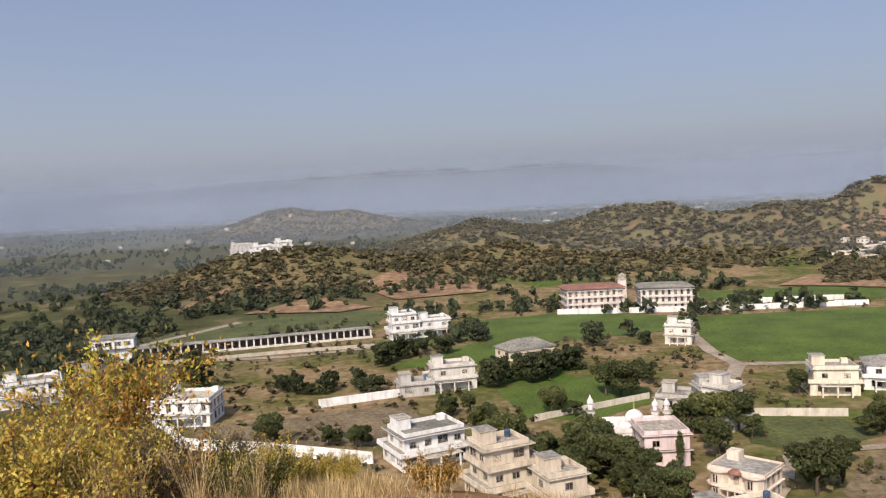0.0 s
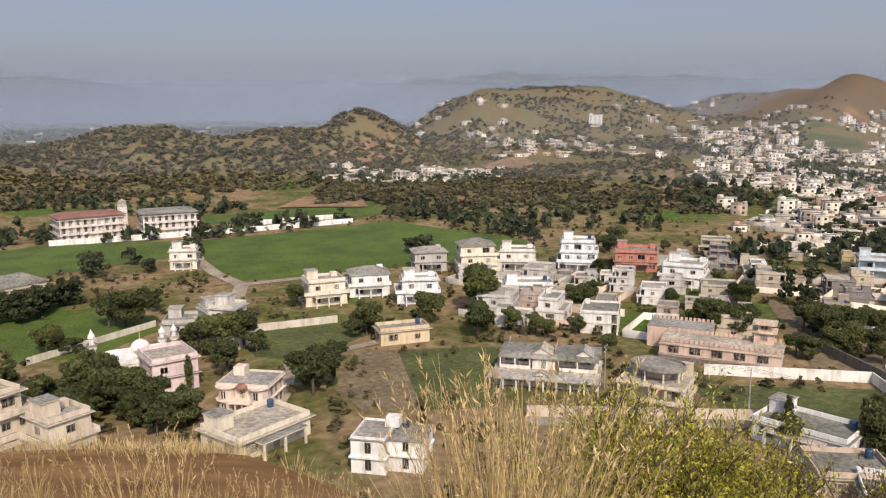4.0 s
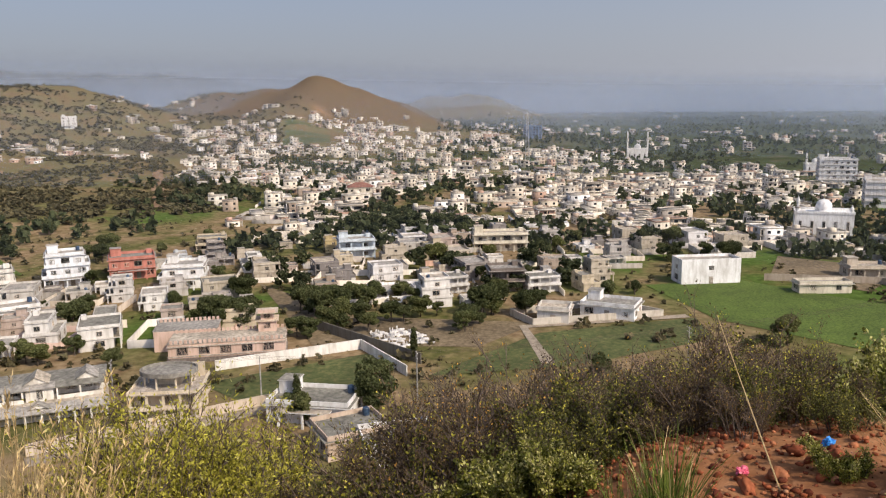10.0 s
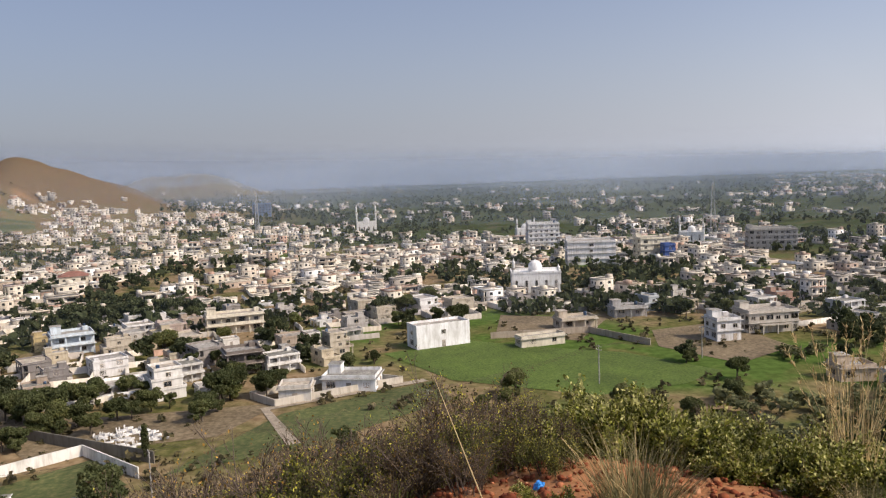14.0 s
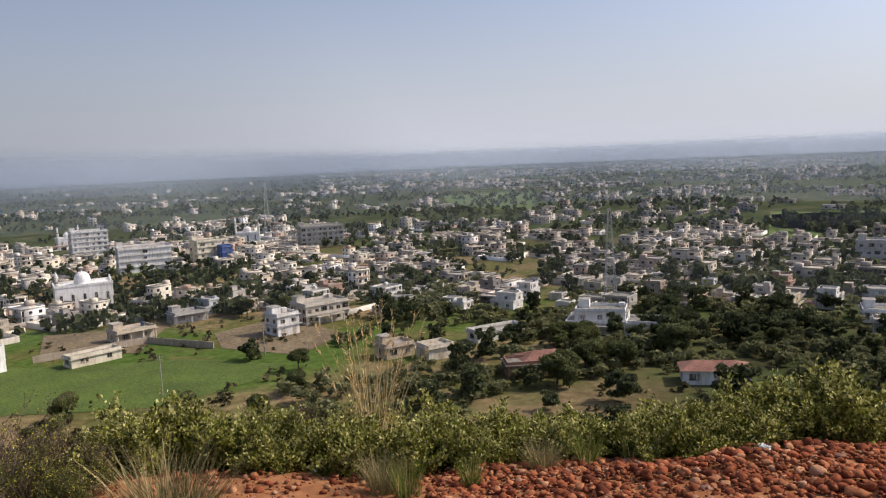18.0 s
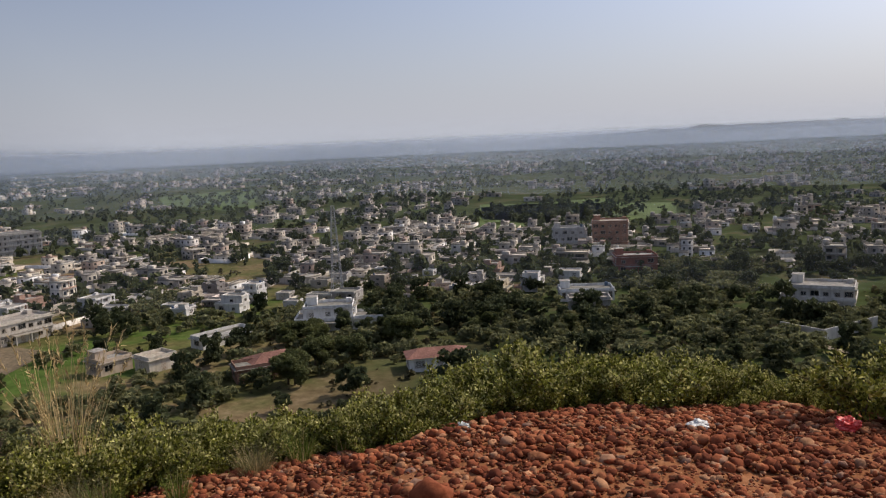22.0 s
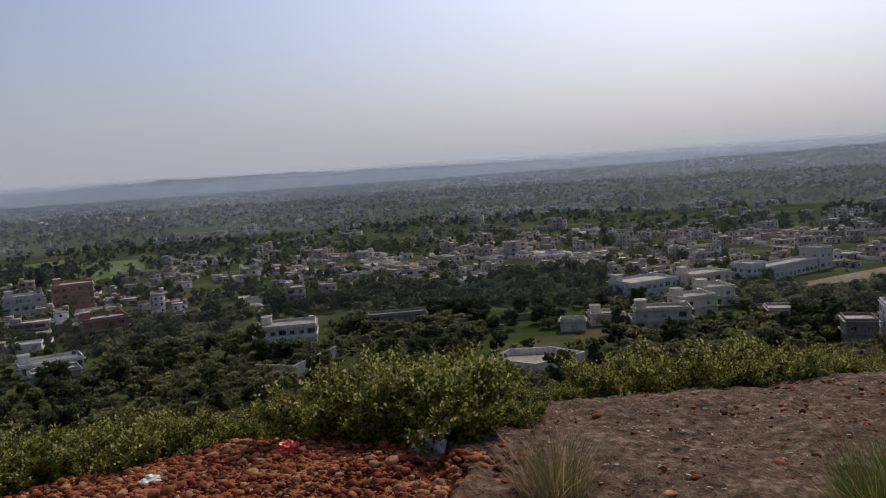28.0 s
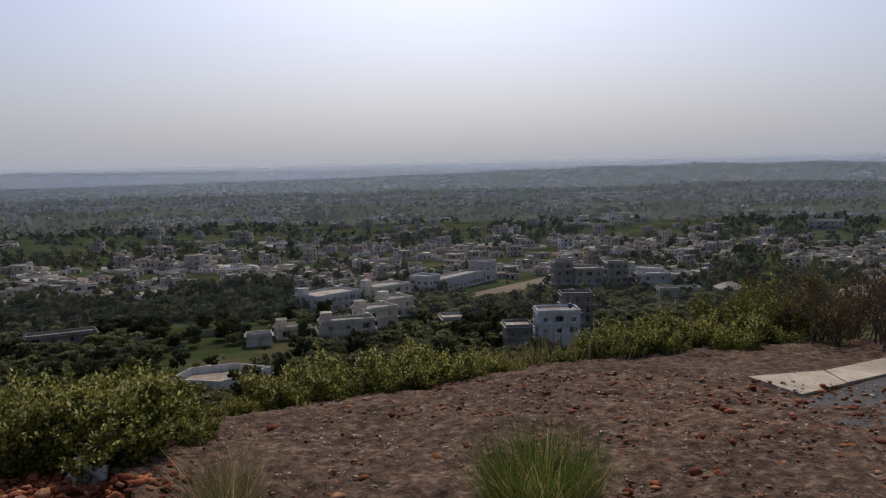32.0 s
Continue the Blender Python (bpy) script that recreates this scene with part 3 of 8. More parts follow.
def house(w, dp, storeys, setback=0.0, porch=True, tank=True, tower=True, parapet=0.8, every=4.4, pane=None, hip=0.0, back=True, over=0.55, wall=None, base=-0.8, h=3.15, verandah=0.0, roofing=None):
    """A flat-roofed plastered house: storeys with overhanging slabs, parapets, windows, porch and stair tower."""
    root = new("house")
    wall = wall or M_WALL
    x0, x1, y0, y1 = -w / 2, w / 2, -dp / 2, dp / 2
    z = base
    for s in range(storeys):
        if s and setback:
            y0 += setback
            if s % 2:
                x0 += setback * 0.8
            else:
                x1 -= setback * 0.8
        top = (s + 1) * h
        box_part("storey", root, wall, x0, y0 + verandah, z, x1, y1, top)
        if verandah:
            n = max(2, int((x1 - x0) / 4.2))
            for k in range(n + 1):
                px = x0 + 0.2 + (x1 - x0 - 0.4) * k / n
                box_part("pillar", root, wall, px - 0.2, y0, z, px + 0.2, y0 + 0.4, top)
            if s:
                box_part("balcony_wall", root, wall, x0 + 0.02, y0 - 0.12, z, x1 - 0.02, y0 - 0.01, z + 0.85)
        last = s == storeys - 1
        o = over
        slab_part("roof_slab", root, wall, x0 - o, y0 - o, top, x1 + o, y1 + o, top + 0.2)
        if (last and not hip) or (setback and not last):
            rail = Build()
            e = 0.0 if last else o - 0.05
            ring(rail, x0 - e, y0 - e, x1 + e, y1 + e, top + 0.2, top + 0.2 + parapet)
            part("parapet", rail, wall, root)
        sides = [(0, x0, x1, y0 + verandah, 0), (1, y0, y1, x1, 90), (1, y0, y1, x0, 270)] + ([(0, x0, x1, y1, 180)] if back else [])
        for axis, lo, hi, fixed, turn in sides:
            n = max(1, int((hi - lo) / every))
            for k in range(n):
                c = lo + (hi - lo) * (k + 0.5) / n
                wx, wy = (c, fixed) if axis == 0 else (fixed, c)
                if turn == 0 and s == 0 and abs(c) < 2.2:
                    o_ = part("door", DOOR, None, root)
                    o_.matrix_basis = pose(wx, wy, 0, 0, 0, turn)
                    continue
                o_ = part("window", pane or (W_BIG if (k + s + turn // 90) % 3 == 0 else W_MESH), None, root)
                o_.matrix_basis = pose(wx, wy, s * h + 0.9, 0, 0, turn)
        z = top + 0.2
    top = storeys * h + 0.2
    if hip:
        r = Build()
        e = over + 0.15
        a = min(w, dp) * 0.42
        c = [(x0 - e, y0 - e), (x1 + e, y0 - e), (x1 + e, y1 + e), (x0 - e, y1 + e)]
        if x1 - x0 >= y1 - y0:
            p, q = (x0 + a, (y0 + y1) / 2, top + hip), (x1 - a, (y0 + y1) / 2, top + hip)
            r.v = [(*k, top + 0.01) for k in c] + [p, q]
            r.f = [(0, 1, 5, 4), (1, 2, 5), (2, 3, 4, 5), (3, 0, 4), (3, 2, 1, 0)]
        else:
            p, q = ((x0 + x1) / 2, y0 + a, top + hip), ((x0 + x1) / 2, y1 - a, top + hip)
            r.v = [(*k, top + 0.01) for k in c] + [p, q]
            r.f = [(0, 1, 4), (1, 2, 5, 4), (2, 3, 5), (3, 0, 4, 5), (3, 2, 1, 0)]
        r.m = [0] * 5
        part("hip_roof", r, roofing or M_ROOF, root)
    if porch:
        slab_part("porch_roof", root, wall, -w * 0.32, -dp / 2 - 2.6, 2.75, w * 0.32, -dp / 2 - over - 0.01, 2.95)
        for sx in (-0.29, 0.0, 0.29):
            box_part("porch_pillar", root, wall, w * sx - 0.17, -dp / 2 - 2.45, base, w * sx + 0.17, -dp / 2 - 2.11, 2.75)
    if tower:
        tx = x0 + 2.2
        box_part("stair_tower", root, wall, tx - 1.6, y1 - 3.9, top, tx + 1.6, y1 - 0.3, top + 2.4)
        slab_part("tower_slab", root, wall, tx - 1.8, y1 - 4.1, top + 2.4, tx + 1.8, y1 - 0.05, top + 2.54)
    if tank:
        if storeys % 2:
            tk = Build()
            tk.lathe(x1 - 1.6, y1 - 1.6, ((0.02, top + 0.02), (0.6, top + 0.02), (0.6, top + 1.2), (0.5, top + 1.35), (0.15, top + 1.45), (0.02, top + 1.45)), 14)
            part("water_tank", tk, M_TANK, root, "dark blue plastic water tank")
        else:
            box_part("water_tank", root, wall, x1 - 2.4, y1 - 1.9, top, x1 - 0.7, y1 - 0.5, top + 1.3)
    return root


PROTO = []
for spec in ((11, 10, 2, 1.4, 0.0, True, True), (13, 11, 2, 0.0, 2.0, True, False), (9, 9, 1, 0.0, 1.8, True, True), (16, 8, 1, 0.0, 2.0, False, False), (10, 10, 3, 1.0, 1.6, True, False), (12, 8, 2, 2.2, 0.0, True, False), (8, 7, 1, 0.0, 0.0, False, False), (14, 11, 2, 1.0, 1.8, True, False)):
    PROTO.append((house(*spec[:3], setback=spec[3], verandah=spec[4], porch=False, tank=spec[5], tower=spec[6], every=5.6, over=0.3, parapet=0.65, h=3.05), spec))
LOOK = {1: "single-storey flat-roofed plastered house with parapet", 2: "two-storey flat-roofed plastered house with overhanging slabs", 3: "three-storey flat-roofed concrete house with open terraces"}
TONE = {0: "white", 1: "off-white", 2: "cream", 3: "tan", 4: "grey", 5: "cream", 6: "white", 7: "brick-coloured", 8: "pinkish", 9: "dark grey", 10: "pale blue", 11: "ochre", 12: "white", 13: "off-white"}
used = set()
rng = random.Random(7)


def colour(thing, c):
    for o in thing.children_recursive:
        o.color = (*(0.88 * v for v in c), 1)


def put_house(k, x, y, turn):
    root, spec = PROTO[k]
    m = pose(x, y, gz(x, y) + 0.1, 0, 0, turn) @ Matrix.Scale(rng.uniform(0.76, 0.92), 4)
    if k in used:
        h_ = copy_thing(root, m)
    else:
        used.add(k)
        h_ = root
        h_.matrix_basis = m
    c = rng.choices(range(len(PAINTS)), (4, 4, 4, 2, 3, 2, 4, 1.2, 1.2, 1.6, 1, 0.7, 3, 4))[0]
    colour(h_, PAINTS[c])
    TAKEN.append((x, y, max(spec[0], spec[1]) * 0.47))
    return tagged(h_, TONE[c] + " " + LOOK[spec[2]], "house", "town houses")


def own(x, y, turn, label, paint, w, dp, storeys, lift=0.0, **more):
    """A house of its own shape at a place, with a turn from facing the knoll."""
    h_ = house(w, dp, storeys, **more)
    az = math.degrees(math.atan2(-x, y))
    h_.matrix_basis = pose(x, y, gz(x, y) + 0.1 + lift, 0, 0, az + turn)
    colour(h_, paint)
    TAKEN.append((x, y, max(w, dp) * 0.62))
    return tagged(h_, label, "house")


WHITE, CREAM, BEIGE, GREY = (0.84, 0.84, 0.83), (0.78, 0.71, 0.58), (0.70, 0.61, 0.49), (0.50, 0.48, 0.45)

# the foot of the knoll, north to east
own(-6, 166, 24, "large white two-storey villa with grey flat roofs", WHITE, 15, 11, 2, setback=1.6, every=3.2, back=False, over=1.0)
own(9, 143, 28, "beige three-storey villa with stepped terraces", BEIGE, 11.5, 10, 3, setback=1.6, every=3.0, back=False, over=0.9)
own(18, 136, 28, "beige two-storey wing with roof terrace", BEIGE, 8, 8, 2, setback=1.1, back=False, porch=False)
own(46, 122, 38, "low grey-roofed house with a raised roof room", CREAM, 15, 10, 1, back=False, over=0.7)
own(58, 196, -10, "grey concrete house with flat roof sheets", GREY, 12, 9, 1, back=False, porch=False)
own(63, 190, 20, "unfinished grey concrete house", GREY, 9, 8, 2, back=False, porch=False, setback=1.2)
own(61, 178, -30, "stepped pale house with curved terraces", (0.7, 0.66, 0.6), 8, 8, 3, setback=0.9, back=False, porch=False, tank=False)
own(120, 68, -20, "small white house with a domed water tank", WHITE, 15, 9, 1, back=False)
own(110, 56, 20, "brown flat-roofed house at the slope's foot", (0.6, 0.48, 0.38), 11, 9, 1, back=False, tower=False, porch=False)
own(109, 47, 12, "white house with a pale teal roof edge", WHITE, 12, 8, 1, back=False, tower=False, porch=False)
own(97, 158, 16, "low ochre house with flat roof", (0.66, 0.54, 0.37), 12, 6, 1, back=False, tower=False, porch=False)
own(99, 205, 14, "cream two-storey house beside the field", CREAM, 12, 10, 2, setback=1.6, back=False)
own(115, 207, 8, "white two-storey house with a hipped roof", WHITE, 12, 10, 2, setback=1.0, back=False, hip=1.8, tower=False)
own(122, 190, 4, "pale blue-white two-storey house", (0.78, 0.81, 0.83), 12, 9, 2, setback=2.0, back=False)
own(160, 212, 10, "tall cream house with a hipped roof", CREAM, 13, 11, 3, setback=1.0, back=False, hip=2.0, tower=False)
own(150, 226, 10, "grey house with a sloping roof", GREY, 11, 9, 2, back=False, hip=1.6, tower=False)
own(175, 209, 0, "off-white two-storey house with terraces", (0.78, 0.76, 0.7), 13, 10, 2, setback=1.5, back=False)
own(154, 178, 6, "long white single-storey house with a yard wall", WHITE, 14, 8, 1, back=False)
own(192, 196, 0, "white three-storey house with balconies", (0.8, 0.83, 0.86), 13, 12, 3, setback=1.2, back=False, every=3.2)
own(208, 184, 0, "red and white two-storey house", (0.55, 0.22, 0.17), 14, 11, 2, back=False, every=3.0)
own(202, 159, -8, "white two-storey house with green trim", WHITE, 13, 12, 2, setback=1.0, back=False)
own(0, 230, 10, "pale grey two-storey farmhouse", (0.68, 0.65, 0.6), 14, 9, 2, setback=1.8, back=False)
own(-10, 224, 10, "low grey wing of a farmhouse", GREY, 10, 7, 1, back=False, porch=False)
own(26, 270, 30, "old house with a brown sloping roof", BEIGE, 17, 11, 1, back=False, hip=2.8, tower=False, tank=False)
own(82, 280, -6, "small white house on the field road", (0.78, 0.75, 0.68), 9, 8, 2, back=False)
own(-18, 318, 14, "white three-storey villa at the arcade's end", WHITE, 12, 11, 3, setback=1.2, back=False, every=2.9)
own(-6, 322, 14, "white two-storey villa wing", WHITE, 13, 10, 2, setback=1.2, back=False)
own(-69, 206, -20, "white two-storey mansion with arched windows", WHITE, 15, 12, 2, back=False, every=2.6, pane=W_TALL, setback=0)
own(-82, 212, -20, "long white low wing of a mansion", WHITE, 18, 9, 1, back=False, every=3.0)
own(-126, 236, 0, "white two-storey house with grey roof", WHITE, 17, 12, 2, setback=1.5, back=False)
own(-118, 262, 0, "small grey house beside the bend", GREY, 9, 8, 1, back=False)
own(-224, 880, 6, "tall pale building far out among trees", (0.78, 0.74, 0.7), 26, 16, 5, setback=1.4, back=False)
own(-128, 560, 12, "white hillside house with terraces", WHITE, 15, 10, 2, setback=1.5, back=False, base=-6)
own(-112, 552, 12, "white hillside house with terrace", WHITE, 12, 9, 2, setback=1.5, back=False, base=-6)

# the eastern side
own(252, 5, 24, "plain white box building with bare side walls", (0.9, 0.9, 0.9), 18.5, 8, 2, back=False, every=40, porch=False, tank=False, tower=False, over=0.05, h=3.3)
own(204, 27, -14, "low white house with a roof hatch", WHITE, 14, 9, 1, back=False, porch=False, tank=False)
own(195, 40, -8, "small grey house in a walled yard", (0.66, 0.63, 0.58), 8, 7, 1, back=False, porch=False, tank=False, tower=False)
own(457, -80, 6, "large white commercial block with bare walls", (0.86, 0.84, 0.83), 27, 20, 4, back=False, every=30, porch=False)
own(569, -66, 8, "tall white office block", WHITE, 22, 16, 5, back=False, porch=False, every=3.4)
own(462, -117, 20, "cream building with a blue end wall", (0.8, 0.74, 0.6), 18, 14, 4, back=False, porch=False, every=5)
own(450, -123, 20, "blue painted end building", (0.08, 0.15, 0.42), 6, 8, 3, back=False, porch=False, tower=False, tank=False, every=20)
own(494, -199, 10, "grey four-storey concrete block", GREY, 28, 16, 4, back=False, porch=False, every=3.2)
own(1050, 248, 0, "blue glass-fronted tower block", (0.20, 0.28, 0.42), 24, 16, 5, back=False, porch=False, every=3.5, pane=W_BIG)
own(422, 203, 0, "house with a red metal roof", CREAM, 14, 11, 2, back=False, hip=2.5, tower=False, tank=False, roofing=M_TILE)
own(728, 717, -4, "white four-storey house on the hillside", WHITE, 16, 12, 4, back=False, base=-8)

own(246, -84, 30, "white two-storey house beside open ground", (0.78, 0.77, 0.76), 8, 8, 2, back=False, porch=False, every=3.0)
own(258, -102, 30, "two-storey house with open verandahs", (0.62, 0.57, 0.50), 17, 11, 2, back=False, every=2.6)
own(272, -42, 24, "low tan house with a flat roof", (0.60, 0.52, 0.42), 13, 8, 1, back=False, porch=False, verandah=1.6)
own(290, -64, 22, "grey single-storey house with a flat roof", (0.46, 0.45, 0.44), 12, 8, 1, back=False, porch=False, verandah=1.6)
own(247, -27, 26, "long low cream shed beside the wheat field", (0.70, 0.64, 0.52), 15, 5, 1, back=False, porch=False, tank=False, tower=False, h=2.5, every=6)
own(262, 2, 20, "low cream house beside the white box building", (0.66, 0.60, 0.50), 11, 7, 1, back=False, porch=False, tank=False, verandah=1.5)
own(224, 61, 10, "dark plastered two-storey house", (0.20, 0.17, 0.15), 10, 9, 2, back=False, porch=False, tower=False, verandah=1.6)
own(286, 80, 6, "long cream two-storey house with balconies", (0.76, 0.70, 0.57), 20, 9, 2, back=False, porch=False, verandah=1.8)
own(259, 127, 6, "pale blue and white two-storey house with balconies", (0.62, 0.70, 0.76), 13, 10, 2, back=False, porch=False, verandah=1.8)

own(196, -99, 30, "small tan house with a flat roof", (0.58, 0.47, 0.36), 9, 7, 1, back=False, porch=False, tank=False)
own(187, -107, 30, "small cream house behind thorn bushes", (0.70, 0.64, 0.54), 8, 7, 1, back=False, porch=False, tank=False, tower=False)
own(158, -122, 20, "low house with a dull red roof", (0.55, 0.40, 0.33), 12, 8, 1, back=False, porch=False, tank=False, tower=False, hip=1.6, roofing=M_TILE)

# the south
own(182, -162, -6, "white villa with many roof levels and a yard", WHITE, 17, 12, 2, setback=2.4, back=False)
own(172, -170, -6, "white single-storey wing with long wall", WHITE, 15, 10, 1, back=False, porch=False)
own(195, -133, 34, "low white shed with a grey sheet roof", (0.72, 0.7, 0.66), 17, 6, 1, back=False, porch=False, tank=False, tower=False, every=30, h=2.6)
own(157, -115, 10, "small bare brick outbuilding", (0.42, 0.27, 0.2), 9, 7, 1, back=False, porch=False, tank=False, tower=False, wall=M_BRICK)
own(124, -146, 8, "white house with a long red roof", WHITE, 15, 7, 1, back=False, porch=False, tank=False, tower=False, hip=1.6, roofing=M_TILE)
own(133, -236, 6, "white arcaded house with a roof turret", WHITE, 18, 10, 1, back=False, every=2.4, pane=W_TALL)
own(124, -222, 6, "low walled pen with flat roof", GREY, 13, 7, 1, back=False, porch=False, tank=False, tower=False)
own(64, -256, -4, "ornate pale villa with a round corner tower", (0.72, 0.69, 0.64), 20, 14, 2, setback=2.0, back=False, every=3.0)
own(184, -352, 0, "unfinished brown three-storey building", (0.36, 0.24, 0.18), 17, 14, 4, back=False, porch=False, wall=M_BRICK, every=3.0)
own(202, -343, 0, "pale three-storey building with balconies", (0.62, 0.6, 0.58), 17, 12, 3, back=False, every=3.2, setback=0.8)
own(142, -292, 10, "dark red house with a white roof edge", (0.3, 0.12, 0.09), 16, 11, 2, back=False)
own(-64, -308, 40, "two-storey pale grey hall with flat roof", (0.66, 0.66, 0.68), 22, 14, 2, back=False, every=3.0, porch=False)
own(-90, -318, 40, "cream two-storey block with brown slab edge", CREAM, 18, 12, 2, back=False, porch=False)
own(-72, -268, 30, "cream two-storey house beside a lane", CREAM, 13, 10, 2, back=False, porch=False)
own(-58, -265, 10, "low cream house beside a lane", CREAM, 12, 9, 1, back=False, porch=False)
own(-42, -262, 10, "small cream house with water tank", CREAM, 11, 8, 1, back=False, porch=False)
own(-84, -284, 30, "cream house beside a lane", CREAM, 11, 10, 2, back=False, porch=False)
own(-30, -254, 0, "low flat-roofed cream shed", (0.66, 0.62, 0.56), 8, 5, 1, back=False, porch=False, tank=False, tower=False)
own(-130, -340, 56, "long pale building with a row of windows", (0.66, 0.62, 0.62), 36, 9, 1, back=False, porch=False, tower=False, tank=False, every=3.0, h=5.0)
own(-111, -327, 56, "white two-storey front block of a long building", (0.76, 0.75, 0.74), 9, 10, 2, back=False, porch=False, tower=False, tank=False, every=3.0, h=3.8)
own(-150, -355, 56, "pale end block of a long building", (0.66, 0.62, 0.62), 9, 10, 2, back=False, porch=False, tower=False, tank=False, h=4.4)
own(-116, -216, 10, "white three-storey house with dark windows", (0.76, 0.76, 0.78), 13, 10, 3, back=False, every=4.2, porch=False, tower=False, over=0.4, h=3.4)
own(-103, -217, 10, "dark two-storey wing with a pale terrace", (0.27, 0.26, 0.26), 8, 9, 2, back=False, every=3.6, porch=False, tower=False, tank=False, h=3.3)
own(-129, -227, 10, "dark grey stair tower behind a white house", (0.26, 0.25, 0.25), 10, 7, 4, back=False, every=3.2, porch=False, tower=False, tank=False, h=3.2, pane=W_TALL)
own(-178, -304, 14, "grey-brown house between two square towers", (0.40, 0.37, 0.33), 12, 12, 3, back=False, every=3.2, tower=False, tank=False)
own(-168, -308, 14, "grey-brown square tower with a jutting roof slab", (0.38, 0.35, 0.31), 8, 8, 4, back=False, every=3.0, porch=False, tower=False, tank=False, over=1.0, h=3.2)
own(-190, -299, 14, "grey-brown square tower with a jutting roof slab", (0.38, 0.35, 0.31), 9, 9, 4, back=False, every=3.0, porch=False, tower=False, tank=False, over=1.0, h=3.1)
own(-207, -296, 20, "pale blue-grey house with white balcony edges", (0.60, 0.62, 0.66), 13, 10, 2, back=False, verandah=1.6)
own(-203, -272, 14, "long low house with a pale roof", (0.56, 0.53, 0.48), 17, 7, 1, back=False, porch=False, tower=False)
own(-99, -254, 10, "low flat-roofed grey house in a walled garden", (0.50, 0.48, 0.44), 14, 9, 1, back=False, porch=False, tower=False)
own(-57, -249, 8, "wide cream two-storey house with roof blocks", (0.62, 0.57, 0.49), 18, 9, 2, back=False, porch=False, setback=1.2)
own(30, -286, 4, "long low dark shed with a pale roof edge", (0.33, 0.30, 0.26), 21, 7, 1, back=False, porch=False, tower=False, tank=False, h=2.7)
own(-214, -312, 10, "grey two-storey house with flat roof", GREY, 16, 12, 2, back=False)
own(-222, -264, 30, "small gabled pale house", (0.62, 0.58, 0.52), 10, 9, 1, back=False, hip=2.6, tower=False, tank=False, porch=False)
own(-508, -492, 0, "far villa on the wooded rise", (0.6, 0.56, 0.5), 26, 16, 2, back=False)


# ---- houses of a shape of their own ----
def sloped(root, name, x0, x1, y0, z0, y1, z1, mat, thick=0.22):
    """A slanting roof from its eaves at y0 up to y1."""
    b = Build()
    b.v = [(x0, y0, z0), (x1, y0, z0), (x1, y1, z1), (x0, y1, z1)]
    b.v += [(x, y, z + thick) for x, y, z in b.v]
    b.f = [(0, 3, 2, 1), (4, 5, 6, 7), (0, 1, 5, 4), (1, 2, 6, 5), (2, 3, 7, 6), (3, 0, 4, 7)]
    b.m = [0] * 6
    return part(name, b, mat, root)


def gable(root, x, y0, y1, z, half, rise):
    b = Build()
    b.v = [(x - half, y0, z), (x + half, y0, z), (x, y0, z + rise), (x - half, y1, z), (x + half, y1, z), (x, y1, z + rise)]
    b.f = [(0, 1, 2), (4, 3, 5), (1, 4, 5, 2), (3, 0, 2, 5), (0, 3, 4, 1)]
    b.m = [0] * 5
    part("gable", b, M_WALL, root)
    for side in (-1, 1):
        b = Build()
        e = half + 0.35
        b.v = [(x, y0 - 0.3, z + rise), (x + side * e, y0 - 0.3, z - 0.15), (x + side * e, y1, z - 0.15), (x, y1, z + rise)]
        b.v += [(p[0], p[1], p[2] + 0.16) for p in b.v]
        b.f = [(0, 3, 2, 1), (4, 5, 6, 7), (0, 1, 5, 4), (1, 2, 6, 5), (2, 3, 7, 6), (3, 0, 4, 7)]
        b.m = [0] * 6
        part("gable_roof", b, M_ROOF, root)


def openings(root, spots_):
    """Windows by mesh: which, x, y, z, turn."""
    for me, x, y, z, turn in spots_:
        o_ = part("window", me, None, root)
        o_.matrix_basis = pose(x, y, z, 0, 0, turn)


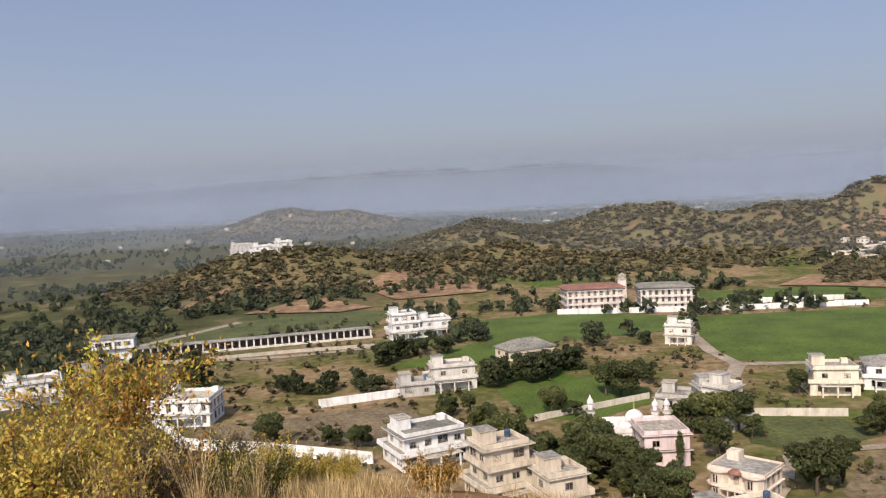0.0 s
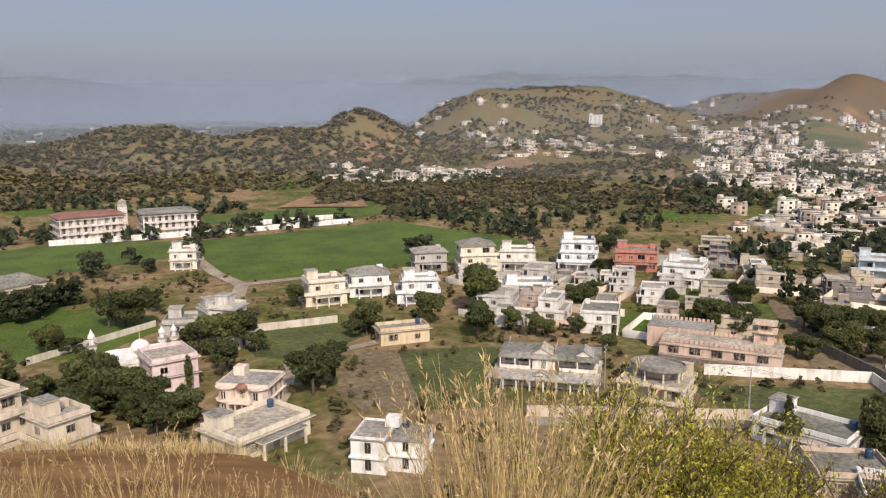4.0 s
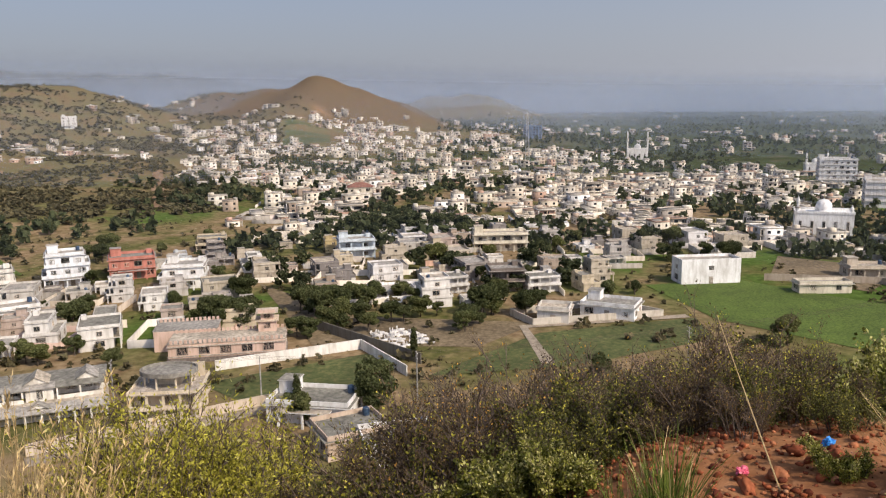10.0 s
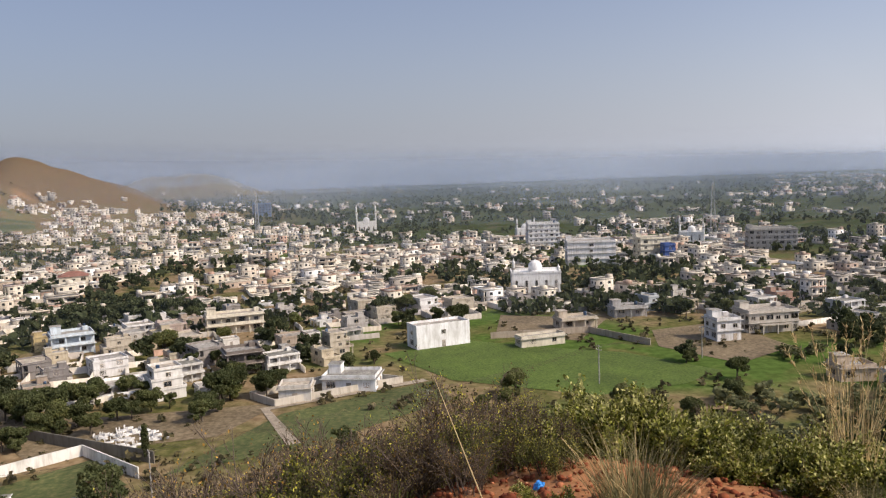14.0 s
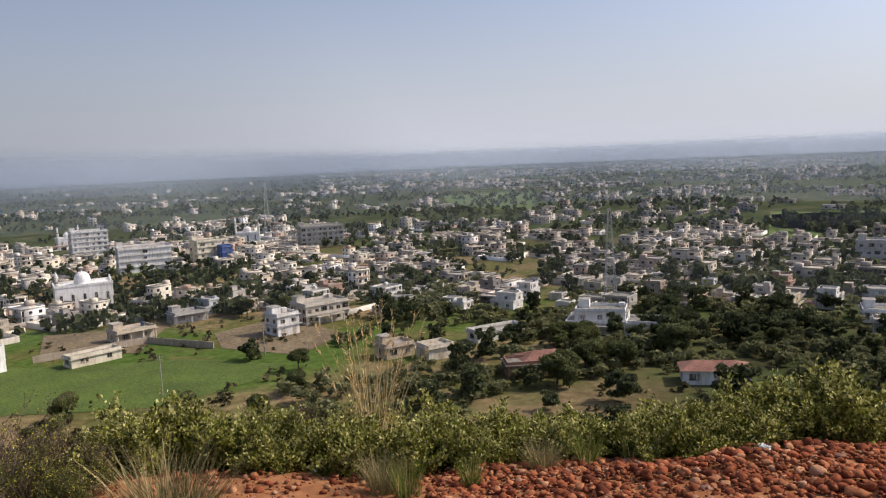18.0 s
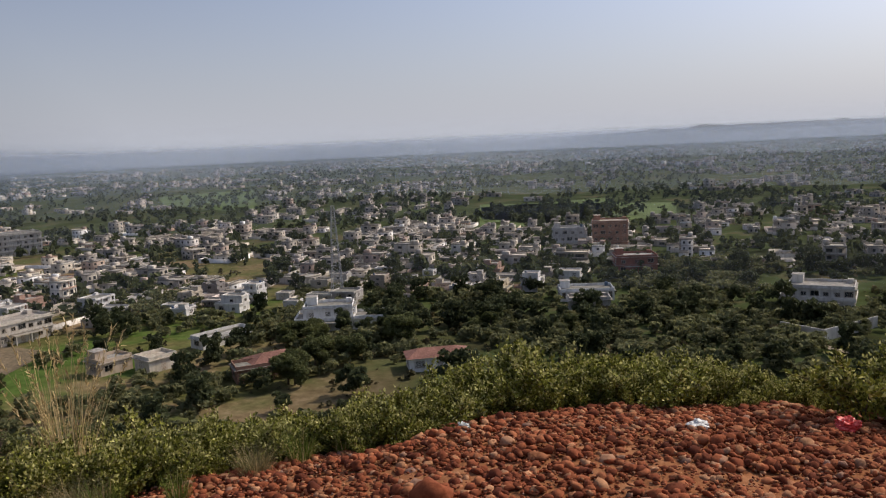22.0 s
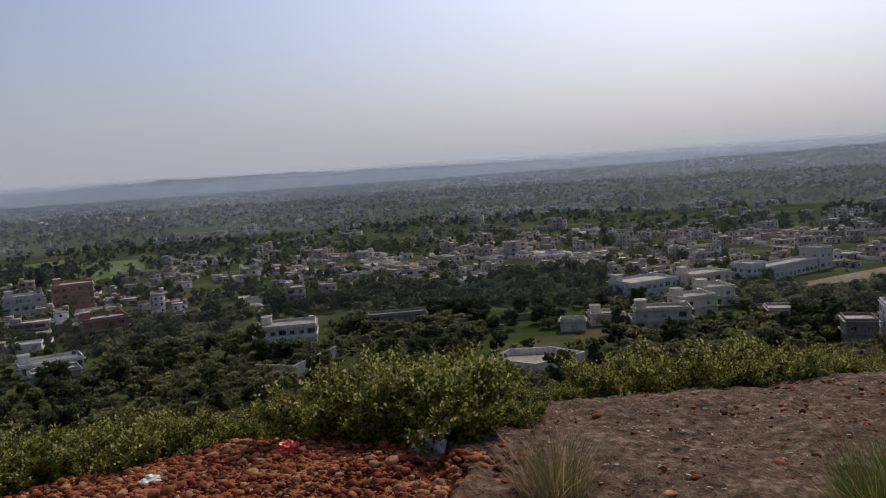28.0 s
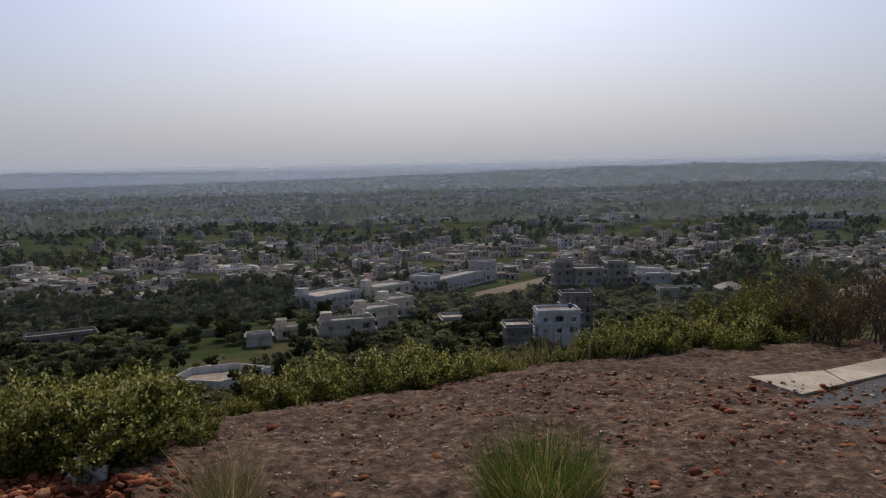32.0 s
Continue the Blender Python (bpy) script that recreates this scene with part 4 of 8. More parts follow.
def long_villa():
    root = new("house")
    box_part("lower_storey", root, M_WALL, -12, -5, -0.8, 12, 7, 3.2)
    box_part("floor_slab", root, M_ROOF, -12.3, -5.2, 3.2, 12.3, 7.3, 3.4)
    sloped(root, "verandah_roof", -13, 12.5, -8.4, 2.5, -5.2, 3.3, M_ROOF)
    for k in range(9):
        box_part("verandah_pillar", root, M_WALL, -12.6 + 3.05 * k, -8.1, -0.8, -12.25 + 3.05 * k, -7.75, 2.55)
    box_part("upper_storey", root, M_WALL, -11, 0.5, 3.4, 11.5, 7, 6.4)
    box_part("roof_slab", root, M_ROOF, -11.6, -0.2, 6.4, 12.1, 7.6, 6.6)
    box_part("centre_bay", root, M_WALL, -3.4, -2.6, 3.4, 1.8, 0.48, 6.1)
    sloped(root, "bay_roof", -3.8, 2.2, -3.2, 6.0, -0.22, 6.42, M_ROOF)
    for x0, x1 in ((-11, -3.8), (2.4, 11.5)):
        sloped(root, "balcony_roof", x0 - 0.3, x1 + 0.3, -3.0, 5.85, -0.22, 6.4, M_ROOF)
        box_part("balcony_wall", root, M_WALL, x0, -3.0, 3.42, x1, -2.8, 4.2)
        for k in range(3):
            x = x0 + (x1 - x0 - 0.3) * k / 2
            box_part("balcony_pillar", root, M_WALL, x, -2.95, 4.2, x + 0.3, -2.65, 5.9)
    gable(root, -1.5, -1.0, 4.5, 6.6, 2.2, 1.5)
    gable(root, 8.2, -1.0, 4.5, 6.6, 2.0, 1.4)
    gable(root, -0.8, -7.2, -5.3, 3.35, 1.6, 1.1)
    openings(root, [(W_BIG, -9 + 3.6 * k, -5, 0.9, 0) for k in range(6)] + [(W_BIG, x, 0.5, 4.1, 0) for x in (-9, -6, 5, 8.5)] + [(W_TALL, -0.8, -2.6, 3.7, 0)] + [(W_MESH, 12, y, 0.9, 90) for y in (-2.5, 1, 4.5)] + [(W_MESH, 11.5, y, 4.2, 90) for y in (2.2, 5)] + [(W_MESH, -12, y, 0.9, 270) for y in (-2.5, 1, 4.5)])
    colour(root, (0.80, 0.77, 0.70))
    return root


def oval_house():
    root = new("house")
    for s in range(2):
        z = 3.3 * s
        box_part("storey", root, M_WALL, -6.5, -3.2, z - (0.8 if s == 0 else 0.0), 6.5, 6, z + 3.1)
        box_part("floor_slab", root, M_FRAME, -7.2, -6.0, z + 3.1, 7.2, 6.6, z + 3.3)
        for k in range(5):
            box_part("pillar", root, M_WALL, -6.9 + 3.3 * k, -5.8, z - (0.8 if s == 0 else 0.0), -6.45 + 3.3 * k, -5.35, z + 3.1)
        if s:
            b = Build()
            ring(b, -7.1, -5.95, 7.1, 6.5, 3.3, 4.1)
            part("balcony_wall", b, M_WALL, root)
        openings(root, [(W_TALL, x, -3.2, z + 0.4, 0) for x in (-4.6, 0, 4.6)] + [(W_MESH, 6.5, y, z + 0.9, 90) for y in (-1, 3)] + [(W_MESH, -6.5, y, z + 0.9, 270) for y in (-1, 3)])
    b = Build()
    ring(b, -7.1, -5.9, 7.1, 6.5, 6.6, 7.2)
    part("parapet", b, M_WALL, root)
    b = Build()
    for n_, (r, z) in enumerate(((0.93, 9.1), (1.0, 9.15), (1.0, 10.1), (0.95, 10.1), (0.95, 9.6), (0.01, 9.6))):
        b.v += [(5.9 * r * math.cos(a), 0.5 + 4.4 * r * math.sin(a), z) for a in np.linspace(0, 2 * math.pi, 28, endpoint=False)]
        if n_:
            b.f += [(28 * (n_ - 1) + i, 28 * (n_ - 1) + (i + 1) % 28, 28 * n_ + (i + 1) % 28, 28 * n_ + i) for i in range(28)]
    b.f.append(tuple(range(27, -1, -1)))
    b.m = [0] * len(b.f)
    part("oval_roof", b, M_ROOF, root, "oval grey roof slab with a raised rim")
    for a in range(8):
        w_ = math.pi * (a + 0.5) / 4
        b = Build()
        b.tube((5.1 * math.cos(w_), 0.5 + 3.6 * math.sin(w_), 6.6), (5.1 * math.cos(w_), 0.5 + 3.6 * math.sin(w_), 9.12), 0.22, 0.22, 10)
        part("roof_column", b, M_WALL, root)
    box_part("roof_room", root, M_WALL, -2.4, 0.2, 6.6, 2.4, 3.4, 9.1)
    box_part("stair_tower", root, M_WALL, 3.4, 4.7, 6.6, 6.3, 6.0, 9.4)
    colour(root, (0.74, 0.64, 0.49))
    return root


def bay_house():
    """Cream and pink house with round bays and a curved balcony."""
    root = new("house")
    for s in range(2):
        z = 3.3 * s
        box_part("storey", root, M_WALL, -6.5, -4, z - (0.8 if s == 0 else 0.0), 6.5, 6.5, z + 3.1)
        for x in (-4.2, 4.2):
            b = Build()
            b.lathe(x, -4.0, ((0.02, z - (0.8 if s == 0 else 0)), (2.1, z - (0.8 if s == 0 else 0)), (2.1, z + 3.09), (0.02, z + 3.09)), 20)
            part("bay", b, M_WALL, root)
            b = Build()
            b.lathe(x, -4.0, ((0.02, z + 3.1), (2.7, z + 3.1), (2.7, z + 3.36), (0.02, z + 3.36)), 20)
            part("bay_slab", b, M_WALL, root)
        box_part("floor_slab", root, M_WALL, -7.1, -4.6, z + 3.12, 7.1, 7.1, z + 3.34)
    box_part("porch_slab", root, M_WALL, -3.0, -7.2, 2.9, 3.0, -4.62, 3.12)
    for x in (-2.7, -0.9, 0.9, 2.7):
        b = Build()
        b.tube((x, -6.9, -0.8), (x, -6.9, 2.9), 0.2, 0.17, 10)
        part("porch_column", b, M_WALL, root)
    b = Build()
    b.lathe(0, -4.4, ((1.6, 6.4), (1.62, 6.7), (0.9, 7.3), (0.02, 7.6)), 16)
    part("bow_canopy", b, M_TILE, root, "dark red bowed canopy")
    b = Build()
    ring(b, -6.9, -4.4, 6.9, 6.9, 6.66, 7.3)
    part("parapet", b, M_WALL, root)
    box_part("roof_deck", root, M_ROOF, -6.6, -4.1, 6.66, 6.6, 6.6, 6.8)
    box_part("stair_tower", root, M_WALL, -5.5, 3, 6.8, -2.5, 6.2, 9.0)
    openings(root, [(W_TALL, 0, -4, z, 0) for z in (0.3, 3.7)] + [(W_TALL, x, -6.08, z, 0) for x in (-4.2, 4.2) for z in (0.5, 3.8)] + [(W_TALL, 6.5, y, z, 90) for y in (-1.5, 1.5, 4.5) for z in (0.5, 3.8)] + [(W_MESH, -6.5, y, z, 270) for y in (-1.5, 3) for z in (0.8, 4.1)])
    colour(root, (0.80, 0.68, 0.58))
    return root


def box_house():
    """White house of two offset blocks with a belt course."""
    root = new("house")
    for x0, y0, x1, y1, h_ in ((-6.5, -5, 0, 4, 6.4), (0.02, -3, 6.5, 5, 5.9)):
        box_part("block", root, M_WALL, x0, y0, -0.8, x1, y1, h_)
        box_part("roof_slab", root, M_ROOF, x0 - 0.3, y0 - 0.3, h_, x1 + 0.3, y1 + 0.3, h_ + 0.18)
        box_part("belt", root, M_WALL, x0 - 0.35, y0 - 0.45, 2.9, x1 + 0.35, y1 + 0.2, 3.25)
        openings(root, [(W_TALL, (x0 + x1) / 2, y0, z, 0) for z in (0.6, 3.9)] + [(W_MESH, x1 if x1 > 3 else x0, (y0 + y1) / 2, z, 90 if x1 > 3 else 270) for z in (0.9, 4.1)])
    b = Build()
    ring(b, -6.5, -5, 0, 4, 6.58, 7.0)
    part("parapet", b, M_WALL, root)
    box_part("roof_hut", root, M_WALL, -1.8, 1.2, 6.58, 0.9, 3.9, 8.3)
    b = Build()
    b.lathe(1.8, 3.2, ((0.02, 6.08), (0.65, 6.08), (0.65, 7.2), (0.5, 7.4), (0.02, 7.5)), 14)
    part("water_tank", b, M_TANK, root, "blue plastic water tank")
    colour(root, WHITE)
    return root


for maker, x, y, turn, size_, scale_, label_ in ((long_villa, 106, 116, -6, 14, 0.87, "long cream villa with grey verandah roofs and small gables"), (oval_house, 112, 93, -14, 9, 0.86, "cream house with an oval roof slab on columns"),
                                         (bay_house, 51, 138, -24, 9, 0.74, "cream and pink house with round bays and balcony"), (box_house, 60, 101, -16, 8, 0.84, "white two-storey box house with dark windows")):
    root = maker()
    root.matrix_basis = pose(x, y, gz(x, y) + 0.1, 0, 0, math.degrees(math.atan2(-x, y)) + turn) @ Matrix.Scale(scale_, 4)
    tagged(root, label_, "house")
    TAKEN.append((x, y, size_))


# ---- landmarks ----
def put(root, x, y, turn, label, category, lift=0.0):
    az = math.degrees(math.atan2(-x, y))
    root.matrix_basis = pose(x, y, gz(x, y) + 0.1 + lift, 0, 0, az + turn)
    return tagged(root, label, category)


def dome_profile(r, z, squat=1.0):
    return [(r * math.cos(a), z + r * squat * math.sin(a)) for a in np.linspace(-0.35, 1.5, 10)] + [(r * 0.05, z + r * squat * 1.12), (r * 0.02, z + r * squat * 1.35)]


M_BRASS = mottled("dull_brass", (0.25, 0.18, 0.07), (0.38, 0.28, 0.11), (0.5, 0.38, 0.18), 6, 1, 0.5, 0, 0)


def minaret(root, x, y, h, r, mat):
    b = Build()
    b.lathe(x, y, ((r, -0.5), (r, h * 0.62), (r * 1.5, h * 0.64), (r * 1.5, h * 0.70), (r * 0.8, h * 0.71), (r * 0.8, h * 0.84), (r * 1.15, h * 0.86), (r, h * 0.92), (r * 0.5, h * 0.97), (0.03, h * 1.04)), 10)
    tower = part("minaret", b, mat, root)
    b = Build()
    b.lathe(x, y, ((r * 1.55, h * 0.70), (r * 1.7, h * 0.70), (r * 1.7, h * 0.745), (r * 1.55, h * 0.745)), 10)
    part("gallery_rail", b, M_FRAME, tower)


def mosque(w, dp, h, dome_r, towers, paint):
    root = new("mosque")
    box_part("prayer_hall", root, M_WALL, -w / 2, -dp / 2, -0.8, w / 2, dp / 2, h)
    r = Build()
    ring(r, -w / 2 - 0.2, -dp / 2 - 0.2, w / 2 + 0.2, dp / 2 + 0.2, h, h + 0.9)
    part("parapet", r, M_WALL, root)
    b = Build()
    b.lathe(0, 0, [(dome_r * 1.02, h), (dome_r * 1.02, h + 0.9), (dome_r * 0.94, h + 0.95)] + dome_profile(dome_r, h + 0.95 + dome_r * 0.36), 20)
    dome = part("dome", b, M_WALL, root, "white onion dome", smooth=True)
    b = Build()
    top = h + 0.95 + dome_r * 1.5
    b.lathe(0, 0, ((0.1, top), (0.22, top + 0.3), (0.08, top + 0.55), (0.16, top + 0.8), (0.02, top + 1.5)), 8)
    part("finial", b, M_BRASS, dome, "dull brass finial")
    for tx, ty, th in towers:
        minaret(root, tx, ty, th, 0.65, M_WALL)
    n = max(2, int(w / 4.2))
    for k in range(n):
        o = part("window", W_TALL, None, root)
        o.matrix_basis = pose(-w / 2 + w * (k + 0.5) / n, -dp / 2, 1.2, 0, 0, 0)
        o.scale = (0.9, 1.0, min(2.0, (h - 2.2) / 2.1))
    colour(root, paint)
    return root


put(mosque(12, 9, 4.2, 2.0, ((-9, 2, 10.5), (5.5, 5, 8.5), (8, 5, 8.5)), (0.82, 0.80, 0.78)), 39, 168, 10, "white domed mosque with slim minarets among trees", "mosque")
own(42, 159, 16, "pale pink hall with a grey roof", (0.76, 0.62, 0.62), 9, 10, 2, back=False, porch=False, tower=False, tank=False, every=4)
put(mosque(22, 14, 8.5, 3.2, ((-10, -6, 15), (10, -6, 12)), (0.86, 0.86, 0.85)), 360, -38, 4, "large white mosque with dome and arched front", "mosque")
put(mosque(16, 12, 6.5, 2.8, ((-8, -5, 18), (8, -5, 14)), (0.82, 0.82, 0.80)), 560, -170, 0, "white domed mosque in the town", "mosque")
put(mosque(18, 14, 9, 3.0, ((-9, -6, 26), (9, -6, 26)), (0.80, 0.78, 0.74)), 760, 80, 0, "town mosque with two tall minarets", "mosque")
put(mosque(14, 12, 7, 2.6, ((-7, -5, 16), (7, -5, 16)), (0.82, 0.82, 0.80)), 640, -60, 10, "white domed mosque between houses", "mosque")
for a in ((39, 168, 14), (360, -38, 18), (560, -170, 14), (760, 80, 14), (640, -60, 12)):
    TAKEN.append(a)


def palace(w, dp, roof):
    root = house(w, dp, 3, every=2.7, pane=W_TALL, porch=False, tower=False, tank=False, over=1.1, back=False, parapet=0.9)
    for k in range(int(w / 2.7) + 1):
        box_part("column", root, M_WALL, -w / 2 + k * w / int(w / 2.7) - 0.2, -dp / 2 - 1.0, -0.8, -w / 2 + k * w / int(w / 2.7) + 0.2, -dp / 2 - 0.6, 9.4)
    r = Build()
    e = 1.4
    r.v = [(-w / 2 - e, -dp / 2 - e, 10.5), (w / 2 + e, -dp / 2 - e, 10.5), (w / 2 + e, dp / 2 + e, 10.5), (-w / 2 - e, dp / 2 + e, 10.5), (-w / 2 + 2, -dp / 2 + 2, 11.6), (w / 2 - 2, -dp / 2 + 2, 11.6), (w / 2 - 2, dp / 2 - 2, 11.6), (-w / 2 + 2, dp / 2 - 2, 11.6)]
    r.f = [(0, 1, 5, 4), (1, 2, 6, 5), (2, 3, 7, 6), (3, 0, 4, 7), (4, 5, 6, 7), (3, 2, 1, 0)]
    r.m = [0] * 6
    part("tiled_roof", r, roof, root, "red tiled roof edge")
    root.name = "mansion"
    return root


m1 = palace(26, 16, M_TILE)
colour(m1, (0.82, 0.74, 0.70))
put(m1, 68, 370, 12, "white and pink colonnaded mansion with red roof", "mansion")
m2 = palace(22, 15, M_ROOF)
colour(m2, (0.82, 0.76, 0.72))
put(m2, 99, 360, 8, "white colonnaded mansion with grey roof terraces", "mansion")
tw = new("pavilion_tower")
box_part("shaft", tw, M_WALL, -2, -2, -0.5, 2, 2, 12)
b = Build()
b.lathe(0, 0, [(2.2, 12), (2.2, 12.8)] + dome_profile(2.0, 13.3), 16)
part("dome", b, M_ROOF, tw, "grey domed cap", smooth=True)
colour(tw, (0.76, 0.7, 0.66))
put(tw, 84, 377, 0, "pale square tower with a domed cap", "tower")
for a in ((68, 370, 18), (99, 360, 16), (84, 377, 4)):
    TAKEN.append(a)


def arcade(length, bays):
    root = new("arcade")
    # back wall coloured dark to give the shade under the roof
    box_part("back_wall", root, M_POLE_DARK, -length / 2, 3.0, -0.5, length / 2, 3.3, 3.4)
    box_part("roof_slab", root, M_ROOF, -length / 2 - 0.5, -2.2, 3.4, length / 2 + 0.5, 3.6, 3.7)
    box_part("plinth", root, M_WALL, -length / 2 - 0.5, -3.2, -0.8, length / 2 + 0.5, -1.6, 0.5)
    for k in range(bays + 1):
        x = -length / 2 + length * k / bays
        box_part("pillar", root, M_WALL, x - 0.3, -1.9, 0.3, x + 0.3, -1.4, 3.4)
    colour(root, (0.70, 0.66, 0.60))
    return root


ax0, ay0, ax1, ay1 = -122.0, 300.0, -32.0, 324.0
ar = arcade(math.hypot(ax1 - ax0, ay1 - ay0), 34)
ar.matrix_basis = pose((ax0 + ax1) / 2, (ay0 + ay1) / 2, 0.2, 0, 0, math.degrees(math.atan2(ay1 - ay0, ax1 - ax0)))
tagged(ar, "long open arcade of pale pillars edging the playground", "arcade")
stand = new("grandstand")
box_part("base", stand, M_WALL, -6, -4, -0.5, 6, 4, 4.2)
box_part("upper_hall", stand, M_WALL, -8, -5.5, 4.2, 7, 4, 8.0)
box_part("roof_slab", stand, M_ROOF, -8.5, -6, 8.0, 7.5, 4.5, 8.4)
for k in range(4):
    o = part("window", W_BIG, None, stand)
    o.matrix_basis = pose(-5.5 + 3.4 * k, -5.5, 5.2, 0, 0, 0)
colour(stand, WHITE)
put(stand, -128, 304, -8, "white grandstand building with sloping front", "grandstand")
TAKEN += [(-128, 304, 10)] + [(ax0 + (ax1 - ax0) * k / 9, ay0 + (ay1 - ay0) * k / 9, 8) for k in range(10)]


def merlons(root, x0, x1, y, z, step=1.1):
    n = int((x1 - x0) / step)
    for k in range(n):
        c = x0 + (k + 0.5) * (x1 - x0) / n
        box_part("merlon", root, M_WALL, c - 0.3, y - 0.12, z, c + 0.3, y + 0.12, z + 0.75)


fort = new("house")
box_part("front_range", fort, M_WALL, -12.5, -4.5, -0.8, 12.5, 4.5, 4.0)
box_part("plinth", fort, M_POLE_DARK, -12.8, -4.8, -0.9, 12.8, 4.8, 0.9)
box_part("cornice", fort, M_FRAME, -12.75, -4.75, 3.35, 12.75, 4.75, 3.6)
box_part("sill_band", fort, M_FRAME, -12.65, -4.65, 1.15, 12.65, 4.65, 1.4)
box_part("roof_slab", fort, M_ROOF, -12.6, -4.6, 4.0, 12.6, 4.6, 4.15)
box_part("back_range", fort, M_WALL, -17.0, 4.52, -0.8, -3.0, 12.5, 4.6)
box_part("back_roof", fort, M_ROOF, -17.2, 4.7, 4.6, -2.8, 12.7, 4.8)
merlons(fort, -12.3, 12.3, -4.4, 4.15, 1.0)
merlons(fort, -12.3, 12.3, 4.3, 4.15, 1.0)
merlons(fort, -17, -3, 12.4, 4.8, 1.0)
for k in range(5):
    o_ = part("window", W_BIG, None, fort)
    o_.matrix_basis = pose(-9.5 + 4.6 * k, -4.5, 1.6, 0, 0, 0)
for z, e in ((6.6, 0.6), (8.4, 0.5)):
    box_part("turret_slab", fort, M_FRAME, 6.5 - e, 1.5 - e, z, 10.5 + e, 5.5 + e, z + 0.2)
box_part("turret", fort, M_WALL, 6.5, 1.5, 4.15, 10.5, 5.5, 6.6)
box_part("turret_top", fort, M_WALL, 7.1, 2.1, 6.8, 9.9, 4.9, 8.4)
merlons(fort, 6.6, 10.4, 1.2, 8.6, 0.5)
for z in (4.9, 7.1):
    o_ = part("window", W_MESH, None, fort)
    o_.matrix_basis = pose(8.5, 1.5 if z < 6 else 2.1, z, 0, 0, 0)
colour(fort, (0.68, 0.50, 0.41))
put(fort, 146, 104, -6, "pink-brown crenellated house with a corner turret", "house")
TAKEN.append((146, 104, 15))


def mast(h, w):
    """A lattice mast: four legs, rings and cross bracing."""
    root = new("lattice_mast")
    at = lambda k, z: ((w / 2) * (1 - 0.75 * z / h) * (1 if k in (0, 1) else -1), (w / 2) * (1 - 0.75 * z / h) * (1 if k in (1, 2) else -1), z)
    for k in range(4):
        b = Build()
        b.tube(at(k, -0.5), at(k, h), 0.16, 0.1, 5)
        part("leg", b, M_STEEL, root)
    n = int(h / 2.4)
    b = Build()
    for i in range(n):
        z0, z1 = h * i / n, h * (i + 1) / n
        for k in range(4):
            b.tube(at(k, z0), at((k + 1) % 4, z1), 0.06, 0.06, 3, caps=False)
            b.tube(at(k, z1), at((k + 1) % 4, z1), 0.06, 0.06, 3, caps=False)
    tagged(part("bracing", b, M_STEEL, root), kind="stuff")
    for z, a in ((h * 0.93, 0.0), (h * 0.86, 2.0), (h * 0.93, 4.0)):
        b = Build()
        b.box(0.4, -0.15, z, 0.6, 0.15, z + 1.9)
        o = part("antenna", b, M_FRAME, root)
        o.matrix_basis = Matrix.Rotation(a, 4, "Z")
    return root


M_STEEL = mottled("galvanised_steel", (0.25, 0.25, 0.25), (0.4, 0.4, 0.4), (0.55, 0.55, 0.54), 3, 0.3, 0.5, 0, 0)
put(mast(34, 4.0), 212, -195, 10, "grey lattice telecom mast with antennas", "mast")
put(mast(40, 4.4), 620, -205, 10, "far lattice telecom mast", "mast")
put(mast(42, 4.0), 720, 175, 10, "tall lattice mast above the town", "mast")
put(mast(38, 4.4), -190, -900, 10, "far lattice mast on the plain", "mast")
put(mast(60, 5), -450, -1700, 10, "pair mast on the far rise", "mast")
put(mast(60, 5), -470, -1710, 10, "pair mast on the far rise", "mast")


# ---- boundary walls and lanes ----
def boundary(points, h, paint, label, th=0.25):
    root = new("boundary_wall")
    for (xa, ya), (xb, yb) in zip(points, points[1:]):
        n = max(1, int(math.hypot(xb - xa, yb - ya) / 12))
        for k in range(n):
            p, q = [(xa + (xb - xa) * f / n, ya + (yb - ya) * f / n) for f in (k, k + 1)]
            L = math.hypot(q[0] - p[0], q[1] - p[1])
            b = Build()
            b.box(0, -th / 2, -1.0, L, th / 2, h)
            o = part("wall_panel", b, M_WALL, root)
            o.matrix_basis = pose(p[0], p[1], min(gz(*p), gz(*q)) + 0.1, 0, 0, math.degrees(math.atan2(q[1] - p[1], q[0] - p[0])))
    colour(root, paint)
    return tagged(root, label, "wall")


boundary(((-77, 204), (-62, 181), (-40, 174), (-17, 164)), 2.6, WHITE, "long white boundary wall below the orchard")
boundary(((-36, 213), (-12, 222)), 2.2, WHITE, "white orchard wall")
boundary(((50, 358), (112, 346), (178, 333)), 2.4, WHITE, "white wall in front of the mansions")
boundary(((128, 362), (176, 350)), 2.4, WHITE, "white inner wall behind the field")
boundary(((135, 100), (158, 77), (144, 60)), 2.2, (0.82, 0.8, 0.75), "white wall round the lawn")
boundary(((90, 104), (120, 80), (128, 72)), 2.0, (0.66, 0.56, 0.45), "tan compound wall along the lane")
boundary(((116, 140), (90, 112)), 2.2, (0.36, 0.33, 0.28), "dark weathered wall beside the grass plot")
boundary(((172, 100), (152, 60)), 2.4, (0.22, 0.20, 0.16), "dark old wall beside the graveyard")
boundary(((188, 44), (206, 14), (214, 30), (196, 52), (188, 44)), 1.8, (0.6, 0.55, 0.47), "low wall round a bare yard")
boundary(((258, -12), (262, -45), (240, -60)), 2.0, (0.45, 0.38, 0.3), "brown wall behind the wheat field")
boundary(((-126, 292), (-100, 286), (-60, 296), (-28, 300)), 1.2, (0.50, 0.45, 0.37), "low pale retaining wall below the arcade")
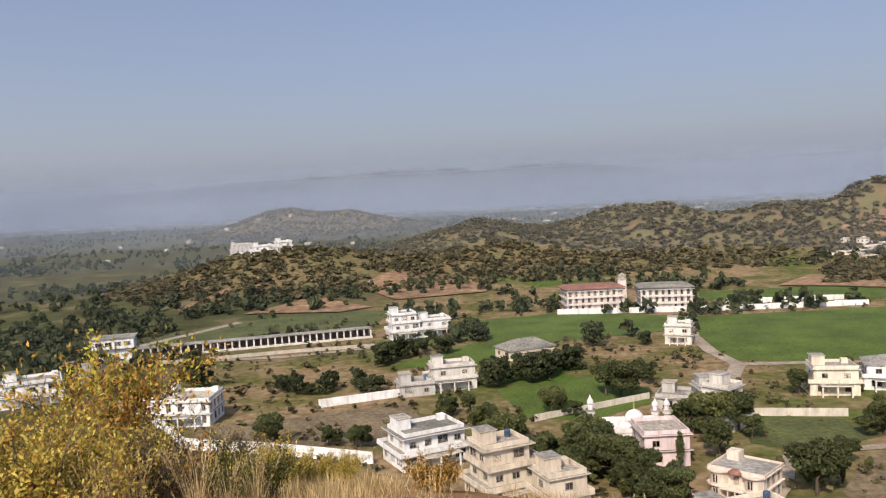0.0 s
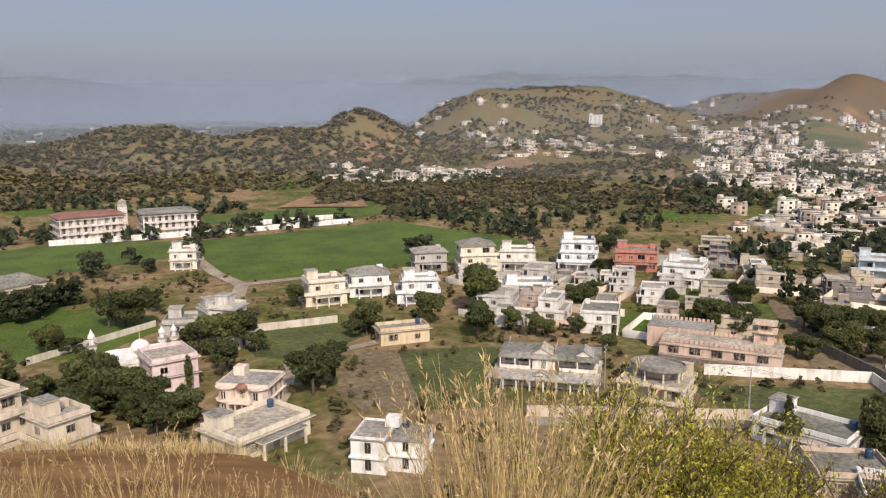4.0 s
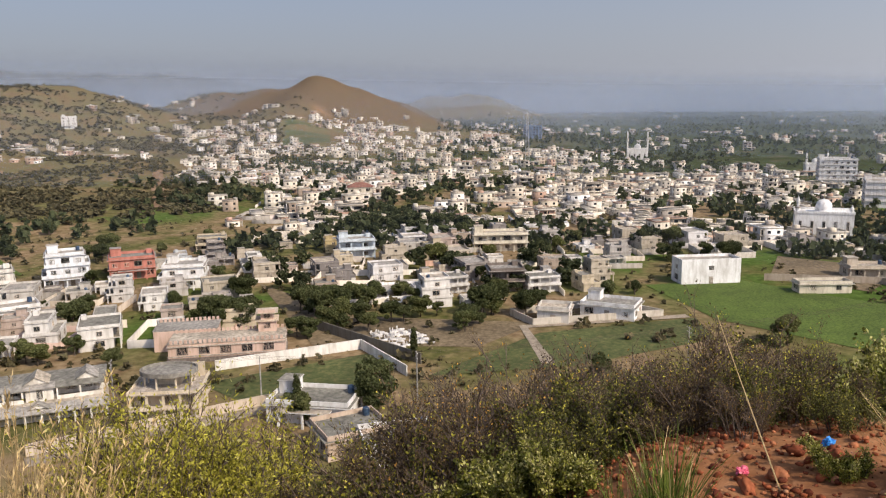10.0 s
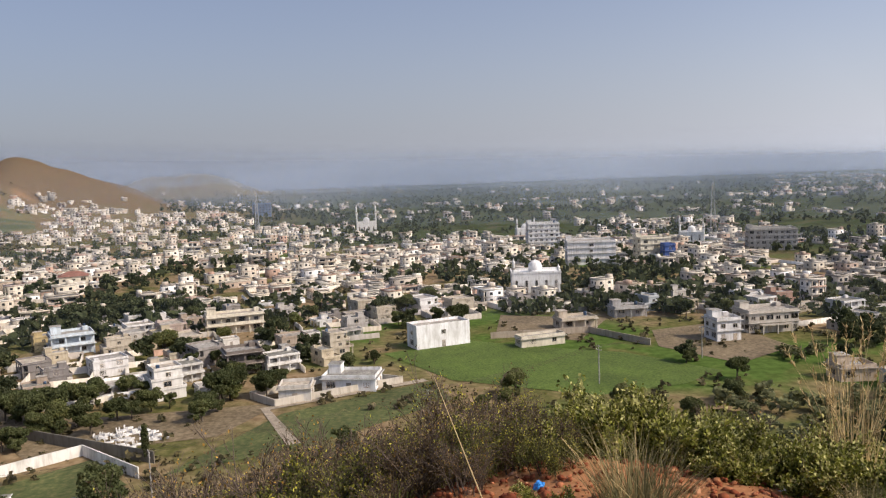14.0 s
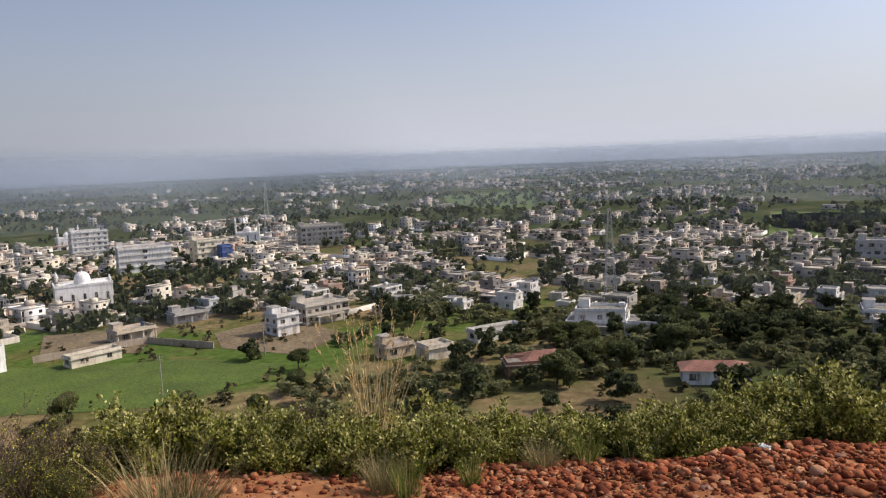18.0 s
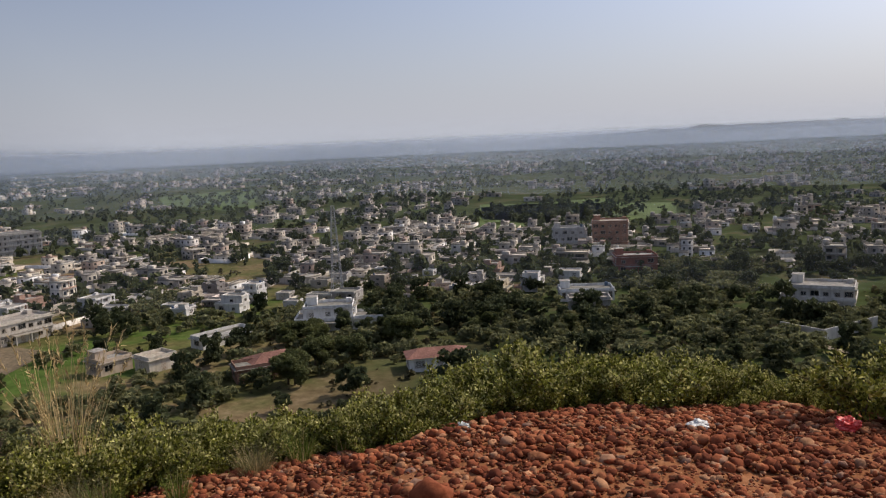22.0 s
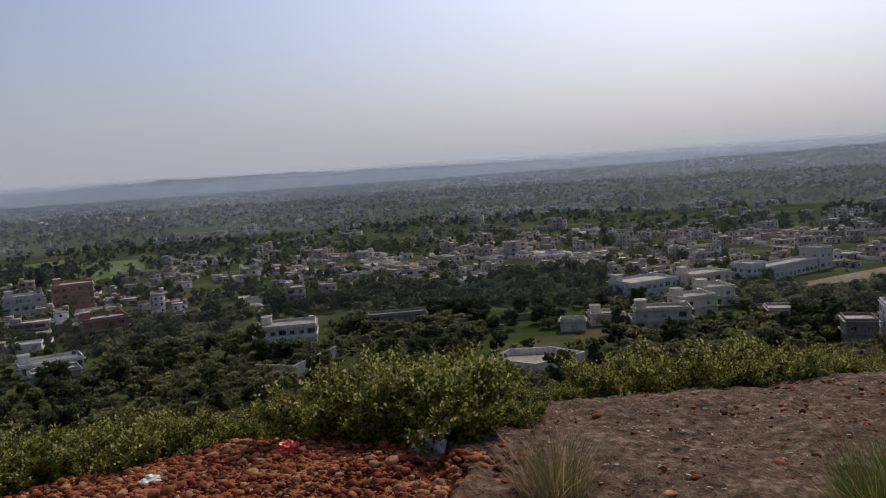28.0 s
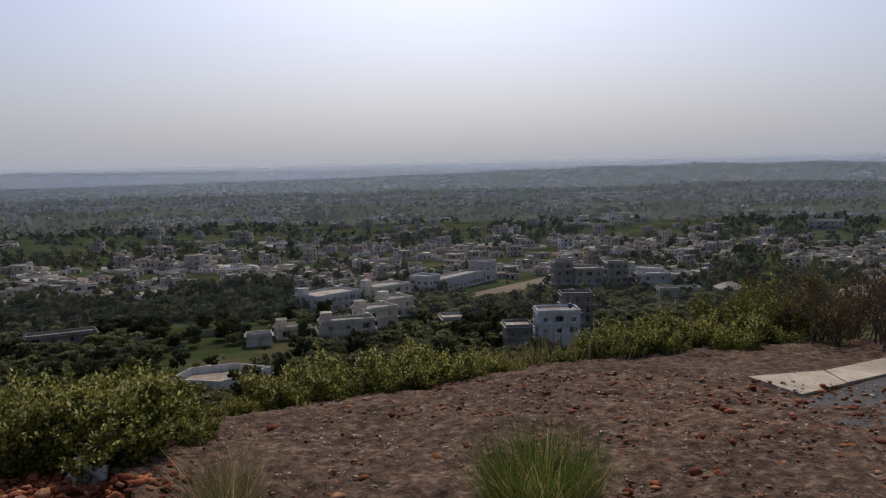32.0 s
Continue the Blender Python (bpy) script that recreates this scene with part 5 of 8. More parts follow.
boundary(((20, 190), (52, 206)), 1.6, (0.68, 0.62, 0.54), "pale lane wall beside the green plot")
boundary(((60, 172), (72, 186), (92, 182)), 1.8, (0.66, 0.6, 0.52), "yard wall with weeds")
boundary(((-8, -222), (-20, -222), (-28, -214), (-14, -204), (-2, -212), (-8, -222)), 2.4, (0.78, 0.76, 0.72), "white parapet wall round a flat pale roof")
TAKEN.append((-15, -213, 15))
sheet("yard", ((-8, -221), (-20, -221), (-27, -214), (-14, -205), (-3, -212)), M_ROAD, "pale bare yard inside a white wall", "yard", lift=0.7)
boundary(((44, -236), (52, -214), (64, -218)), 3.0, (0.6, 0.58, 0.54), "grey garden wall below the ornate villa")
boundary(((34, -267), (14, -262), (-8, -262)), 1.4, (0.55, 0.52, 0.47), "pale low wall along a lane under trees")
boundary(((-84, -238), (-98, -231), (-106, -246)), 1.8, (0.46, 0.43, 0.38), "grey garden wall with weeds along it")
boundary(((10, -272), (-20, -276)), 2.2, (0.4, 0.36, 0.3), "dark low sheds and wall")


def lane(points, width, mat, label):
    """A track along a line of places, draped over the land."""
    left, right = [], []
    for i, (x, y) in enumerate(points):
        a, b_ = points[max(0, i - 1)], points[min(len(points) - 1, i + 1)]
        dx, dy = b_[0] - a[0], b_[1] - a[1]
        L = math.hypot(dx, dy)
        left.append((x - dy / L * width / 2, y + dx / L * width / 2))
        right.append((x + dy / L * width / 2, y - dx / L * width / 2))
    return sheet("road", left + right[::-1], mat, label, "road", lift=0.2, step=8)


lane(((104, 338), (90, 290), (87, 262), (88, 240), (74, 211)), 4.5, M_ROAD, "winding pale dirt road from the fields to the mansions")
lane(((88, 240), (110, 238), (134, 234)), 4, M_ROAD, "pale track along the field's edge")
lane(((72, 214), (66, 190), (58, 172)), 4, M_ROAD, "dusty lane between houses")
lane(((50, 128), (60, 142), (68, 158), (92, 160)), 3.0, M_ROAD, "narrow footpath across the plots")
lane(((88, 102), (122, 76)), 4.0, M_ROAD, "dusty lane along a compound wall")
lane(((-126, 286), (-60, 288), (-20, 300)), 4, M_ROAD, "track below the arcade")
lane(((-150, 260), (-146, 290), (-132, 320), (-100, 380)), 5, M_ROAD, "curving dirt road past the grandstand")
lane(((160, 34), (186, 46), (208, 8)), 3.0, M_ROAD, "field path along the crop strip")
lane(((10, -170), (30, -200), (60, -212)), 3, M_ROAD, "dirt track up to the villa")
lane(((420, -270), (290, -250), (250, -280)), 9, M_ROAD, "wide pale street in the town")


# ---- cut banks on the hills, graveyard, utility poles ----
M_CUT = mottled("cut_earth", (0.14, 0.085, 0.045), (0.25, 0.155, 0.088), (0.37, 0.255, 0.16), 0.25, 0.04, 0.95, 0.8, 0.6)
for outline in (
    ((293.7, 595), (357, 647), (403, 632.6), (354, 592.7), (296.5, 575.7)),
    ((422, 552.8), (478, 574.5), (426.9, 457.9), (389.6, 474.5)),
    ((170.7, 406.6), (203.7, 441.3), (220.6, 401.4), (204.3, 365.8)),
    ((-104, 403), (-73, 444), (-38, 408), (-54, 396)),
    ((-50, 469), (-32, 507.5), (28, 481.7), (22.5, 445), (-27.6, 429.6)),
    ((484, 402), (406, 340), (328, 273.5), (332, 268), (411, 334), (488, 396)),
):
    sheet("cut_bank", outline, M_CUT, "bare orange-brown cut bank on the scrubby hillside", "cut bank", lift=0.7, step=7)
lane(((-147, 429), (-130, 467), (-110, 484)), 5, M_CUT, "brown dirt road climbing the hillside")

rng = random.Random(91)
GRAVES = ((169.6, 79.9), (176.8, 72.4), (167.6, 62.9), (158.6, 67.7))
slab = Build()
slab.box(-0.4, -0.9, -0.5, 0.4, 0.9, 0.25)
slab.box(-0.35, 0.8, -0.5, 0.35, 0.95, 0.95)
rows = []
while len(rows) < 70:
    x, y = rng.uniform(158, 178), rng.uniform(62, 81)
    if inside(x, y, GRAVES):
        rows.append((0, x, y, gz(x, y) + 0.12, 0.4 + rng.uniform(-0.15, 0.15), 1, 1, rng.uniform(0.7, 1.1)))
M_GRAVE = mottled("whitewash", (0.45, 0.43, 0.4), (0.62, 0.6, 0.57), (0.76, 0.75, 0.72), 2, 0.3)
ob = stamp("graves", [(np.array(slab.v), np.array(slab.f), np.array(slab.m))], rows, [M_GRAVE])
tagged(ob, "rows of low whitewashed graves in a grassy plot", "graveyard", kind="stuff")


def utility_pole(x, y, h, turn, label):
    root = new("utility_pole")
    b = Build()
    b.tube((0, 0, -0.6), (0, 0, h), 0.17, 0.10, 8)
    part("pole", b, M_POLE, root)
    for z in (h - 0.4, h - 1.3):
        b = Build()
        b.box(-1.0, -0.05, z, 1.0, 0.05, z + 0.1)
        part("crossarm", b, M_POLE, root)
        for s in (-0.9, 0, 0.9):
            b = Build()
            b.lathe(s, 0, ((0.03, z + 0.1), (0.06, z + 0.16), (0.035, z + 0.2), (0.06, z + 0.26), (0.001, z + 0.3)), 8)
            part("insulator", b, M_GRAVE, root)
    root.matrix_world = pose(x, y, gz(x, y), 0, 0, turn)
    return tagged(root, label, "utility pole", "poles of the power line")


M_POLE = mottled("pole_concrete", (0.2, 0.19, 0.18), (0.3, 0.29, 0.27), (0.42, 0.41, 0.39), 3, 0.4)
POLES = ((112, 106, 9), (121, 79.8, 9.5), (132.3, 53.1, 9.5), (166, 6, 9), (198.7, -36.5, 10), (222, -70, 9))
for i, (x, y, h) in enumerate(POLES):
    utility_pole(x, y, h, 30, "grey concrete utility pole with two crossarms")
for (x0, y0, h0), (x1, y1, h1) in zip(POLES, POLES[1:]):
    ob = new("power_cable")
    tagged(ob, "three dark wires sagging between utility poles", "power cable", "cables of the power line")
    for s in (-0.9, 0, 0.9):
        c, n = math.cos(math.radians(30)) * s, math.sin(math.radians(30)) * s
        b = Build()
        for k in range(9):
            u = k / 8
            p = (x0 + (x1 - x0) * u + c, y0 + (y1 - y0) * u + n, (gz(x0, y0) + h0 - 0.1) * (1 - u) + (gz(x1, y1) + h1 - 0.1) * u - 3.2 * u * (1 - u))
            b.v += [(p[0] + dx, p[1] - dx, p[2] + dz) for dx, dz in ((0.015, 0.0), (-0.008, 0.018), (-0.008, -0.018))]
            if k:
                for i in range(3):
                    j = (i + 1) % 3
                    b.f.append((3 * k - 3 + i, 3 * k - 3 + j, 3 * k + j, 3 * k + i))
                    b.m.append(0)
        part("wire", b, M_BARK, ob)


# ---- the rest of the town ----
TAKEN += [(192, 48, 15), (214, 44, 9)]


def density(az, d):
    """How built-up the land is, 0 to 1, by compass turn and distance."""
    if az > 60:
        az -= 360
    if d < 195:
        return 0.0
    if az > -22:
        return 0.0 if d < 850 else 0.03
    if az > -36:
        return (0.8 if 555 < d < 660 and az < -26 else 0.0) if d < 900 else 0.12
    if az > -52:
        return 0.85 if 195 < d < 300 else ((0.75 if az > -39.5 and 560 < d < 660 else 0.0) if d < 700 else (0.45 if d < 900 else 0.1))
    if az > -57:
        return 0.85 if d < 330 else (0.1 if d < 560 else (0.8 if d < 1150 else 0.1))
    if az > -66:
        return 0.85 if d < 330 else (0.55 if d < 420 else (0.95 if d < 1180 else 0.06))
    if az > -84:
        return (0.7 if d < (1150 if az > -75 else 850) else 0.1) if d < 1600 else 0.02
    if az > -112:
        return 0.85 if 300 < d < 800 else ((0.13 if d < 1500 else 0.04) if d >= 800 else 0.0)
    if az > -150:
        return (0.0 if d < 275 else 0.75) if d < 540 else 0.42
    if az > -172:
        return 0.0 if d < 330 else (0.5 if d < 480 else 0.42)
    return 0.0 if d < 360 else 0.42


def town_turn(x, y):
    base = 22 + 9 * math.sin(x * 0.004 + 1) + 9 * math.sin(y * 0.006)
    return base + rng.choice((0, 0, 90, 180, 270)) + rng.uniform(-4, 4)


def leafy_gap(x, y):
    """Where gardens and groves stand between the houses, above 0.25."""
    return noise.noise((x * 0.013, y * 0.013, 2.5)) + 0.4 * noise.noise((x * 0.04, y * 0.04, 3.5))


def buildable(x, y, d, az):
    """Keeps houses off the bare hilltops and out of the groves, and in clusters on the far plain."""
    if d > 300 and leafy_gap(x, y) > 0.3:
        return False
    cx, cy = polar(-61.8, 1350)
    if -61.6 < az < -55 and 1020 < d < 1260:
        return rng.random() < 0.8
    if math.hypot(x - cx, y - cy) < 170 or gz(x, y) > 66:
        return math.hypot(x - cx, y - cy) > 120 and rng.random() < 0.03
    if d > 640 and not -84 < az < -30:
        return noise.noise((x * 0.007, y * 0.007, 5)) + rng.uniform(-0.12, 0.12) > 0.02
    return True


near_spots, far_spots = [], []
for grid, lo, hi, jit in ((12.6, 195, 560, 2.8), (17.5, 560, 2900, 5.0)):
    n = int(hi / grid) + 1
    for i in range(-n, n):
        for j in range(-n, n):
            x, y = i * grid + rng.uniform(-jit, jit) + (j % 2) * 4, j * grid + rng.uniform(-jit, jit)
            d, az = math.hypot(x, y), math.degrees(math.atan2(-x, y))
            if lo <= d < hi and not 60 < az < 125 and rng.random() < density(az, d) * (1.0 if d < 1600 else 0.5) and is_free(x, y, 4) and buildable(x, y, d, az):
                (near_spots if d < 330 else far_spots).append((x, y, d, az))
near_spots.sort(key=lambda s: s[2])
count = 0
for x, y, d, az in near_spots:
    if count < 185 and is_free(x, y, 4):
        put_house(4 if rng.random() < 0.05 else rng.choice((0, 1, 2, 2, 3, 3, 5, 6, 6, 7)), x, y, town_turn(x, y))
        count += 1
    elif is_free(x, y, 4):
        far_spots.append((x, y, d, az))


def far_form(blocks, head=True):
    """A far house of joined blocks: x0, y0, x1, y1, storeys, verandah depth; roof slabs, parapets, windows, verandah pillars, a stair head."""
    b = Build()
    h = 3.05
    for n_, (x0, y0, x1, y1, storeys, deep) in enumerate(blocks):
        top = storeys * h
        b.box(x0, y0 + deep, -4, x1, y1, top)
        for s in range(storeys):
            last = s == storeys - 1
            if last or deep:
                b.box(x0 - 0.15, y0 - 0.15, (s + 1) * h - 0.02, x1 + 0.15, y1 + 0.15, (s + 1) * h + 0.14, 1 if last else 0)
            if deep:
                for k in range(3):
                    px = x0 + (x1 - x0 - 0.35) * k / 2
                    b.box(px, y0, s * h if s else -4, px + 0.35, y0 + 0.35, (s + 1) * h)
                if s:
                    b.box(x0, y0 - 0.1, s * h, x1, y0, s * h + 0.8)
            z = s * h + 0.9
            m = max(1, int((x1 - x0) / 3.8))
            for k in range(m):
                c = x0 + (x1 - x0) * (k + 0.5) / m
                w = 0.6 + 0.35 * ((k + s + n_) % 3)
                low = z - (0.85 if k % 3 == 1 else 0)
                f = y0 + deep - 0.04
                b.face(((c - w, f, low), (c + w, f, low), (c + w, f, z + 1.35), (c - w, f, z + 1.35)), 2)
                b.face(((c + 0.7, y1 + 0.04, z), (c - 0.7, y1 + 0.04, z), (c - 0.7, y1 + 0.04, z + 1.3), (c + 0.7, y1 + 0.04, z + 1.3)), 2)
            m = max(1, int((y1 - y0) / 4.4))
            for k in range(m):
                c = y0 + deep + (y1 - y0 - deep) * (k + 0.5) / m
                for x, e in ((x1 + 0.04, 0.7), (x0 - 0.04, -0.7)):
                    b.face(((x, c - e, z), (x, c + e, z), (x, c + e, z + 1.3), (x, c - e, z + 1.3)), 2)
        ring(b, x0, y0, x1, y1, top + 0.14, top + 0.7)
    x0, y0, x1, y1, storeys = blocks[0][:5]
    top = storeys * h + 0.14
    if head:
        b.box(x0 + 0.3, y1 - 3.2, top, x0 + 2.9, y1 - 0.2, top + 2.1)
    else:
        b.box(x1 - 1.9, y1 - 1.6, top, x1 - 0.6, y1 - 0.5, top + 1.2)
    V = np.array(b.v)
    return V, np.array(b.f), np.array(b.m)


FORMS = [far_form(((-5, -4.5, 5, 4.5, 1, 1.6),)), far_form(((-5.5, -2, 3, 5, 2, 0), (-5.5, -5.5, 5.5, -2.02, 1, 0))), far_form(((-4.5, -4.5, 4.5, 4.5, 3, 1.4), (4.52, -4.5, 8, 2, 1, 0))), far_form(((-8, -3.5, 3, 4, 1, 1.5), (3.02, -5.5, 8, 4, 1, 0)), False),
         far_form(((-6, -5, 1, 5, 2, 1.6), (1.02, -3, 7, 5, 1, 0))), far_form(((-4, -3.5, 4, 3.5, 1, 0),), False), far_form(((-9, -3, 9, 3, 1, 1.5),), False), far_form(((-5, -5, 5, 5, 2, 1.8),)), far_form(((-6.5, -5.5, -2, 5.5, 1, 0), (-1.98, 1, 6.5, 5.5, 1, 1.3)), False)]
rows_ = []
for x, y, d, az in far_spots:
    k = 2 if rng.random() < 0.05 else rng.choice((0, 0, 1, 3, 4, 5, 5, 6, 7, 8, 8))
    rows_.append((k, x, y, gz(x, y), radians(town_turn(x, y)), rng.uniform(0.6, 1.02) + (0.45 if rng.random() < 0.15 else 0), rng.uniform(0.6, 1.05), rng.uniform(0.72, 0.95)))
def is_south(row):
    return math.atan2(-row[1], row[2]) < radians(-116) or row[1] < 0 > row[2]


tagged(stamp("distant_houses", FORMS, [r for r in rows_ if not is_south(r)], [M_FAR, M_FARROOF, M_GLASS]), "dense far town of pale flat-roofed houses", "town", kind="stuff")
# southern houses get the palette darkened for their shaded faces
tagged(stamp("distant_houses", FORMS, [r for r in rows_ if is_south(r)], [M_SOUTH_SHADED, M_FARROOF, M_GLASS]), "far grey and tan flat-roofed houses among trees, darkened for shaded walls", "town", kind="stuff")

# yard walls among the houses
wall_form = Build()
ring(wall_form, -8.5, -9.5, 8.5, 8.5, -3, 1.9, 0.25)
half = Build()
half.box(-9, -9.2, -3, 9, -8.95, 1.9)
WALLS = [(np.array(wall_form.v), np.array(wall_form.f), np.zeros(len(wall_form.f), dtype=int)), (np.array(half.v), np.array(half.f), np.zeros(6, dtype=int))]
rows_ = []
for x, y, d, az in near_spots + [s for s in far_spots if s[2] < 620]:
    if rng.random() < 0.55:
        a = radians(22 + 90 * rng.randrange(4) + rng.uniform(-5, 5))
        rows_.append((rng.randrange(2), x + rng.uniform(-1, 1), y + rng.uniform(-1, 1), gz(x, y), a, rng.uniform(0.8, 1.1), rng.uniform(0.8, 1.1), rng.uniform(0.8, 1.1)))
tagged(stamp("yard_walls", WALLS, rows_, [M_FAR]), "plastered yard walls between the town houses", "wall", kind="stuff")


# ---- trees ----
def leaf_cloud(lobes, count, size, seed, flat=0.7):
    """Leaf sprays as small bent quads spread through uneven lobes; lobes: x, y, z, radius."""
    r = np.random.default_rng(seed)
    w = np.array([l[3] ** 2 for l in lobes])
    pick = r.choice(len(lobes), count, p=w / w.sum())
    L = np.array(lobes)[pick]
    dirs = r.normal(size=(count, 3))
    dirs /= np.linalg.norm(dirs, axis=1)[:, None]
    rad = r.uniform(0.55, 1.05, count)
    c = L[:, :3] + dirs * (L[:, 3] * rad)[:, None] * np.array((1, 1, flat))
    up = dirs * 0.6 + r.normal(size=(count, 3)) * 0.7
    up /= np.linalg.norm(up, axis=1)[:, None]
    side = np.cross(up, r.normal(size=(count, 3)))
    side /= np.linalg.norm(side, axis=1)[:, None]
    fwd = np.cross(up, side)
    s = size * r.uniform(0.6, 1.4, count)[:, None]
    v = np.stack([c - side * s - fwd * s * 0.6, c + side * s * 0.2 - fwd * s + up * s * 0.25, c + side * s + fwd * s * 0.6, c - side * s * 0.3 + fwd * s + up * s * 0.2], 1).reshape(-1, 3)
    f = np.arange(count * 4).reshape(-1, 4)
    return v, f, np.zeros(count, dtype=int)


def crown_lobes(height, spread, n, seed, low=0.35):
    r = random.Random(seed)
    out = [(0, 0, height * 0.72, spread * 0.5)]
    for i in range(n):
        a, q = r.uniform(0, 6.28), r.uniform(0.3, 0.75) * spread
        out.append((math.cos(a) * q, math.sin(a) * q, height * r.uniform(low, 0.9), spread * r.uniform(0.22, 0.42)))
    return out


def tree_proto(height, spread, n, seed, leaves, size, mat):
    root = new("tree")
    lobes = crown_lobes(height, spread, n, seed, 0.28)
    tr = Build()
    tr.tube((0, 0, -0.5), (0.1, 0.05, height * 0.45), height * 0.035, height * 0.022, 7)
    for x, y, z, rr in lobes[1:6]:
        tr.tube((0.05, 0.03, height * 0.3), (x * 0.8, y * 0.8, z), height * 0.018, height * 0.006, 5)
    part("trunk", tr, M_BARK, root)
    v, f, mi = leaf_cloud(lobes, leaves, size, seed)
    cr = stamp("crown", [(v, f, mi)], [(0, 0, 0, 0, 0, 1, 1, 1)], [mat])
    cr.parent = root
    return root


TREES = [tree_proto(7, 3.6, 11, 1, 3400, 0.21, M_LEAF), tree_proto(9, 4.2, 13, 2, 4200, 0.23, M_LEAF), tree_proto(5, 2.6, 10, 3, 2400, 0.18, M_LEAF), tree_proto(8, 5.0, 15, 4, 4600, 0.23, M_LEAF)]
tree_used = set()


def put_tree(k, x, y, scale=1.0, label="", grp="town trees"):
    m = pose(x, y, gz(x, y), 0, 0, rng.uniform(0, 360)) @ Matrix.Scale(scale, 4)
    root = TREES[k]
    if k in tree_used:
        t_ = copy_thing(root, Matrix.Identity(4))
    else:
        tree_used.add(k)
        t_ = root
    t_.matrix_basis = m
    return tagged(t_, label or "broad dark green tree with an uneven crown", "tree", grp)


def grove(x, y, n, r, s):
    """n trees of about scale s within r metres of a place."""
    for _ in range(n):
        a, q = rng.uniform(0, 6.28), math.sqrt(rng.random()) * r
        px, py, size = x + math.cos(a) * q, y + math.sin(a) * q, s * (1.12 if y > 0 else 1.0) * rng.uniform(0.78, 1.15)
        if math.hypot(px, py) < 226:
            put_tree(rng.randrange(4), px, py, size)
        else:
            WOODS.append((rng.randrange(3), px, py, gz(px, py), rng.uniform(0, 6.28), size, size, size * rng.uniform(0.85, 1.1)))


WOODS = []


# orchard, mosque garden and field trees to the north
for g in ((15, 227, 3, 4, 1.0), (23, 230, 3, 4, 1.05), (29, 238, 3, 4, 1.0), (38, 245, 2, 4, 0.9), (44, 209, 3, 4, 1.1), (28, 195, 3, 4, 0.7), (56, 222, 1, 1, 0.9), (55, 283, 2, 4, 0.9), (67, 278, 3, 5, 0.6),
          (18, 157, 3, 4, 0.9), (23, 161, 3, 4, 0.9), (28, 156, 4, 4, 0.95), (31, 149, 4, 4, 0.95), (22, 147, 3, 4, 0.8), (33, 142, 4, 5, 0.85)):
    grove(*g)
for g in ((13, 172, 2, 3, 0.8), (8, 185, 3, 4, 0.7), (0, 196, 4, 6, 0.7), (-22, 267, 3, 5, 0.8), (-15, 275, 4, 5, 0.8), (-5, 283, 4, 5, 0.8), (8, 312, 3, 5, 0.8), (12, 300, 3, 4, 0.7), (-41, 180, 2, 2, 0.75), (-27, 178, 2, 2, 0.7), (-21, 175, 2, 2, 0.7),
          (-78, 242, 1, 1, 0.9), (-52, 237, 3, 6, 0.6), (-39, 227, 4, 6, 0.6), (-25, 231, 4, 6, 0.6)):
    grove(*g)
for g in ((91, 167, 2, 2, 0.9), (111, 166, 2, 3, 0.9), (127, 168, 1, 0, 1.35), (113, 149, 1, 0, 1.1), (63, 136, 1, 0, 0.95), (55, 174, 3, 4, 1.0), (64, 172, 2, 3, 1.0), (53, 158, 1, 1, 0.9), (37, 136, 4, 5, 0.8), (90, 203, 1, 1, 0.9), (30, 153, 3, 5, 0.9), (219, 251, 3, 8, 0.7),
          (133, 352, 4, 7, 0.7), (162, 251, 3, 4, 0.8), (78, 150, 2, 3, 0.5)):
    grove(*g)
# gardens to the east
for g in ((159, 121, 4, 5, 0.9), (163, 113, 3, 4, 0.85), (160, 95, 3, 4, 0.7), (178, 98, 4, 7, 0.8), (302, 139, 7, 12, 1.0), (310, 122, 7, 12, 1.0), (327, 138, 6, 12, 1.0), (321, 113, 5, 10, 0.9), (178, 61, 2, 3, 0.6), (197, 58, 4, 5, 0.8), (118, 69, 2, 3, 0.6),
          (126, 61, 3, 4, 0.8), (174, 87, 3, 4, 0.7), (201, 48, 3, 5, 0.7), (304, 28, 3, 4, 1.0), (412, 172, 5, 12, 0.9)):
    grove(*g)
for g in ((186, 66, 4, 9, 0.6), (196, 84, 4, 9, 0.7), (176, 78, 3, 6, 0.6), (192, 104, 5, 10, 0.7), (206, 120, 4, 8, 0.7), (168, 92, 3, 5, 0.6), (222, 64, 4, 8, 0.7), (238, 44, 3, 6, 0.7), (250, 90, 4, 10, 0.8), (228, 140, 5, 12, 0.8), (264, 64, 3, 6, 0.8), (280, 20, 3, 6, 0.8)):
    grove(*g)
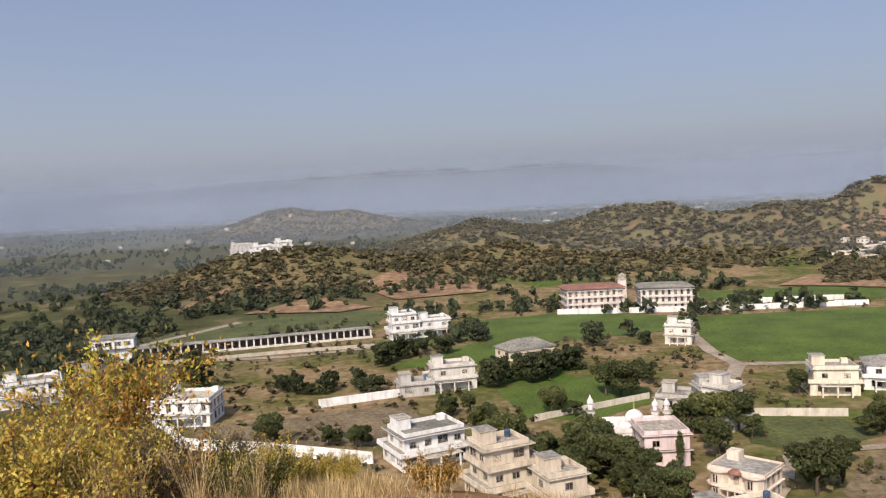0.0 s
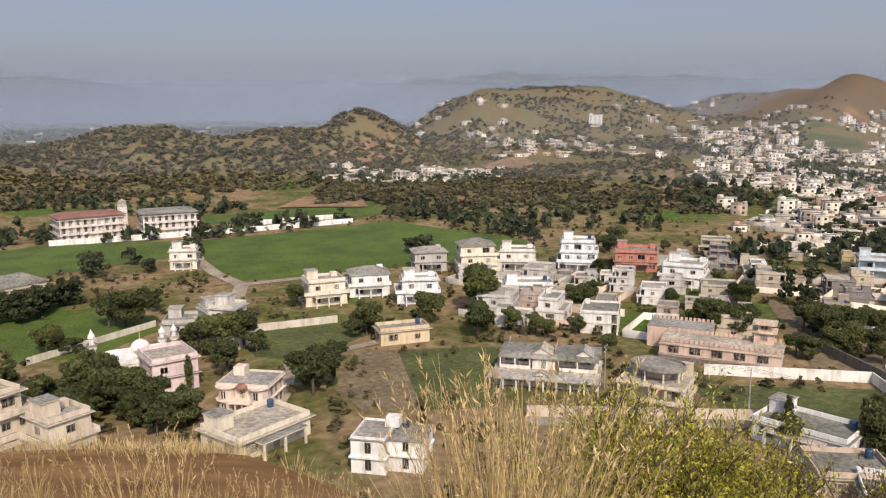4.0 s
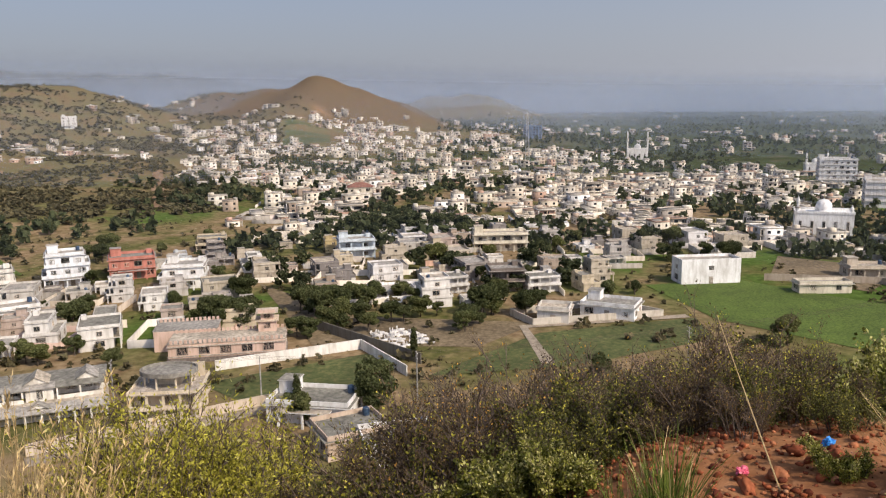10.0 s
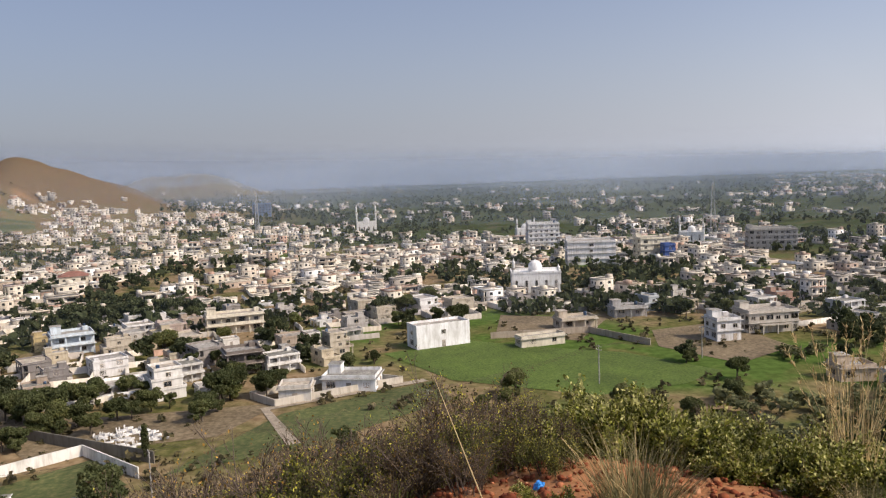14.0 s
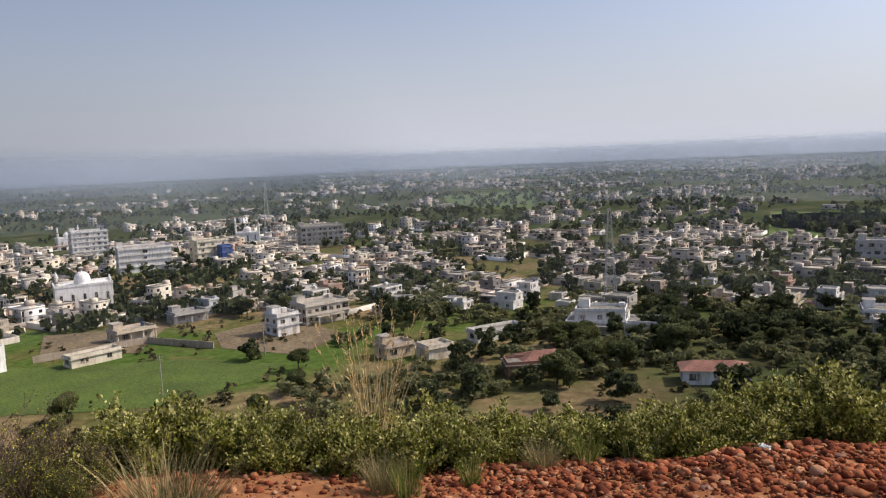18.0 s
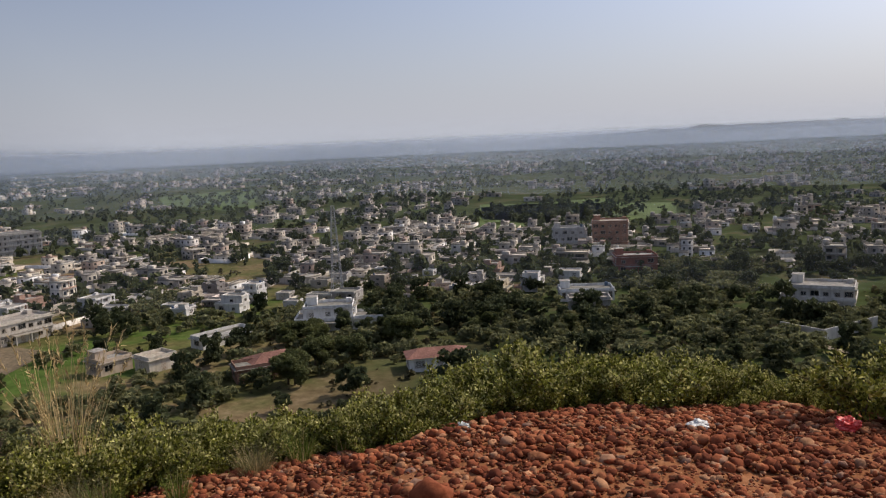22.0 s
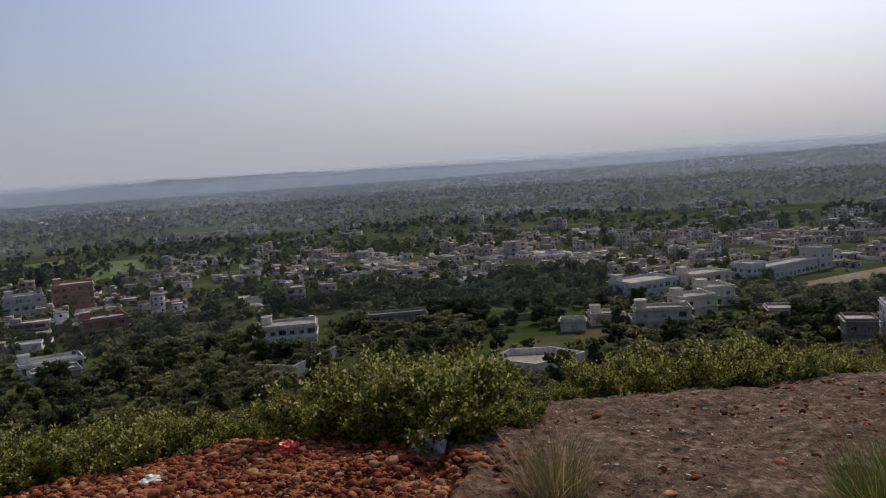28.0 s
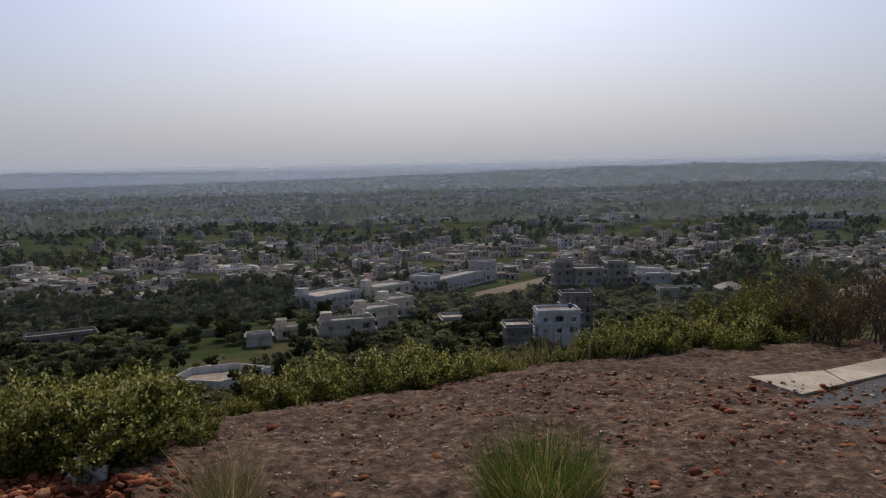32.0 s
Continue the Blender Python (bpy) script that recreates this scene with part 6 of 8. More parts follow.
# groves to the south
for g in ((170, -142, 4, 6, 1.0), (148, -132, 4, 6, 1.0), (143, -115, 3, 4, 1.1), (165, -168, 6, 9, 0.9), (150, -164, 6, 8, 0.95), (152, -180, 7, 9, 0.9), (141, -182, 7, 9, 0.9), (138, -195, 7, 9, 0.9), (189, -198, 5, 8, 0.8), (165, -220, 6, 9, 0.85),
          (206, -117, 2, 4, 0.7), (218, -66, 2, 3, 0.8), (244, -125, 3, 5, 0.8), (286, -223, 4, 8, 0.8), (153, -237, 4, 7, 0.8)):
    grove(*g)
for g in ((165, -270, 4, 8, 0.9), (201, -219, 4, 8, 0.8), (113, -278, 5, 8, 0.9), (107, -300, 6, 9, 0.9), (60, -232, 4, 5, 0.9), (138, -292, 4, 7, 0.9), (64, -321, 8, 12, 0.9), (42, -331, 8, 12, 0.9), (17, -291, 6, 8, 0.8), (1, -289, 6, 8, 0.8), (-26, -348, 8, 12, 0.95), (-42, -331, 7, 9, 0.95), (50, -336, 7, 12, 0.9)):
    grove(*g)
for g in ((27, -337, 7, 12, 0.9), (9, -293, 5, 7, 0.8), (-6, -257, 4, 6, 0.7), (-17, -270, 4, 6, 0.7), (-12, -361, 8, 10, 1.0), (-29, -361, 7, 9, 1.0), (-106, -253, 5, 8, 0.7), (-99, -274, 4, 7, 0.7), (-72, -244, 4, 7, 0.6), (20, -240, 5, 9, 0.7), (96, -220, 6, 9, 0.8), (110, -200, 6, 9, 0.8)):
    grove(*g)
set_trees = 0
while set_trees < 75:
    az, d = rng.uniform(-112, -36), rng.uniform(150, 330)
    x, y = polar(az, d)
    if is_free(x, y, 1.5):
        put_tree(rng.randrange(4), x, y, rng.uniform(0.5, 0.95), "rounded green tree between town houses")
        set_trees += 1
for _ in range(260):
    az, d = rng.uniform(-216, -116), rng.uniform(150, 345)
    x, y = polar(az, d)
    if is_free(x, y, 1.5):
        size = rng.uniform(0.55, 1.05)
        WOODS.append((rng.randrange(3), x, y, gz(x, y), rng.uniform(0, 6.28), size, size, size * rng.uniform(0.8, 1.2)))
GROVES = [leaf_cloud(crown_lobes(7 + k, 3.7 + 0.4 * k, 10, 95 + k, 0.24), 620, 0.42, 95 + k) for k in range(3)]
tagged(stamp("far_groves", GROVES, WOODS, [M_FARLEAF]), "broad dark green trees standing in groves beyond the near houses", "trees", kind="stuff")
cyp = new("cypress")
b = Build()
b.tube((0, 0, -0.4), (0, 0, 2), 0.16, 0.12, 6)
part("trunk", b, M_BARK, cyp)
v, f, mi = leaf_cloud([(0, 0, 0.8 + 0.5 * k, 0.75 * math.sin(0.35 + 0.17 * k)) for k in range(14)], 900, 0.2, 91, 1.0)
o = stamp("crown", [(v, f, mi)], [(0, 0, 0, 0, 0, 1, 1, 1)], [M_LEAF])
o.parent = cyp
for k, (x, y) in enumerate(((153, 62), (119, 71), (70, 141), (-77, 240), (44, 152), (128, 63))):
    c_ = cyp if k == 0 else copy_thing(cyp, Matrix.Identity(4))
    c_.matrix_basis = pose(x, y, gz(x, y))
    tagged(c_, "slim dark cypress tree", "tree", "cypresses")

def clump_form(seed, n=26):
    v, f, mi = leaf_cloud(crown_lobes(5, 2.4, 5, seed, 0.25), n, 1.0, seed)
    return v, f, mi


CLUMPS = [clump_form(s, 18) for s in (11, 12, 13)]
rows_ = []
for _ in range(46000):
    az, d = rng.uniform(-229, 40), 300 + 2600 * rng.random() ** 1.3
    x, y = polar(az, d)
    z = gz(x, y)
    if z > 5 and -70 < az < 40:
        continue
    if d < 520 and not is_free(x, y, -2):
        continue
    belt = -108 < az < -70 and 760 < d < 1500
    lush = (0.16 if belt else 0.0) + noise.noise((x * 0.008, y * 0.008, 0)) + 0.6 * noise.noise((x * 0.025, y * 0.025, 2))
    if -112 < az < -30 and leafy_gap(x, y) > 0.27 and rng.random() < 0.75:
        lush = 1.0
    if lush + rng.uniform(-0.15, 0.15) < ((0.12 if d < 950 else 0.06) if -84 < az < -30 else (0.05 if az > -112 else -0.08)):
        continue
    s = rng.uniform(0.7, 1.5)
    rows_.append((rng.randrange(3), x, y, z, rng.uniform(0, 6.28), s, s, s * rng.uniform(0.7, 1.1)))
tagged(stamp("distant_trees", CLUMPS, rows_, [M_FARLEAF]), "dark green trees scattered through the far town", "trees", kind="stuff")
rows_ = []
for _ in range(54000):
    az, d = rng.uniform(-62, 32), rng.uniform(330, 1900)
    x, y = polar(az, d)
    z = gz(x, y)
    if z < 3 or (math.hypot(x - CONE[0], y - CONE[1]) < 210 and rng.random() < 0.75) or not is_free(x, y, -1):
        continue
    if noise.noise((x * 0.012, y * 0.012, 3)) + 0.5 * noise.noise((x * 0.04, y * 0.04, 6)) + rng.uniform(-0.15, 0.15) < (-0.6 if d > 1400 else (-0.12 if az < -33 else -0.5)):
        continue
    s = (0.3 if d > 1180 and az < -57 else 1.0) * (rng.uniform(0.35, 1.15) if az < -33 else rng.uniform(0.5, 1.35))
    rows_.append((rng.randrange(3), x, y, z - 0.8 * s, rng.uniform(0, 6.28), s * 1.3, s * 1.3, s * 0.75))
tagged(stamp("hill_scrub", CLUMPS, rows_, [M_SCRUB]), "dull olive thorn scrub covering the hills", "scrub", kind="stuff")
rows_ = []
for _ in range(13000):
    az, d = rng.uniform(-229, 38) if rng.random() < 0.7 else rng.uniform(-100, 25), 60 + 330 * rng.random()
    x, y = polar(az, d)
    on = [f for f in FIELDS if inside(x, y, f[2])]
    if any(f[0] is M_CROP for f in on) or (on and rng.random() < 0.5) or any((x - a) ** 2 + (y - b) ** 2 < (c - 1) ** 2 for a, b, c in TAKEN):
        continue
    if noise.noise((x * 0.05, y * 0.05, 7)) + rng.uniform(-0.3, 0.3) < -0.05:
        continue
    s = 0.1 + 0.42 * rng.random() ** 1.8
    rows_.append((rng.randrange(3), x, y, gz(x, y) - 0.2, rng.uniform(0, 6.28), s * 1.3, s * 1.3, s))
tagged(stamp("weeds", CLUMPS, rows_, [M_SCRUB]), "low weeds and bushes on waste ground", "weeds", kind="stuff")

# thickets and hedges below the knoll to the south
BUSHY = [leaf_cloud(crown_lobes(4.2, 2.3, 7, s, 0.3), 60, 0.5, s) for s in (14, 15, 16)]
M_THICKET = thin_leaf(mottled("thicket_leaf", (0.105, 0.115, 0.056), (0.168, 0.178, 0.088), (0.235, 0.225, 0.12), 0.5, 0.05, 0.95, 0, 0, "island"), 0.4)
rows_ = []
for _ in range(10500):
    az, d = rng.uniform(-224, -108), math.sqrt(rng.uniform(75 ** 2, 350 ** 2))
    x, y = polar(az, d)
    if not is_free(x, y, -1) or noise.noise((x * 0.022, y * 0.022, 8)) + 0.5 * noise.noise((x * 0.07, y * 0.07, 9)) + rng.uniform(-0.12, 0.12) < (-0.1 if az < -150 else (0.03 if az < -118 else 0.18)):
        continue
    s = rng.uniform(0.45, 1.15)
    rows_.append((rng.randrange(3), x, y, gz(x, y) - 0.5 * s, rng.uniform(0, 6.28), s * 1.15, s * 1.15, s))
tagged(stamp("thicket", BUSHY, rows_, [M_THICKET]), "dense dark green thickets and hedges below the knoll", "thicket", kind="stuff")


# ---- haze ----
def haze_material(name, thin, tone, low, high):
    m = bpy.data.materials.new(name)
    m.use_nodes = True
    t = m.node_tree
    t.nodes.clear()
    out = t.nodes.new("ShaderNodeOutputMaterial")
    clear, mist, back, both, mix = (t.nodes.new(k) for k in ("ShaderNodeBsdfTransparent", "ShaderNodeBsdfDiffuse", "ShaderNodeBsdfTranslucent", "ShaderNodeMixShader", "ShaderNodeMixShader"))
    both.inputs[0].default_value = 0.55  # more light goes on through the mist than back
    mist.inputs[0].default_value = back.inputs[0].default_value = (*tone, 1)
    sep = t.nodes.new("ShaderNodeSeparateXYZ")
    t.links.new(spot(t), sep.inputs[0])
    fade = t.nodes.new("ShaderNodeMapRange")
    fade.interpolation_type = "SMOOTHSTEP"
    for k, v in ((1, low), (2, high), (3, thin), (4, 0.0)):
        fade.inputs[k].default_value = v
    top = t.nodes.new("ShaderNodeMapRange")  # the mist stands higher in the northern valley
    for k, v in ((1, -1700.0), (2, 2000.0), (3, low + (0.13 if low > 52 else 0.03) * (high - low)), (4, high)):
        top.inputs[k].default_value = v
    t.links.new(sep.outputs[1], top.inputs[0]), t.links.new(top.outputs[0], fade.inputs[2])
    t.links.new(sep.outputs[2], fade.inputs[0])
    t.links.new(mist.outputs[0], both.inputs[1]), t.links.new(back.outputs[0], both.inputs[2])
    t.links.new(fade.outputs[0], mix.inputs[0]), t.links.new(clear.outputs[0], mix.inputs[1]), t.links.new(both.outputs[0], mix.inputs[2])
    t.links.new(mix.outputs[0], out.inputs[0])
    return m


# thin leaning sheets of mist round the plain, by turns inward and outward, so that sun and sky light them alike from every side
for n_veil, (rad_, thin_) in enumerate(((290, 0.02), (560, 0.065), (820, 0.11), (1250, 0.17), (1850, 0.24), (2700, 0.34), (3800, 0.66))):
    low_, high_ = (42 + 0.004 * rad_, 110 + 0.05 * rad_) if rad_ > 300 else (25.0, 62.0)
    lean = 0.9 if n_veil % 2 else -0.9
    n_ = 240
    a = np.linspace(0, 2 * math.pi, n_, endpoint=False)
    r = rad_ * (1 + 0.03 * np.sin(7 * a) + 0.015 * np.sin(17 * a + rad_))
    zz = np.array((-15.0, high_ + 5))
    R = r[None, :] + lean * zz[:, None]
    V = np.stack([R * np.cos(a), R * np.sin(a), np.repeat(zz[:, None], n_, 1)], -1).reshape(-1, 3)
    j = np.arange(n_)
    k = (j + 1) % n_
    F = np.stack([j, k, n_ + k, n_ + j], -1)
    o = stamp("haze_veil", [(V, F, np.zeros(len(F), dtype=int))], [(0, 0, 0, 0, 0, 1, 1, 1)], [haze_material("haze", thin_, (0.50, 0.585, 0.72), low_, high_)], smooth=True)
    tagged(o, "thin veil of pale blue haze over the plain", "haze", kind="structure")


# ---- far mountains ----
# blue-grey of distance haze is put into the ridges' base colour
M_RIDGE_HAZE = mottled("hazed_far_ridge", (0.10, 0.11, 0.112), (0.135, 0.145, 0.148), (0.17, 0.18, 0.18), 0.02, 0.004, 1.0, 0, 0)


def mountains(name, d, peaks, seed, label):
    """A far ridge along an arc; peaks: turn and height of the crest."""
    az = np.linspace(peaks[0][0], peaks[-1][0], 400)
    h = np.interp(az, [p[0] for p in peaks], [p[1] for p in peaks])
    h = h + np.array([14 * noise.fractal((x * 0.5 + seed, 0, 0), 1.0, 2.0, 5) for x in az])
    b = Build()
    P = [polar(x, d) for x in az]
    Q = [polar(x, d - 500) for x in az]
    for i in range(len(az) - 1):
        b.face(((*Q[i], -30), (*Q[i + 1], -30), (*P[i + 1], h[i + 1]), (*P[i], h[i])))
    o = new(name, b.mesh(name, M_RIDGE_HAZE, smooth=True))
    return tagged(o, label, "mountains", kind="structure")


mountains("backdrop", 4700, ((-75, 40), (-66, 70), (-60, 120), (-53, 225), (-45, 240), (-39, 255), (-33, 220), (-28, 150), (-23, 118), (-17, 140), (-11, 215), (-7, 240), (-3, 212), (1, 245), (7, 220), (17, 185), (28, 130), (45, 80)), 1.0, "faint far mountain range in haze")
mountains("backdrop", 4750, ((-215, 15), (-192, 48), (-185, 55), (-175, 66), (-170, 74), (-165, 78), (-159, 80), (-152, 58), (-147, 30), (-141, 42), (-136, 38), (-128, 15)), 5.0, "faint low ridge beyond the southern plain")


# ---- the knoll's crown: shrubs, grass, stones ----
def leafy(name, dark, light, glow=0.35):
    """Leaf surface that also lets light through."""
    m, t, b = material(name, 0.65, 0.15)
    r = t.nodes.new("ShaderNodeNewGeometry").outputs["Random Per Island"]
    c = ramp(t, r, ((0.0, dark), (0.6, light), (1.0, tuple(min(1, v * 1.5) for v in light))))
    t.links.new(c, b.inputs["Base Color"])
    thin = t.nodes.new("ShaderNodeBsdfTranslucent")
    t.links.new(c, thin.inputs[0])
    mix = t.nodes.new("ShaderNodeMixShader")
    mix.inputs[0].default_value = glow
    t.links.new(b.outputs[0], mix.inputs[1]), t.links.new(thin.outputs[0], mix.inputs[2])
    t.links.new(mix.outputs[0], t.nodes["Material Output"].inputs[0])
    return m


M_SHRUB = leafy("shrub_leaf", (0.032, 0.04, 0.008), (0.185, 0.19, 0.034), 0.22)
M_SEED = leafy("pale_seed", (0.25, 0.245, 0.075), (0.46, 0.43, 0.17))
M_OLIVE = leafy("olive_leaf", (0.17, 0.165, 0.02), (0.40, 0.37, 0.06))
M_GOLD = leafy("ochre_leaf", (0.22, 0.19, 0.03), (0.50, 0.40, 0.09))
M_BROWN = leafy("brown_leaf", (0.06, 0.043, 0.022), (0.15, 0.105, 0.05), 0.3)
M_DUSK = leafy("dusky_leaf", (0.045, 0.05, 0.015), (0.12, 0.12, 0.035), 0.3)
M_RUST = leafy("orange_leaf", (0.26, 0.13, 0.025), (0.48, 0.28, 0.06))
M_GREEN = leafy("green_blade", (0.045, 0.07, 0.013), (0.14, 0.18, 0.035), 0.3)
M_STRAW = leafy("straw", (0.28, 0.195, 0.085), (0.54, 0.41, 0.21), 0.3)
M_DULL = leafy("dull_blade", (0.09, 0.085, 0.035), (0.22, 0.19, 0.09), 0.3)
M_TWIG = mottled("twig", (0.06, 0.045, 0.035), (0.12, 0.09, 0.07), (0.22, 0.17, 0.13), 20, 2)
def cobble_stone(name, source):
    """River cobbles: each stone maroon, brick red, ochre or pinkish, finely grained."""
    m, t, b = material(name, 0.95, 0.08)
    p = spot(t)
    r = t.nodes.new("ShaderNodeObjectInfo").outputs["Random"] if source == "object" else t.nodes.new("ShaderNodeNewGeometry").outputs["Random Per Island"]
    tone = ramp(t, r, ((0.0, (0.10, 0.03, 0.018)), (0.3, (0.21, 0.062, 0.03)), (0.6, (0.29, 0.09, 0.042)), (0.8, (0.34, 0.135, 0.066)), (0.94, (0.42, 0.22, 0.12)), (1.0, (0.27, 0.16, 0.12))))
    f = grain(t, p, 30, 5)
    tone = blend(t, "MULTIPLY", 1.0, tone, ramp(t, f, ((0.3, (0.62, 0.6, 0.58)), (0.55, (1.0, 1.0, 1.0)), (0.75, (1.25, 1.22, 1.2)))))
    dust = ramp(t, grain(t, p, 3.0, 3), ((0.35, (0.8, 0.78, 0.76)), (0.65, (1.1, 1.1, 1.1))))
    t.links.new(blend(t, "MULTIPLY", 1.0, tone, dust), b.inputs["Base Color"])
    relief(t, b, f, 0.35, 0.008)
    return m


M_STONE = cobble_stone("red_cobble", "object")
M_STONES = cobble_stone("red_cobbles", "island")
M_PATH = mottled("trodden_earth", (0.042, 0.025, 0.018), (0.116, 0.074, 0.051), (0.27, 0.185, 0.132), 14, 1.6, 0.98, 1.0, 0.05, spec=0.1)
M_TAR = mottled("worn_asphalt", (0.035, 0.035, 0.036), (0.06, 0.058, 0.056), (0.12, 0.11, 0.10), 30, 1.5, 0.85, 0.6, 0.01)
M_SLAB = mottled("pale_concrete", (0.32, 0.27, 0.20), (0.43, 0.365, 0.28), (0.52, 0.45, 0.36), 6, 0.8, 0.9, 0.3, 0.01)


def leaves(centres, outward, length, width, seed, droop=0.2):
    """Single leaves as folded diamonds; centres and outward are n x 3."""
    r = np.random.default_rng(seed)
    n = len(centres)
    d = outward + r.normal(size=(n, 3)) * 0.7
    d[:, 2] += 0.25 - droop
    d /= np.linalg.norm(d, axis=1)[:, None]
    s = np.cross(d, r.normal(size=(n, 3)))
    s /= np.linalg.norm(s, axis=1)[:, None]
    u = np.cross(s, d)
    L = (length * r.uniform(0.6, 1.35, n))[:, None]
    W = (width * r.uniform(0.7, 1.3, n))[:, None]
    v = np.stack([centres, centres + d * L * 0.45 + s * W + u * W * 0.4, centres + d * L, centres + d * L * 0.45 - s * W + u * W * 0.4], 1).reshape(-1, 3)
    return v, np.arange(4 * n).reshape(-1, 4), np.zeros(n, dtype=int)


def branches(b, r, at, way, length, thick, depth, tips):
    end = at + way * length
    b.tube(at, end, thick, thick * 0.6, 4, caps=False)
    tips.append((end, way))
    if depth:
        for _ in range(r.choice((2, 3, 3))):
            w = (way + Vector((r.uniform(-1, 1), r.uniform(-1, 1), r.uniform(-0.3, 0.7))) * 0.75).normalized()
            branches(b, r, at + way * length * r.uniform(0.45, 1.0), w, length * r.uniform(0.5, 0.8), thick * 0.6, depth - 1, tips)


def shrub(kind, seed, wide, tall, stems, depth, per_tip, length, width, mats, pale=0.0, bare=False):
    """A shrub of forking stems with single leaves round every twig's end."""
    r = random.Random(seed)
    root = new(kind)
    b = Build()
    tips = []
    for k in range(stems):
        a, q = r.uniform(0, 6.28), math.sqrt(r.random()) * wide * 0.36
        base = Vector((math.cos(a) * q, math.sin(a) * q, -0.1))
        way = Vector((math.cos(a) * 0.55 * q / wide * 2 + r.uniform(-0.25, 0.25), math.sin(a) * 0.55 * q / wide * 2 + r.uniform(-0.25, 0.25), 1.0)).normalized()
        branches(b, r, base, way, tall * r.uniform(0.36, 0.52), 0.011 * tall + 0.003, depth, tips)
    tagged(part("branchwork", b, M_TWIG, root), kind="stuff")
    if not bare or per_tip:
        rr = np.random.default_rng(seed)
        C = np.repeat(np.array([tuple(t[0]) for t in tips]), per_tip, axis=0)
        D = np.repeat(np.array([tuple(t[1]) for t in tips]), per_tip, axis=0)
        C = C - D * (rr.random(len(C)) ** 1.5 * 0.42 * tall)[:, None] + rr.normal(size=C.shape) * 0.03 * tall
        v, f, m = leaves(C, D, length, width, seed)
        m[rr.random(len(m)) < pale * np.clip((C[:, 2] / tall) * 1.6 - 0.4, 0, 1)] = 1
        o = stamp("foliage", [(v, f, m)], [(0, 0, 0, 0, 0, 1, 1, 1)], mats)
        o.parent = root
    return root


def tuft(seed, blades, tall, spread, mat, width=0.006, lean=0.5, heads=0.0):
    """A grass clump: bent tapering blades, some with feathery heads."""
    r = np.random.default_rng(seed)
    root = new("grass_tuft")
    n = 5
    a, q = r.uniform(0, 6.283, blades), np.sqrt(r.random(blades)) * spread * 0.35
    L, bend = tall * r.uniform(0.45, 1.1, blades), lean * r.uniform(0.15, 1.0, blades)
    s = np.linspace(0, 1, n)
    out = (q[:, None] + (bend * L)[:, None] * s ** 1.8)
    z = L[:, None] * (s - 0.25 * bend[:, None] * s ** 2) - 0.04
    a2 = a[:, None] + (r.normal(size=blades) * 0.5)[:, None] * s
    x, y = out * np.cos(a2), out * np.sin(a2)
    w = width * (1 - 0.85 * s)[None, :] * r.uniform(0.7, 1.4, blades)[:, None]
    px, py = -np.sin(a)[:, None] * w, np.cos(a)[:, None] * w
    V = np.stack([np.stack([x - px, y - py, z], -1), np.stack([x + px, y + py, z], -1)], 2).reshape(-1, 3)
    k = np.arange(blades)[:, None] * (2 * n) + (np.arange(n - 1) * 2)[None, :]
    F = np.stack([k, k + 1, k + 3, k + 2], -1).reshape(-1, 4)
    old = np.repeat(r.random(blades) < 0.14, n - 1)
    for name_, pick_, mat_ in (("bladework", ~old, mat), ("dead_thatch", old, M_STRAW)):
        o = stamp(name_, [(V, F[pick_], np.zeros(int(pick_.sum()), dtype=int))], [(0, 0, 0, 0, 0, 1, 1, 1)], [mat_])
        o.parent = root
        tagged(o, kind="stuff")
    if heads:
        pick = r.random(blades) < heads
        c = np.stack([x[pick, -1], y[pick, -1], z[pick, -1]], -1)
        dirs = np.stack([x[pick, -1] - x[pick, -2], y[pick, -1] - y[pick, -2], z[pick, -1] - z[pick, -2]], -1)
        dirs /= np.linalg.norm(dirs, axis=1)[:, None]
        C = np.repeat(c, 22, 0) + np.repeat(dirs, 22, 0) * r.uniform(-0.2, 0.14, len(c) * 22)[:, None] * tall * 0.5
        v, f, m = leaves(C, np.repeat(dirs, 22, 0) * 2, 0.05, 0.004, seed)
        o = stamp("plume", [(v, f, m)], [(0, 0, 0, 0, 0, 1, 1, 1)], [M_STRAW])
        o.parent = root
    return root


def set_down(protos, rows, label, category, grp):
    """Places copies: rows of which, turn, distance, scale."""
    seen = set()
    for k, az, d, s in rows:
        x, y = polar(az, d)
        m = pose(x, y, gz(x, y) - 0.02, 0, 0, rng.uniform(0, 360)) @ Matrix.Scale(s, 4)
        o = protos[k] if k not in seen else copy_thing(protos[k], Matrix.Identity(4))
        seen.add(k)
        o.matrix_basis = m
        tagged(o, label, category, grp)
    for k, p in enumerate(protos):
        if k not in seen:
            for o in (*p.children, p):
                bpy.data.objects.remove(o)


GREENS = [shrub("shrub", s, 1.15, 0.85, 13, 3, 21, 0.046, 0.0155, [M_SHRUB, M_SEED], 0.48) for s in (21, 22, 23, 24)]
